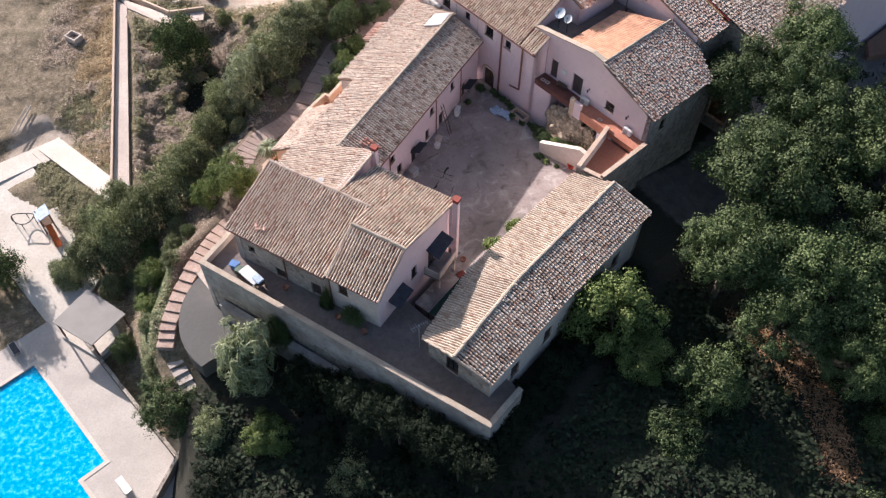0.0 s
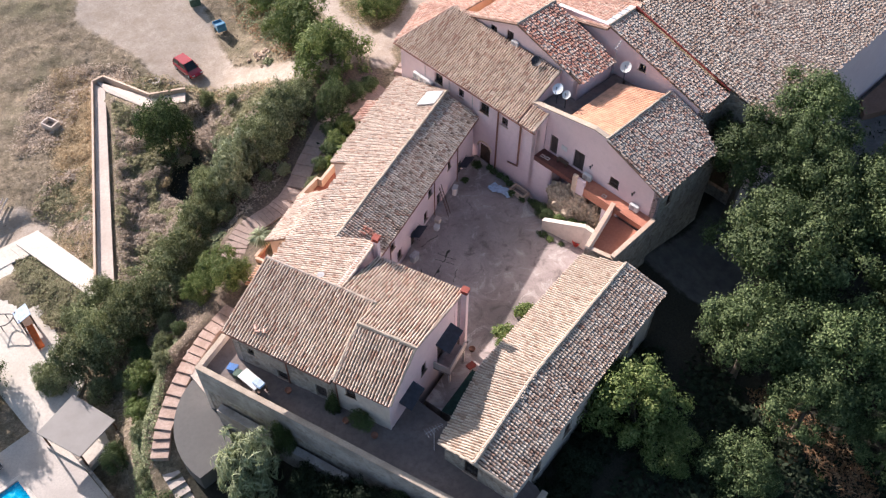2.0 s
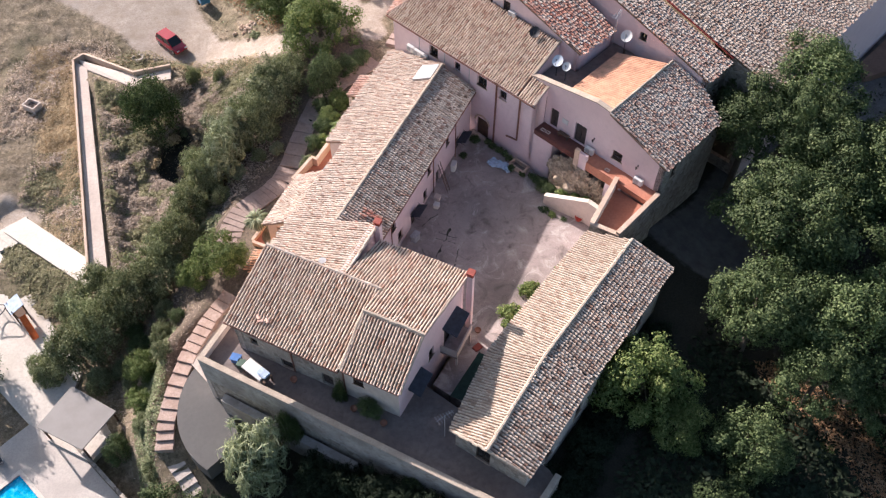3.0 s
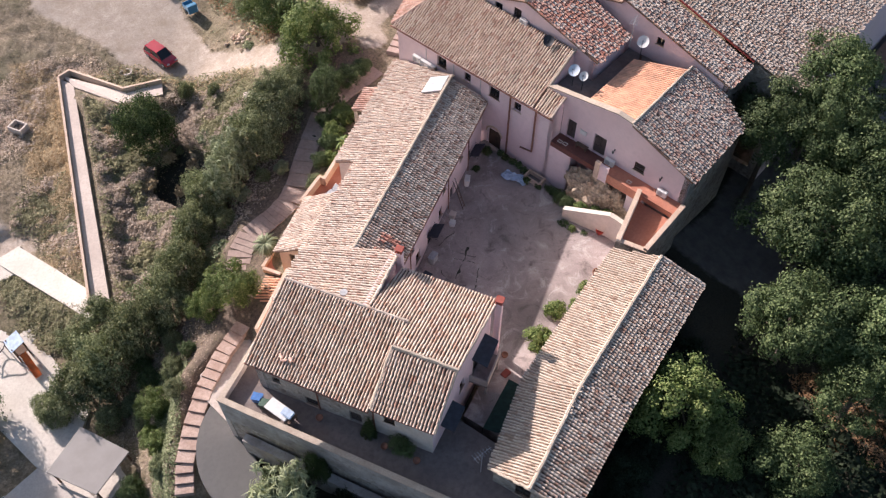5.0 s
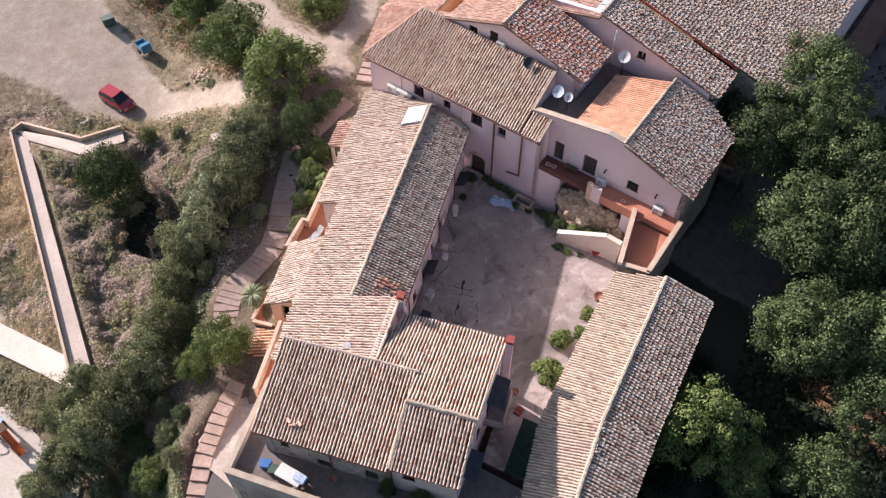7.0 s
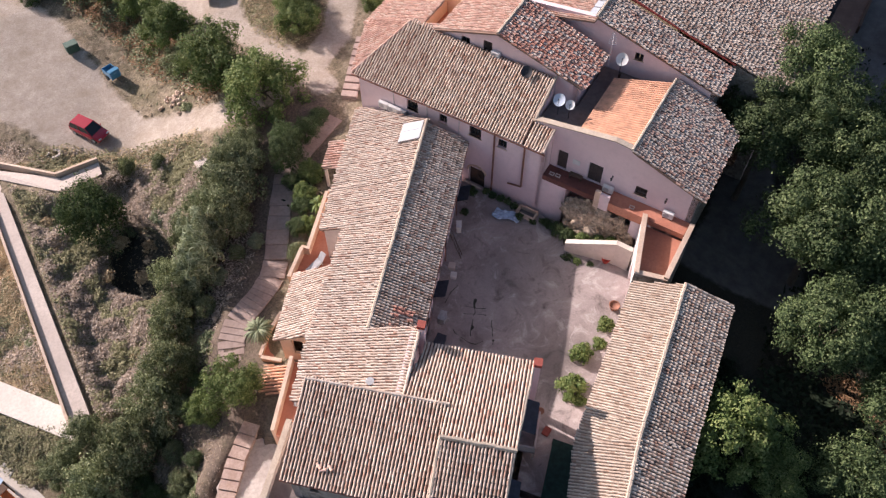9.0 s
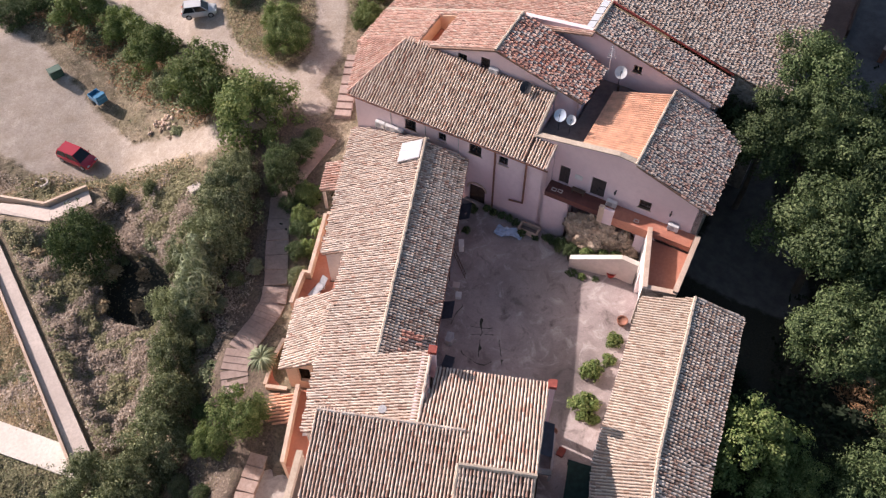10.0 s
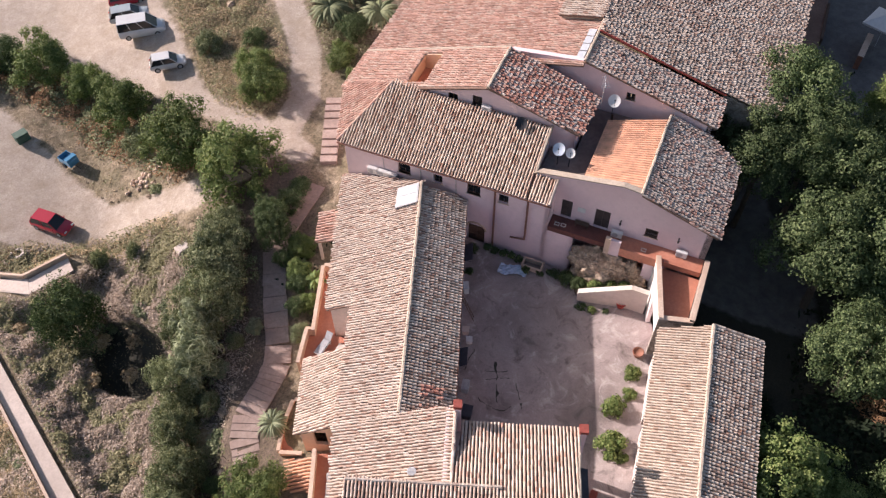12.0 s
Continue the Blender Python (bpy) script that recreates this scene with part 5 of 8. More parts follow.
ramp_piece(ramp_t, [r2 + Vector((0.32, -0.8)), r3 + Vector((0.2, -0.8)), r3 + Vector((0, 0.8)), r2 + Vector((0.52, 0.88))], [-4.3, -3.9, -3.9, -4.3], M_RAMP)
def low_wall(t, a, b, za, zb, mat, h=0.55, w=0.22, name="kerb_wall"):
    o = side_of(a, b, w / 2)
    bm = bmesh.new()
    prism(bm, [a - o, b - o, b + o, a + o], [za - 0.9, zb - 0.9, zb - 0.9, za - 0.9], [za + h, zb + h, zb + h, za + h])
    part(name, bm, mat, t)
o = side_of(r0, r1, 0.9)
low_wall(ramp_t, r0 + o, r1 + o, -6.1, -5.1, M_COPING, 0.4)
low_wall(ramp_t, r1 + o, r1 + Vector((0.2, 0.7)), -5.1, -5.05, M_COPING, 0.45)
low_wall(ramp_t, r1 + Vector((0.2, 0.7)), r2 + Vector((0.2, 1.2)), -5.05, -4.3, M_COPING, 0.45)
low_wall(ramp_t, r2 + Vector((0.2, 1.2)), r3 + Vector((0, 1.0)), -4.3, -3.9, M_COPING, 0.45)

pave = thing("pool_paving", "sunlit pale paving round the pool garden", "paving", kind="structure")
ramp_piece(pave, [(-33.2, 54.6), (-31.9, 56.4), (-41.4, 64.4), (-43.0, 62.6)], [-6.25, -6.2, -7.2, -7.2], M_WHITE)
ramp_piece(pave, [(-41.4, 64.4), (-43.6, 62.2), (-41.9, 60.7), (-40.2, 62.3)], [-7.196, -7.3, -7.3, -7.2], M_WHITE)
ramp_piece(pave, [(-41.2, 64.5), (-48.0, 60.0), (-47.0, 57.4), (-41.4, 61.4)], [-7.22, -7.6, -7.6, -7.3], M_WHITE)
ramp_piece(pave, [(-47.2, 58.6), (-43.2, 60.6), (-37.0, 52.6), (-33.0, 47.0), (-34.6, 41.0), (-37.0, 42.6), (-46.0, 52.0)], [-7.7, -7.4, -7.9, -8.3, -8.75, -8.75, -8.2], M_WHITE, base=2)

pu, pv = Vector((0.69, -0.72)), Vector((-0.72, -0.69))
pc = Vector((-36.6, 37.9))
PP = lambda a, b: pc + pu * a + pv * b
deck = thing("pool_deck", "grey stone pool deck", "paving", kind="structure")
Z_D = -8.8
for poly in ([PP(-3.4, -5.5), PP(-3.4, 12), PP(0, 12), PP(0, -5.5)], [PP(0, -4.4), PP(0, 0), PP(12.3, 0), PP(12.3, 2.05), PP(22, 2.05), PP(22, -4.4)]):
    bm = bmesh.new()
    prism(bm, poly, Z_D - 1.5, Z_D)
    part("paving", bm, M_DECK, deck)
bm = bmesh.new()
for a0, b0, a1, b1 in ((-0.35, -0.35, 12.65, 0.0), (-0.35, 0.0, 0.0, 12.0), (12.3, 0.0, 12.65, 2.05), (12.3, 2.05, 18.0, 2.4)):
    prism(bm, [PP(a0, b0), PP(a0, b1), PP(a1, b1), PP(a1, b0)], Z_D - 0.1, Z_D + 0.04)
part("coping", bm, M_WHITE, deck)
pool = thing("swimming_pool", "turquoise swimming pool with clear rippled water", "pool", kind="structure")
bm = bmesh.new()
prism(bm, [PP(0, 0), PP(0, 12), PP(20, 12), PP(20, 2.05), PP(12.3, 2.05), PP(12.3, 0)], Z_D - 2.0, Z_D - 1.6)
part("basin_floor", bm, plain("pool_lining", (0.10, 0.55, 0.75), 0.5, 0, 0.12, 0.4), pool)


def water_mat(nt, p):
    n, c = noise_tex(nt, 1.6, 4, 0.6), noise_tex(nt, 2.6, 3, 0.7)
    nt.links.new(ramp(nt, c.outputs[0], [(0.38, (0.0, 0.30, 0.58)), (0.55, (0.015, 0.43, 0.70)), (0.68, (0.12, 0.60, 0.80))]), p.inputs["Base Color"])
    p.inputs["Roughness"].default_value = 0.08
    p.inputs["IOR"].default_value = 1.33
    bump(nt, p, n.outputs[0], 0.35, 0.08)


bm = bmesh.new()
prism(bm, [PP(0.0, 0.0), PP(0.0, 12), PP(20, 12), PP(20, 2.05), PP(12.3, 2.05), PP(12.3, 0.0)], Z_D - 1.5, Z_D - 0.14)
part("water", bm, material("pool_water", water_mat), pool)
# planted strip and edge walls east of the deck
strip = thing("planter_wall", "low stone edging of the planted strip by the pool", "wall", kind="structure")
low_wall(strip, PP(0.5, -4.6), PP(22, -4.6), -8.75, -8.75, M_STONE, 0.5, 0.3)
low_wall(strip, Vector((-21.0, 31.6)), Vector((-23.4, 24.6)), -8.3, -8.6, M_STONE, 0.7, 0.3)
# pavilion
pav = thing("pavilion", "open wooden pavilion with a grey canvas roof", "pavilion")
c1, c2, c3, c4 = Vector((-32.7, 44.4)), Vector((-28.6, 41.75)), Vector((-30.8, 38.5)), Vector((-34.9, 40.8))
bm = bmesh.new()
prism(bm, [c1, c4, c3, c2], -6.3, [-6.15, -6.2, -6.2, -6.15])
bmesh.ops.bevel(bm, geom=bm.edges[:], offset=0.03, segments=1, affect="EDGES")
part("roof", bm, M_PAVROOF, pav)
cc = (c1 + c2 + c3 + c4) / 4
for q in (c1, c2, c3, c4):
    q = cc + (q - cc) * 0.9
    bm = bmesh.new()
    box(bm, pose(q.x, q.y, -9.0, 0, 0, -33), 0.14, 0.14, 2.72)
    part("post", bm, M_WOOD, pav)
for a, b in ((c1, c2), (c2, c3), (c3, c4), (c4, c1)):
    a, b = cc + (a - cc) * 0.9, cc + (b - cc) * 0.9
    bm = bmesh.new()
    rod(bm, v3(a, -6.42), v3(b, -6.42), 0.08, seg=4)
    part("beam", bm, M_WOOD, pav)
bm = bmesh.new()
prism(bm, [cc + (q - cc) * 1.0 for q in (c1, c4, c3, c2)], -9.4, -8.55)
part("platform", bm, M_WHITE, pav)


def lounger(x, y, z, turn, mat, label):
    t = thing("sun_lounger", label, "sun lounger", "sun loungers", at=pose(x, y, z, 0, 0, turn))
    bm = bmesh.new()
    for s in (-1, 1):
        rod(bm, (-0.9, s * 0.3, 0.3), (0.5, s * 0.3, 0.3), 0.025)
    for u in (-0.9, 0.5):
        rod(bm, (u, -0.3, 0.3), (u, 0.3, 0.3), 0.025)
    part("frame", bm, M_ACWHITE, t)
    for u, s in ((-0.7, -1), (-0.7, 1), (0.4, -1), (0.4, 1)):
        bm = bmesh.new()
        rod(bm, (u, s * 0.3, 0.3), (u, s * 0.3, 0), 0.02)
        part("leg", bm, M_ACWHITE, t)
    bm = bmesh.new()
    box(bm, pose(-0.2, 0, 0.31), 1.35, 0.56, 0.05, 0.02)
    part("mattress", bm, mat, t)
    bm = bmesh.new()
    box(bm, pose(0.5, 0, 0.31, 0, -40, 0) @ Matrix.Translation((0.33, 0, 0)), 0.68, 0.56, 0.05, 0.02)
    part("backrest", bm, mat, t)
    return t


lounger(-38.6, 39.3, Z_D, -50, M_TARP, "dark sun lounger on the pool deck")
lounger(-25.9, 26.9, Z_D, -46, M_ACWHITE, "white sun lounger on the pool deck")
p = ROW(7.6, -6.8)
lounger(p.x, p.y, 1.25, 36, M_GREYPAINT, "white sun lounger on the cotto terrace")
p = ROW(-3.6, -4.7)
lounger(p.x, p.y, 1.25, 65, M_ACWHITE, "white sun lounger on the long cotto terrace")

def loft(bm, rings):
    vs = [[bm.verts.new(p) for p in r] for r in rings]
    for a, b in zip(vs, vs[1:]):
        for i in range(len(a)):
            j = (i + 1) % len(a)
            bm.faces.new((a[i], a[j], b[j], b[i]))
    bm.faces.new(vs[0][::-1])
    bm.faces.new(vs[-1])


play = thing("playground_slide", "playground slide with an orange chute and a green roof", "slide")
m = pose(-39.2, 52.8, -8.0, 0, 0, -55)
bm = bmesh.new()
for x, y in ((-0.6, -0.5), (0.6, -0.5), (0.6, 0.5), (-0.6, 0.5)):
    box(bm, m @ Matrix.Translation((x, y, 0)), 0.1, 0.1, 2.3)
part("frame", bm, M_WOOD, play)
bm = bmesh.new()
box(bm, m @ Matrix.Translation((0, 0, 1.1)), 1.3, 1.1, 0.08)
part("platform", bm, M_WOOD, play)
bm = bmesh.new()
box(bm, m @ Matrix.Translation((0, 0, 2.3)) @ pose(0, 0, 0, 18, 0, 0), 1.5, 1.4, 0.06)
part("roof", bm, M_LIGHTBLUE, play)
bm = bmesh.new()
prof = [(-0.3, 0.16), (-0.24, 0.16), (-0.2, 0.03), (0.2, 0.03), (0.24, 0.16), (0.3, 0.16), (0.26, -0.03), (-0.26, -0.03)]
loft(bm, [[m @ Vector((0.7 + u * 2.2, s, 1.15 - u ** 0.85 + h)) for s, h in prof] for u in np.linspace(0, 1, 9)])
part("chute", bm, M_ORANGEPL, play)
swing = thing("play_frame", "low round play frame of grey tube on the paving", "play frame")
bm = bmesh.new()
ring = [pose(-41.6, 53.2, -7.3) @ Vector((math.cos(t) * 1.1, math.sin(t) * 0.7, 0.35 + 0.2 * math.cos(2 * t))) for t in np.linspace(0, 2 * math.pi, 17)]
for a, b in zip(ring, ring[1:]):
    rod(bm, a, b, 0.05)
for q in ring[::4]:
    rod(bm, q, (q.x, q.y, -8.1), 0.04)
part("tube", bm, M_IRON, swing)


# ---- vehicles ----
def car(m, label, paint, L=3.9, W=1.66, Hh=1.45, van=False, category="car"):
    t = thing(category, label, category, "parked vehicles", at=m)
    hw = W / 2
    belt = Hh * (0.58 if not van else 0.55)
    st = [(-L / 2, 0.45, belt * 0.82, 0.86), (-L / 2 + 0.12, 0.28, belt * 0.97, 0.95), (-L * 0.25, 0.22, belt, 1.0), (L * 0.12, 0.22, belt * 0.98, 1.0), (L * 0.26, 0.22, belt * 0.92, 0.99), (L / 2 - 0.25, 0.25, belt * 0.80, 0.93), (L / 2, 0.42, belt * 0.62, 0.80)]
    bm = bmesh.new()
    loft(bm, [[(x, -hw * k, zb), (x, -hw * k * 1.0, (zb + zt) / 2), (x, -hw * k * 0.93, zt), (x, hw * k * 0.93, zt), (x, hw * k, (zb + zt) / 2), (x, hw * k, zb)] for x, zb, zt, k in st])
    bmesh.ops.bevel(bm, geom=[e for e in bm.edges], offset=0.025, segments=1, affect="EDGES")
    body = part("body", bm, paint, t, "", True)
    if van:
        g = [(-L / 2 + 0.06, belt * 0.96, 0.93), (-L / 2 + 0.16, Hh * 0.97, 0.84), (L * 0.14, Hh * 0.97, 0.84), (L * 0.34, belt * 0.90, 0.90)]
    else:
        g = [(-L / 2 + 0.10, belt * 0.96, 0.88), (-L / 2 + 0.45, Hh * 0.97, 0.74), (L * 0.08, Hh * 0.97, 0.76), (L * 0.27, belt * 0.93, 0.86)]
    bm = bmesh.new()
    lo = [(g[0][0], g[0][1], g[0][2]), (g[3][0], g[3][1], g[3][2])]
    b = [bm.verts.new((x, s * hw * k, z)) for (x, z, k) in lo for s in (-1, 1)]
    tp = [bm.verts.new((g[i][0], s * hw * g[i][2], g[i][1])) for i in (1, 2) for s in (-1, 1)]
    for f in ((b[0], b[1], tp[1], tp[0]), (b[2], tp[2], tp[3], b[3]), (b[0], tp[0], tp[2], b[2]), (b[1], b[3], tp[3], tp[1]), (tp[0], tp[1], tp[3], tp[2])):
        bm.faces.new(f)
    part("window_glass", bm, M_GLASS, t)
    bm = bmesh.new()
    x0, x1, k = g[1][0] - 0.04, g[2][0] + 0.05, g[1][2]
    box(bm, pose((x0 + x1) / 2, 0, Hh * 0.965), x1 - x0, hw * 2 * k + 0.05, 0.06, 0.025)
    part("roof_panel", bm, paint, t)
    for i in range(3 if not van else 4):
        u = (i + 0.0) / (2 if not van else 3)
        xb = g[0][0] + (g[3][0] - g[0][0]) * u
        xt = g[1][0] + (g[2][0] - g[1][0]) * u
        for s in (-1, 1):
            bm = bmesh.new()
            rod(bm, (xb, s * hw * 0.885, belt * 0.95), (xt, s * hw * (g[1][2] + 0.005), Hh * 0.97), 0.045, seg=5)
            part("pillar", bm, paint, t)
    for x in (-L * 0.31, L * 0.31):
        for s in (-1, 1):
            bm = bmesh.new()
            rod(bm, (x, s * (hw - 0.2), 0.3), (x, s * (hw + 0.01), 0.3), 0.3, seg=16)
            ty = part("tyre", bm, M_TIRE, t)
            bm = bmesh.new()
            rod(bm, (x, s * (hw + 0.0), 0.3), (x, s * (hw + 0.025), 0.3), 0.18, seg=12)
            part("rim", bm, M_GREYPAINT, ty)
    for s in (-1, 1):
        bm = bmesh.new()
        box(bm, pose(L / 2 - 0.1, s * hw * 0.62, belt * 0.62), 0.12, 0.32, 0.14, 0.03)
        part("headlight", bm, M_SOLAR, t)
        bm = bmesh.new()
        box(bm, pose(-L / 2 + 0.05, s * hw * 0.72, belt * 0.70), 0.08, 0.2, 0.22, 0.02)
        part("tail_light", bm, M_REDPL, t)
        bm = bmesh.new()
        box(bm, pose(L * 0.2, s * (hw + 0.06), belt * 0.98), 0.1, 0.16, 0.12, 0.03)
        part("mirror", bm, paint, t)
    return t


def paint_mat(name, c, rough=0.25):
    def build(nt, p):
        n = noise_tex(nt, 1.2, 3)
        nt.links.new(ramp(nt, n.outputs[0], [(0.3, tuple(v * 0.9 for v in c)), (0.7, c)]), p.inputs["Base Color"])
        p.inputs["Roughness"].default_value = rough
        p.inputs["Coat Weight"].default_value = 0.6
    return material(name, build)


C_RED, C_WHITE, C_GREY = paint_mat("red_car_paint", (0.36, 0.012, 0.03)), paint_mat("white_car_paint", (0.62, 0.62, 0.61)), paint_mat("silver_car_paint", (0.36, 0.40, 0.42))
C_DARKRED, C_BLUEV = paint_mat("dark_red_paint", (0.16, 0.02, 0.02)), paint_mat("blue_paint", (0.08, 0.25, 0.42))
gz = lambda x, y: level1(x, y) + 0.02
for x, y, turn, label, pm, L, W, Hh, van, cat in (
        (-29.1, 87.1, -46, "red hatchback parked on the gravel", C_RED, 4.0, 1.7, 1.5, False, "car"),
        (-14.9, 105.0, -11, "white passenger van parked beside other cars", C_WHITE, 4.8, 1.85, 2.05, True, "van"),
        (-13.8, 98.4, -9, "small white hatchback parked on the gravel", C_WHITE, 3.6, 1.58, 1.42, False, "car"),
        (-15.6, 108.4, -8, "silver grey saloon parked beside the van", C_GREY, 4.2, 1.7, 1.42, False, "car"),
        (-15.1, 111.2, -8, "red estate car parked in the row", C_RED, 4.1, 1.7, 1.45, False, "car"),
        (-15.4, 113.9, -8, "dark red car parked at the end of the row", C_DARKRED, 4.0, 1.7, 1.45, False, "car")):
    car(pose(x, y, gz(x, y), 0, 0, turn), label, pm, L, W, Hh, van, cat)
# blue three-wheeled skip and green box on the car park
skip = thing("garden_trailer", "small blue trailer standing on the gravel", "trailer", at=pose(-26.0, 93.4, gz(-26, 93.4), 0, 0, -60))
bm = bmesh.new()
box(bm, pose(0, 0, 0.45), 1.7, 1.1, 0.12, 0.02)
for s in (-1, 1):
    box(bm, pose(0, s * 0.54, 0.57), 1.7, 0.05, 0.5)
    box(bm, pose(s * 0.83, 0, 0.57), 0.05, 1.0, 0.5)
part("tub", bm, C_BLUEV, skip)
bm = bmesh.new()
box(bm, pose(0.55, 0, 1.07), 0.6, 1.15, 0.35, 0.06)
part("hood", bm, C_BLUEV, skip)
for s in (-1, 1):
    bm = bmesh.new()
    rod(bm, (-0.1, s * 0.52, 0.3), (-0.1, s * 0.66, 0.3), 0.3, seg=14)
    part("wheel", bm, M_TIRE, skip)
bm = bmesh.new()
rod(bm, (0.8, 0, 0.45), (1.6, 0, 0.35), 0.04)
part("drawbar", bm, M_IRON, skip)
crate = thing("waste_container", "dark green waste container among weeds", "container", at=pose(-29.6, 98.2, gz(-29.6, 98.2), 0, 0, 20))
bm = bmesh.new()
box(bm, pose(0, 0, 0.1), 1.3, 0.9, 0.9, 0.05)
part("tub", bm, M_GREENBIN, crate)
bm = bmesh.new()
box(bm, pose(0, 0, 1.0), 1.36, 0.96, 0.08, 0.03)
part("lid", bm, M_GREENBIN, crate)
hut = thing("water_tank", "small pale concrete water tank in the field", "tank", at=pose(-43.1, 78.6, gz(-43.1, 78.6), 0, 0, -30))
bm = bmesh.new()
for x, y, sx, sy in ((-0.75, 0, 0.15, 1.2), (0.75, 0, 0.15, 1.2), (0, -0.55, 1.35, 0.12), (0, 0.55, 1.35, 0.12)):
    box(bm, pose(x, y, 0), sx, sy, 0.8)
part("walls", bm, M_PALE, hut)
bm = bmesh.new()
box(bm, pose(0, 0, 0.3), 1.3, 0.95, 0.05)
part("bottom", bm, M_TERRACE, hut)
for x, y, tn in ((-32.8, 85.4, 10), (-34.5, 83.2, -30)):
    blk = thing("concrete_ring", "broken pale concrete ring lying in dry grass", "concrete ring", "concrete rings", at=pose(x, y, gz(x, y), 0, 0, tn))
    bm = bmesh.new()
    for i in range(10):
        if i == 3:
            continue
        t = i / 10 * 2 * math.pi
        box(bm, pose(math.cos(t) * 0.6, math.sin(t) * 0.45, 0, 0, 0, math.degrees(t) + 90), 0.36, 0.22, 0.35, 0.03)
    part("ring", bm, M_PALE, blk)


# ---- plants ----
def ground_z(x, y):
    """The height of the ground sheet at a place."""
    i, j = int(np.clip(np.searchsorted(gx, x) - 1, 0, nx - 2)), int(np.clip(np.searchsorted(gy, y) - 1, 0, ny - 2))
    u, v = (x - gx[i]) / (gx[i + 1] - gx[i]), (y - gy[j]) / (gy[j + 1] - gy[j])
    return float((Z[j, i] * (1 - u) + Z[j, i + 1] * u) * (1 - v) + (Z[j + 1, i] * (1 - u) + Z[j + 1, i + 1] * u) * v)


def crown_mesh(name, n, size, mat, seed, lobes, flat=0.8, lobe_r=0.26, core=0.72, droop=0.0, slim=0.6, tuft=0.085, full=0.72):
    """Leaves in many small tufts, the tufts over boughs of unequal size that fill a ragged envelope of radius 1 with gaps between them."""
    rg = np.random.default_rng(seed)
    cs, rs = [], []
    for i in range(lobes):
        zc = 1 - 1.5 * (i + 0.5) / lobes
        a = i * 2.39996 + rg.normal(0, 0.35)
        r = math.sqrt(max(0.0, 1 - zc * zc))
        swell = 1 + 0.34 * noise.noise((r * math.cos(a) * 1.3 + seed * 7.7, r * math.sin(a) * 1.3, zc * 1.3))
        k = core * rg.uniform(0.66, 1.12) * swell
        cs.append((r * math.cos(a) * k, r * math.sin(a) * k, zc * k * flat))
        rs.append(lobe_r * rg.uniform(0.45, 1.35))
    cs, rs = np.array(cs), np.array(rs)
    tufts = max(lobes * 12, int(n / 80))
    pick = rg.choice(lobes, tufts, p=rs ** 2 / (rs ** 2).sum())
    d = rg.normal(size=(tufts, 3))
    d[:, 2] = d[:, 2] * 0.85 + 0.4
    d /= np.linalg.norm(d, axis=1)[:, None]
    tc = cs[pick] + d * (rs[pick] * rg.uniform(0.55, 1.2, tufts))[:, None]
    keep = np.array([noise.noise((p[0] * 5.5, p[1] * 5.5, p[2] * 5.5 + seed)) for p in tc]) > rg.uniform(-0.75, 0.75 - full, tufts)
    tc, d = tc[keep], d[keep]
    which = rg.integers(0, len(tc), n)
    spread = tuft * rg.uniform(0.5, 1.3, len(tc))[which][:, None]
    off = rg.normal(0, 1, (n, 3)) * spread
    off -= d[which] * (off * d[which]).sum(1)[:, None] * 0.35
    pos = tc[which] + off
    pos[:, 2] -= droop * np.hypot(pos[:, 0], pos[:, 1]) ** 2
    up = d[which] * 0.9 + off / spread * 0.6 + rg.normal(0, 0.28, (n, 3)) + np.array((0, 0, 0.25))
    up /= np.linalg.norm(up, axis=1)[:, None]
    t1 = np.cross(up, rg.normal(size=(n, 3)))
    t1 /= np.linalg.norm(t1, axis=1)[:, None]
    t2 = np.cross(up, t1)
    s = size * rg.uniform(0.5, 1.3, n)[:, None]
    bend = up * s * 0.25
    v = np.stack([pos - t1 * s, pos - t2 * s * slim + bend, pos + t1 * s, pos + t2 * s * slim + bend], 1).reshape(-1, 3)
    q = np.arange(n * 4).reshape(n, 4)
    me = bpy.data.meshes.new(name)
    me.from_pydata(v.tolist(), [], q.tolist())
    me.materials.append(mat)
    return me


def trunk_mesh(name, seed, h=0.9, r=0.075):
    """A tapered trunk with forking limbs, in units of the crown's radius; the crown's centre is at 0."""
    rg = random.Random(seed)
    bm = bmesh.new()
    base, fork = Vector((0, 0, -h - 0.9)), Vector((rg.uniform(-0.05, 0.05), rg.uniform(-0.05, 0.05), -0.55))
    rod(bm, base, (base + fork) / 2 + Vector((rg.uniform(-0.04, 0.04), 0, 0)), r, r * 0.8, 8)
    rod(bm, (base + fork) / 2, fork, r * 0.8, r * 0.65, 8)
    for i in range(6):
        a = i * 1.05 + rg.uniform(-0.3, 0.3)
        m = fork + Vector((math.cos(a) * 0.28, math.sin(a) * 0.28, 0.35))
        e = m + Vector((math.cos(a) * 0.33, math.sin(a) * 0.33, 0.3 * rg.uniform(0.5, 1.4)))
        rod(bm, fork, m, r * 0.5, r * 0.33, 6)
        rod(bm, m, e, r * 0.33, r * 0.12, 5)
    bmesh.ops.recalc_face_normals(bm, faces=bm.faces[:])
    me = bpy.data.meshes.new(name)
    bm.to_mesh(me)
    bm.free()
    me.materials.append(M_BARK)
    return me


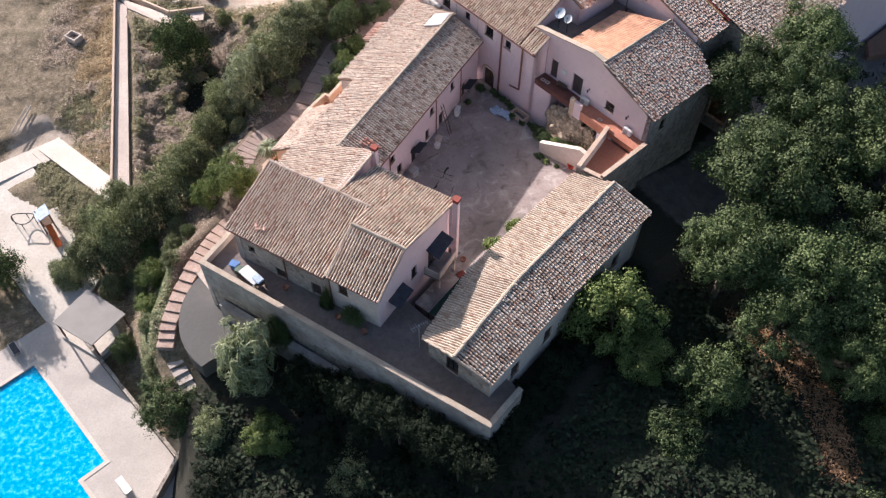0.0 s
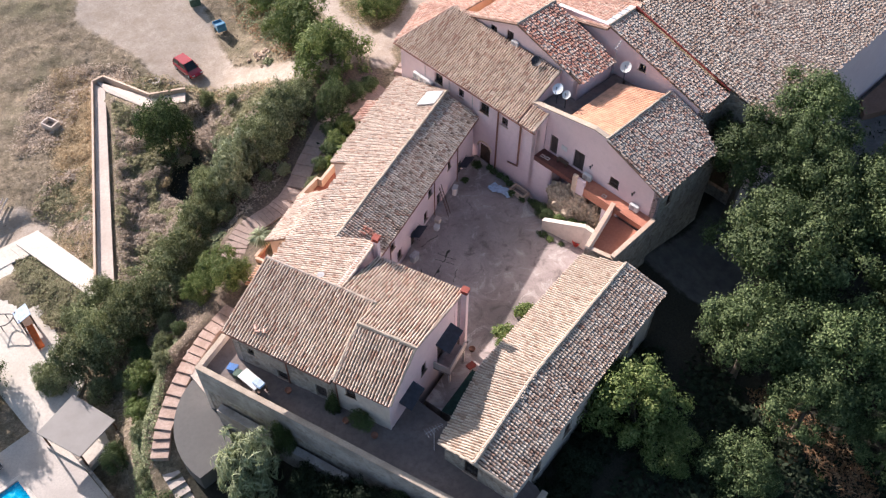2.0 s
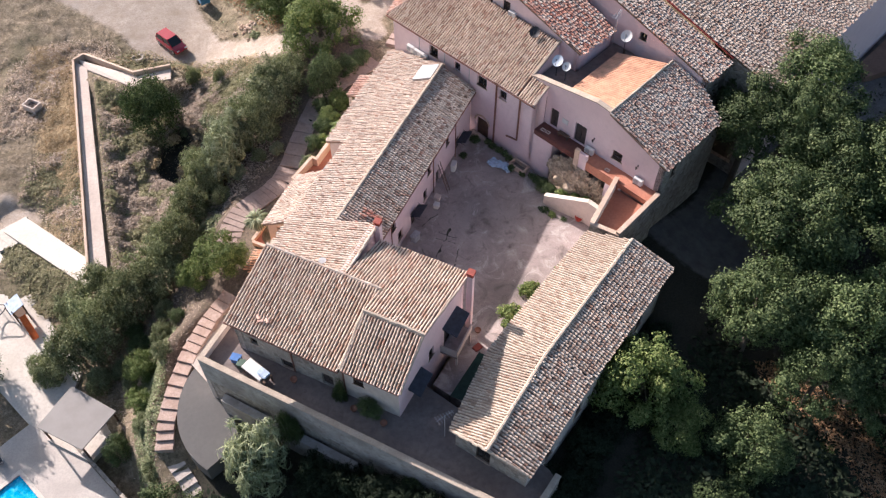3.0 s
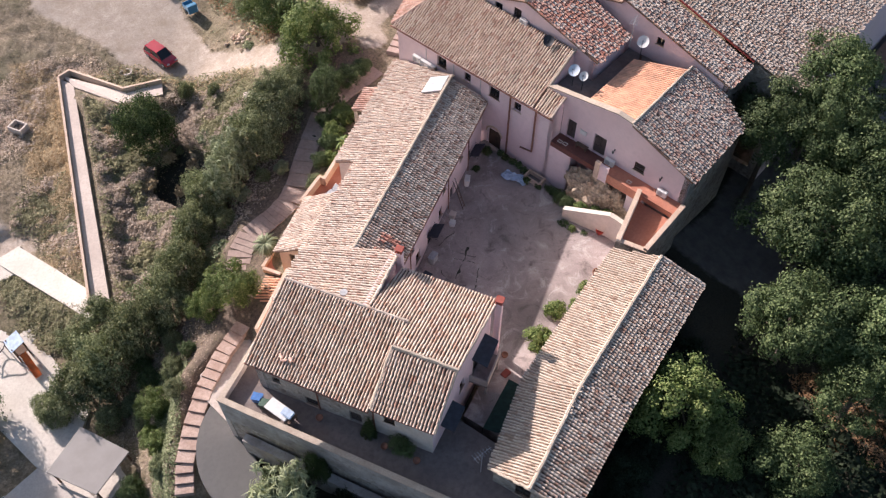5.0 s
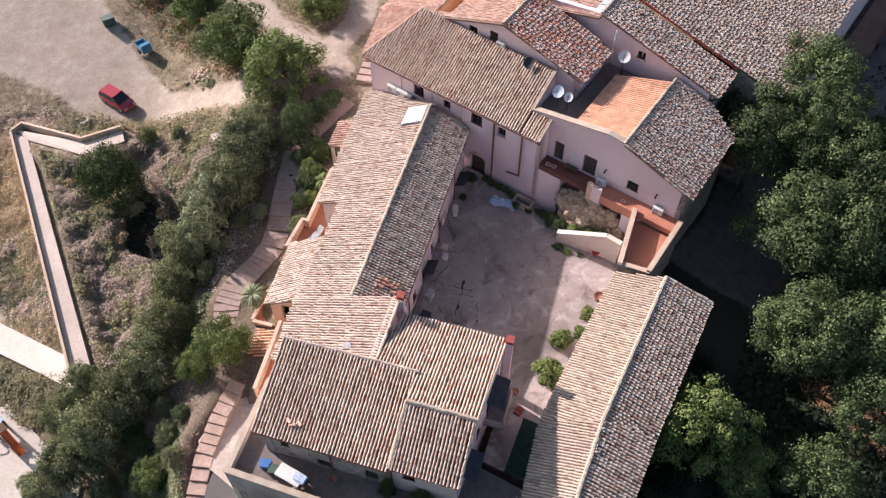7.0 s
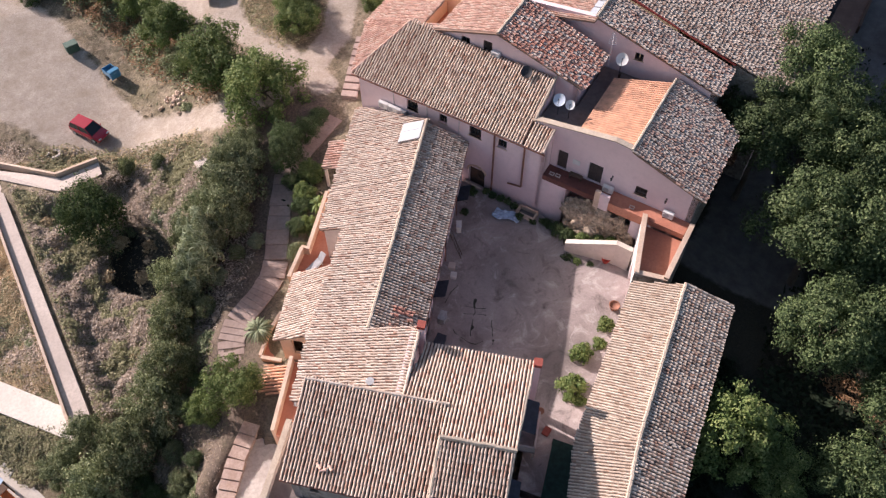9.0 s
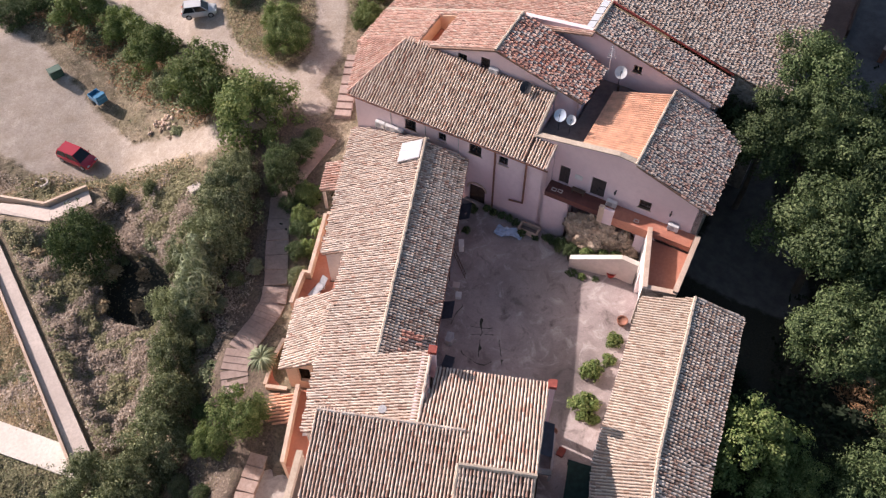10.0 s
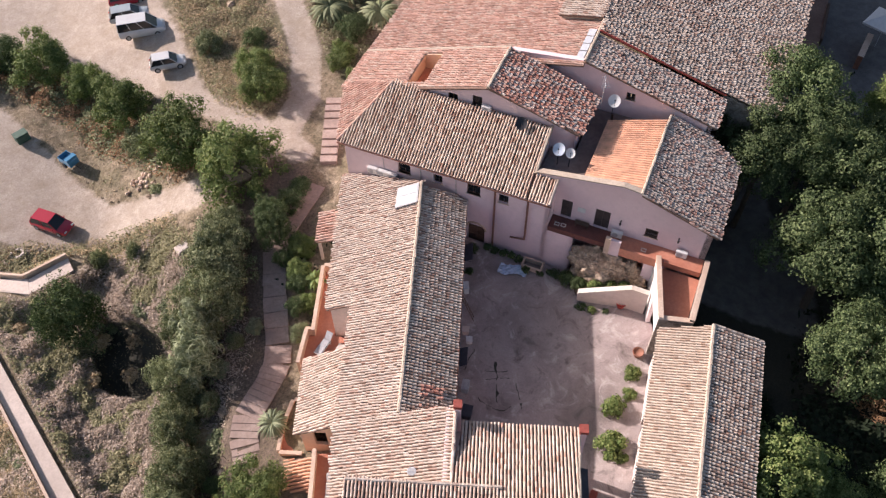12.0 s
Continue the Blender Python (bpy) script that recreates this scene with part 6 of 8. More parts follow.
KINDS = {}
for key, mat, seeds, n, size, lobes, flat, lr, core in (
        ("oak", L_OAK, (1, 2, 3, 5), 27000, 0.027, 46, 0.82, 0.25, 0.8),
        ("light", L_BRIGHT, (4, 5), 15000, 0.034, 34, 0.85, 0.27, 0.74),
        ("olive", L_OLIVE, (6, 7, 8), 12000, 0.036, 48, 0.75, 0.27, 0.74),
        ("silver", L_PALE, (9, 10), 7000, 0.055, 40, 0.85, 0.25, 0.72),
        ("dark", L_OAK, (11, 12), 13000, 0.032, 50, 0.9, 0.27, 0.74),
        ("loose", L_OAK, (14, 15, 16), 700, 0.16, 14, 0.8, 0.34, 0.66),
        ("oleander", L_BRIGHT, (17, 18, 19), 2600, 0.10, 16, 0.95, 0.36, 0.62),
        ("drybush", L_DRY, (21, 22), 1100, 0.11, 16, 0.6, 0.36, 0.62),
        ("greenbush", L_OLIVE, (23, 24), 1100, 0.11, 16, 0.6, 0.36, 0.62),
        ("deep", L_SHADE, (41, 42, 43), 9000, 0.040, 50, 0.9, 0.27, 0.74),
        ("rust", L_RUST, (13,), 3000, 0.07, 36, 0.7, 0.27, 0.7)):
    loose = n < 4000
    KINDS[key] = [(crown_mesh("crown", n, size, mat, s, lobes, flat, lr, core, tuft=0.11 if loose else 0.085, full=1.1 if loose else 0.72), trunk_mesh("trunk", s)) for s in seeds]
KINDS["reed"] = [(crown_mesh("crown", 3400, 0.21, L_REED, s, 15, 1.0, 0.42, 0.72, 0.1, 0.1), trunk_mesh("trunk", s)) for s in (31, 32)]


def plant(kind, x, y, zc, r, label, name="tree", category="tree", seed=0, squash=1.0, group=""):
    """A tree or bush: crown centre height zc, crown radius r."""
    rg = random.Random(int(x * 131 + y * 17) + seed)
    crown, trunk = rg.choice(KINDS[kind])
    if x < -8:
        top, foot = zc + 0.75 * r * squash, ground_z(x, y)
        if zc - 0.55 * r * squash > foot + 0.15:
            squash = (top - foot) / (1.3 * r)
            zc = foot + 0.55 * r * squash
    t = thing(name, label, category, group, at=pose(x, y, zc, 0, 0, rg.uniform(0, 360)) @ Matrix.Diagonal((r, r, r * squash, 1)))
    c = new("crown", crown)
    c.parent = t
    b = new("trunk", trunk)
    b.parent = t
    depth = (zc - level1(x, y) + 0.3) / (r * squash)
    b.scale = (1, 1, max(0.35, depth / 1.8))
    return t


for x, y, zc, r in ((31.5, 61.0, 8.8, 4.5), (25.2, 57.0, 8.4, 3.7), (29.0, 55.6, 9.0, 3.6), (25.3, 47.8, 7.2, 4.9), (21.8, 40.4, 5.7, 3.9), (31.0, 52.0, 8.0, 4.6), (28.5, 39.0, 5.5, 4.4),
                    (25.2, 35.6, 4.2, 3.3), (35.5, 46.5, 7.5, 4.6), (36.4, 54.0, 6.5, 3.6), (34.5, 40.5, 6.0, 4.2), (33.0, 34.0, 5.0, 3.8), (40.5, 50.0, 7.5, 4.4), (41.0, 42.0, 6.5, 4.6),
                    (38.5, 36.0, 5.0, 4.4), (30.2, 32.0, 3.0, 2.6)):
    plant("oak", x, y, zc, r, "broadleaf tree with a dense dark green clumped crown", group="wood east of the farm")
plant("light", 41.0, 58.2, 5.6, 2.8, "yellow-green broadleaf tree beside the yard")
plant("light", 12.7, 36.6, 3.6, 3.5, "yellow-green broadleaf tree beside the barn")
plant("light", 14.6, 33.6, 1.6, 2.3, "low yellow-green tree below the barn")
plant("dark", 19.4, 31.4, 1.6, 3.0, "dense round dark green tree on the slope")
plant("dark", 16.2, 27.6, 0.2, 2.6, "dense round dark green tree on the slope")
plant("olive", 10.2, 26.6, -2.6, 2.4, "blue-grey tree in the shade of the barn")
plant("light", -13.9, 29.2, -3.6, 2.1, "yellow-green broadleaf tree below the wall")
# Trees partly added to cover and shade the slope; some leaves carry painted shade
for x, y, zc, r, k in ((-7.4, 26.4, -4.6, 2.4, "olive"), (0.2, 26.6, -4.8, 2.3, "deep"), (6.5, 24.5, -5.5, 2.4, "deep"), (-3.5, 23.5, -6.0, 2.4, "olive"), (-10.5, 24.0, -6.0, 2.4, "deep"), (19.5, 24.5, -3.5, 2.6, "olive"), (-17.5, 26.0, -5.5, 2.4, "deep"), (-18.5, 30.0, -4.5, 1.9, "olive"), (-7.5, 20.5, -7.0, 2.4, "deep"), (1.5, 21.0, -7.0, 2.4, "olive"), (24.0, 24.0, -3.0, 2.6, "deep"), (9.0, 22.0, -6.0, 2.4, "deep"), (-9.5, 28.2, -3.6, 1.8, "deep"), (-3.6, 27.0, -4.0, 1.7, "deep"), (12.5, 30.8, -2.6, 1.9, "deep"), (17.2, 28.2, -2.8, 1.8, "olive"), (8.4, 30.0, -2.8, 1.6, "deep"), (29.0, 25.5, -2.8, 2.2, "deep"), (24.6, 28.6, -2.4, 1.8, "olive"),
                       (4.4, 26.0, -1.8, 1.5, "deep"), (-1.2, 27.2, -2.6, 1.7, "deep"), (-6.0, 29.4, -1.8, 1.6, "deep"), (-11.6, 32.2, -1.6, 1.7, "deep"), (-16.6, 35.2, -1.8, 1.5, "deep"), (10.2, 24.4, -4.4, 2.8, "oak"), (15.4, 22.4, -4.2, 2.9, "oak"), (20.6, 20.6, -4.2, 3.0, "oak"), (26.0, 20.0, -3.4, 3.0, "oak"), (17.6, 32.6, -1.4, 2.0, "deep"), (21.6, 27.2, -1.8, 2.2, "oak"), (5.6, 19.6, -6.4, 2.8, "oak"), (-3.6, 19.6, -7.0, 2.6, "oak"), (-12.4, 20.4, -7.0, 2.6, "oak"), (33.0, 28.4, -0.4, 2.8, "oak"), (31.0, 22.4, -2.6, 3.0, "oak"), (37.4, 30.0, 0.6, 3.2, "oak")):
    plant(k, x, y, zc, r, "dense tree on the shaded slope below the retaining wall", group="trees below the wall")
plant("reed", -15.5, 33.8, 0.0, 2.3, "tall pale feathery shrub against the terrace wall", "shrub", "shrub", squash=1.5)
for x, y, zc, r, k, lab in (
        (-22.6, 32.2, -5.4, 2.7, "dark", "round glossy evergreen beside the pool garden"), (-28.4, 38.9, -7.3, 1.35, "dark", "small evergreen beside the pavilion"),
        (-33.1, 48.1, -5.3, 2.5, "olive", "large grey-green hedge bush"), (-30.88, 49.58, -3.9, 2.7, "olive", "large grey-green hedge bush"), (-28.32, 51.72, -2.9, 2.6, "olive", "large grey-green hedge bush"),
        (-25.87, 54.06, -2.1, 2.5, "olive", "large grey-green hedge bush"), (-24.39, 56.58, -1.1, 2.2, "olive", "large grey-green hedge bush"),
        (-35.9, 47.0, -7.4, 1.7, "olive", "grey-green hedge bush at the paving edge"),
        (-30.9, 45.2, -6.6, 1.3, "olive", "small grey olive bush"), (-25.9, 41.3, -4.4, 1.2, "light", "small bright green fruit tree"), (-26.2, 44.4, -4.0, 1.5, "light", "open bright green fruit tree"),
        (-32.0, 54.2, -5.0, 2.0, "olive", "grey-green hedge bush at the end of the paving"), (-34.4, 52.8, -6.4, 1.6, "olive", "grey-green hedge bush at the end of the paving"),
        (-24.9, 47.3, -3.2, 1.1, "olive", "small silvery bush beside steps"), (-19.3, 51.6, 0.9, 2.3, "light", "bright green tree beside the row"), (-22.2, 51.6, -0.9, 1.5, "light", "bright green bush under the tree"),
        (-29.2, 74.4, -1.9, 2.9, "dark", "dense dark green tree in the field"), (-16.2, 70.6, 1.9, 2.9, "olive", "tall dense tree in the hedge by the path"), (-15.6, 72.9, 1.8, 2.4, "olive", "tall dense tree in the hedge by the path"), (-14.6, 75.2, 1.2, 1.7, "olive", "tall tree in the hedge by the path"),
        (-17.9, 68.0, 1.6, 2.6, "olive", "tall dense tree in the hedge by the path"), (-11.2, 71.9, 2.2, 1.7, "dark", "dense evergreen above the path"), (-10.9, 74.0, 1.8, 1.5, "dark", "dense evergreen above the path"),
        (-20.3, 63.6, 1.2, 2.0, "reed", "pale reed-like shrub on the bank"), (-19.4, 66.0, 1.4, 1.7, "reed", "pale reed-like shrub on the bank"), (-22.4, 63.4, -0.2, 2.2, "olive", "grey-green shrub on the bank"), (-23.6, 60.4, -1.2, 2.2, "olive", "grey-green shrub on the bank"), (-20.9, 67.4, 0.4, 1.7, "olive", "grey-green shrub on the bank"),
        (-9.4, 69.3, 1.2, 1.0, "light", "bright green shrub beside the row"), (-10.9, 66.5, 0.8, 1.1, "dark", "dark shrub beside the row"), (-10.7, 64.4, 0.9, 0.9, "light", "yellowish shrub beside the row"), (-15.5, 64.5, 0.3, 0.8, "silver", "small silvery sapling beside the path"), (-10.4, 68.0, 0.7, 1.0, "dark", "dark shrub beside the row"), (-11.3, 69.6, 0.8, 0.9, "dark", "dark shrub beside the row"),
        (-11.6, 81.0, 1.6, 4.1, "light", "broad green tree beside the lane"), (-15.6, 86.8, 0.9, 3.7, "light", "broad green tree beside the car park"), (-18.6, 90.6, -1.6, 2.0, "olive", "grey-green tree beside the car park"),
        (-19.4, 95.0, -0.4, 3.1, "light", "bright green tree between the car parks"), (-22.0, 100.6, -0.8, 2.4, "light", "bright green tree between the car parks"), (-25.6, 105.2, -0.6, 3.3, "light", "broad tree between the car parks"), (-29.4, 109.6, -1.8, 2.8, "dark", "broad tree between the car parks"), (-33.0, 108.0, -2.4, 2.4, "dark", "broad tree between the car parks"),
        (-6.6, 89.4, 1.5, 2.4, "light", "broad green shrub beside the lane"), (-6.0, 92.4, 1.6, 2.1, "light", "broad green shrub beside the lane"), (-9.4, 98.6, 1.0, 1.5, "olive", "grey-green shrub beside the car park"), (-4.9, 97.2, 1.0, 1.4, "dark", "dark shrub beside the lane"), (1.5, 89.4, 1.5, 1.3, "light", "green shrub between lane and house"), (2.0, 86.9, 1.4, 1.0, "light", "green shrub between lane and house"), (-8.6, 101.0, -0.6, 1.6, "olive", "shrub beside the upper car park"), (-4.6, 100.2, -0.4, 1.5, "dark", "shrub beside the lane"),
        (2.4, 90.6, 1.4, 1.4, "light", "green shrub by the rear range"), (4.6, 93.6, 1.6, 1.8, "dark", "dark shrub by the rear range"), (-9.0, 74.8, 1.0, 1.3, "dark", "dark evergreen bush beside the path"), (-7.4, 76.2, 1.0, 1.1, "dark", "dark evergreen bush beside the path"),
        (-9.6, 70.2, 1.0, 1.2, "light", "bright shrub beside the row"), (-10.6, 67.6, 0.9, 1.1, "light", "bright shrub beside the row"), (-11.8, 64.6, 0.6, 1.0, "dark", "low shrub beside the row"), (-12.4, 62.4, 0.5, 0.9, "olive", "low shrub beside the row"),
        (5.7, 45.9, 1.65, 0.95, "oleander", "bushy oleander in the courtyard"), (3.9, 43.5, 1.8, 1.15, "oleander", "leafy oleander at the barn wall"), (4.2, 42.4, 1.6, 0.5, "oleander", "leafy oleander at the barn wall"), (8.5, 47.7, 1.4, 0.75, "oleander", "small shrub at the barn wall"), (7.4, 46.4, 1.35, 0.6, "oleander", "small shrub at the barn wall"),
        (-42.4, 46.7, -5.9, 2.9, "dark", "round evergreen at the paving edge"), (-24.4, 36.0, -5.0, 1.2, "olive", "grey shrub beside the steps"),
        (-20.6, 60.6, -1.2, 1.0, "olive", "low grey shrub beside the path"), (-19.0, 62.6, -0.7, 0.8, "silver", "low pale shrub beside the path"), (-17.2, 64.4, -0.3, 0.8, "olive", "low grey shrub beside the path"), (-16.2, 67.4, 0.0, 0.9, "olive", "low grey shrub beside the path"),
        (-25.8, 80.4, -3.6, 0.9, "olive", "low shrub beside the gravel"), (-22.8, 79.2, -3.0, 0.8, "olive", "low shrub beside the gravel"),
        (28.0, 28.4, -2.0, 1.5, "rust", "dry rust-brown bush on the slope"), (30.0, 29.8, -1.6, 1.2, "rust", "dry rust-brown bush on the slope"), (25.5, 31.6, -0.9, 0.9, "light", "bright green weeds in a clearing"), (24.0, 33.4, -0.5, 0.8, "rust", "dry grass clump in a clearing")):
    plant(k, x, y, zc, r, lab, "shrub" if r < 2 else "tree", "shrub" if r < 2 else "tree")
for a, b, zc, r in ((8.7, -0.15, 4.4, 0.55), (9.0, -0.1, 5.2, 0.45), (11.2, -0.35, 4.3, 0.8), (11.8, -0.45, 4.2, 0.6)):
    q = HOUSE(a, b)
    plant("dark", q.x, q.y, zc, r, "dark climber against the house wall", "climber", "climber")
for a, b, zc, r, k in ((19.6, -0.9, 1.7, 0.8, "dark"), (20.6, -1.2, 2.1, 0.75, "dark"), (21.9, -1.2, 2.5, 0.6, "oleander"), (23.0, -0.8, 2.7, 0.6, "oleander"), (24.0, -0.7, 2.9, 0.5, "oleander"), (21.4, -2.75, 1.3, 0.5, "loose"), (22.2, -2.7, 1.25, 0.45, "oleander"), (23.2, -2.4, 1.2, 0.4, "dark"), (18.4, -0.5, 1.3, 0.5, "dark")):
    q = PINK(a, b)
    plant(k, q.x, q.y, zc, r, "shrub in the bed under the walkway", "shrub", "shrub")
def built(x, y):
    bad = soft_area(x, y, LOW_PARK) + soft_area(x, y, HIGH_PARK) > 0.4
    bad |= near_line(x, y, LANE) < 2.2
    bad |= near_line(x, y, SPUR) < 1.8
    bad |= inside(x, y, [(-20, 50), (-24.5, 46), (-24.6, 34), (4, 24), (18, 44), (30, 50), (36, 60), (12, 100), (-3, 84), (-8, 76), (-14, 62), (-20, 58)])
    bad |= near_line(x, y, [(-6, 76.3), (-9.4, 73.4), (-11.7, 71), (-14.3, 62.6), (-17.6, 58.6), (-19.3, 56.4)]) < 1.3
    bad |= near_line(x, y, [(-32.3, 55.6), (-38.9, 85.2), (-32.6, 80.3), (-28.4, 80.9)]) < 1.4
    bad |= near_line(x, y, [(-32.5, 55.5), (-42, 63.5), (-48, 58.5)]) < 1.6
    bad |= inside(x, y, [(-60, 60), (-43, 61), (-37, 52), (-33, 47), (-24, 36), (-20, 20), (-60, 0)])
    return bad


# bushes that hide the retaining wall's foot, shade put into their leaf colour
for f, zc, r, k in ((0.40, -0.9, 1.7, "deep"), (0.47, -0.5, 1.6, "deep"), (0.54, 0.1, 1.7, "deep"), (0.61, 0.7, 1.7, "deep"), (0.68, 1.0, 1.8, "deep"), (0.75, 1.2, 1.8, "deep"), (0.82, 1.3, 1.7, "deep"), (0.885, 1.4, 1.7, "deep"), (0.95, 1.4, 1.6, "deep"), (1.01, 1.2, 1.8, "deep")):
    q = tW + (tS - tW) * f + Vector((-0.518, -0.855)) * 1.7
    plant(k, q.x, q.y, zc, r, "bush at the foot of the retaining wall with shade-darkened leaves", "shrub", "shrub", group="bushes along the wall")
# Barn-side bushes, their leaves also darkened for the shade there
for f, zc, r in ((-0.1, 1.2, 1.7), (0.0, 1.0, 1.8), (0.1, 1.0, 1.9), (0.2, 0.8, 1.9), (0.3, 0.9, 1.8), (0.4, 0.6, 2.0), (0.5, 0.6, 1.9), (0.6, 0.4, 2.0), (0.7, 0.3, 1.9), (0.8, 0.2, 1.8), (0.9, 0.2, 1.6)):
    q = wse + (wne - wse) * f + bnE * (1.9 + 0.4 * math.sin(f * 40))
    plant("deep", q.x, q.y, zc, r, "bush against the east wall of the barn with shade-darkened leaves", "shrub", "shrub", group="bushes along the wall")
# low dry bushes over the bank
br = random.Random(33)
n_bush = 0
while n_bush < 22:
    x, y = br.uniform(-37, -19), br.uniform(57, 85)
    if built(np.array([x]), np.array([y]))[0] or noise.noise((x * 0.2, y * 0.2, 5)) < br.uniform(-0.4, 0.2):
        continue
    r = br.uniform(0.5, 1.25)
    k = br.choice(("drybush", "drybush", "greenbush"))
    plant(k, x, y, ground_z(x, y) + r * 0.12, r, "low straw-coloured dry bush on the bank" if k == "drybush" else "low olive-green bush on the bank", "shrub", "shrub", squash=0.5, group="low bushes of the bank")
    n_bush += 1
for x, y, r, k in ((-25.2, 50.2, 1.0, "olive"), (-27.4, 47.8, 1.1, "dark"), (-24.2, 44.6, 0.9, "olive"), (-26.8, 42.6, 1.0, "light"), (-29.2, 46.4, 1.0, "olive"), (-23.6, 48.6, 0.8, "dark"), (-28.2, 49.6, 0.9, "dark"), (-25.4, 39.0, 0.9, "olive"), (-24.0, 53.4, 1.1, "olive"), (-22.4, 54.8, 0.8, "dark"), (-26.2, 52.0, 0.9, "olive"), (-27.8, 44.4, 0.8, "olive")):
    plant(k, x, y, ground_z(x, y) + r * 0.5, r, "grey-green shrub in the hollow below the steps", "shrub", "shrub", group="shrubs of the hollow")
# long bushes hanging over the retaining wall
for x, y, zc, r in ((-13.4, 35.9, 2.2, 0.7), (-12.7, 35.5, 1.8, 0.6), (-4.6, 30.6, 1.2, 0.8)):
    plant("dark", x, y, zc, r, "bush hanging on the stone retaining wall", "shrub", "shrub")


def palm(x, y, z, r, label, fronds=26, trunk=0.6, wide=0.14, mat=None):
    t = thing("palm", label, "palm", at=pose(x, y, z))
    bm = bmesh.new()
    rod(bm, (0, 0, -0.3), (0, 0, trunk), 0.16 * r, 0.13 * r, 8)
    part("trunk", bm, M_BARK, t)
    rg = random.Random(int(x * 7 + y))
    verts, faces = [], []
    for i in range(fronds):
        a, lift = i * 2.4, rg.uniform(0.1, 1.0)
        ln = r * rg.uniform(0.8, 1.1)
        dx, dy = math.cos(a), math.sin(a)
        prev = None
        for j in range(7):
            u = j / 6
            c = Vector((dx * ln * u, dy * ln * u, trunk + ln * (lift * u - (0.5 + lift * 0.5) * u * u)))
            w = wide * r * math.sin(math.pi * min(1, u * 0.9 + 0.1))
            l, rr = c + Vector((-dy * w, dx * w, -w * 0.4)), c + Vector((dy * w, -dx * w, -w * 0.4))
            k = len(verts)
            verts += [l, c, rr]
            if prev is not None:
                faces += [(prev, prev + 1, k + 1, k), (prev + 1, prev + 2, k + 2, k + 1)]
            prev = k
    link_mesh("fronds", verts, faces, mat or (L_BRIGHT if r < 1.6 else L_OLIVE), t)
    return t


palm(-16.83, 56.04, 0.0, 1.3, "spiky yucca beside the curved steps", 90, 0.5, 0.055, L_REED)
palm(-9.7, 66.0, 0.8, 1.1, "small fan palm beside the row", 24, 0.6)
palm(3.4, 97.0, 0.2, 2.4, "date palm by the rear range", 34, 2.2)
palm(7.8, 94.0, 0.2, 2.4, "date palm by the rear range", 34, 2.2)
palm(6.4, 99.5, 0.0, 2.2, "date palm by the rear range", 34, 2.0)

# undergrowth: dry grass tufts and low weeds over the bank
rg = np.random.default_rng(21)


def scatter(name, label, mat, n, area, size, blades, keep_out, tall=1.0):
    verts, faces = [], []
    x0, y0, x1, y1 = area
    xs, ys = rg.uniform(x0, x1, n), rg.uniform(y0, y1, n)
    ok = ~keep_out(xs, ys)
    dens = np.array([noise.noise((x * 0.16, y * 0.16, size * 40)) for x, y in zip(xs, ys)])
    ok &= dens > rg.uniform(-0.45, 0.35, n)
    zs = np.array([ground_z(x, y) for x, y in zip(xs, ys)])
    for x, y, z in zip(xs[ok], ys[ok], zs[ok]):
        for _ in range(blades):
            a, s = rg.uniform(0, 6.283), size * rg.uniform(0.5, 1.5)
            o = Vector((x + rg.normal(0, size * 0.7), y + rg.normal(0, size * 0.7), z - 0.05))
            w = Vector((math.cos(a), math.sin(a), 0)) * s * 0.32
            tip = Vector((rg.normal(0, s * 0.5), rg.normal(0, s * 0.5), s * tall))
            k = len(verts)
            verts += [o - w, o + w, o + w * 0.6 + tip, o - w * 0.6 + tip * 0.8]
            faces.append((k, k + 1, k + 2, k + 3))
    ob = link_mesh(name, verts, faces, mat)
    return tagged(ob, label, "grass", kind="stuff")


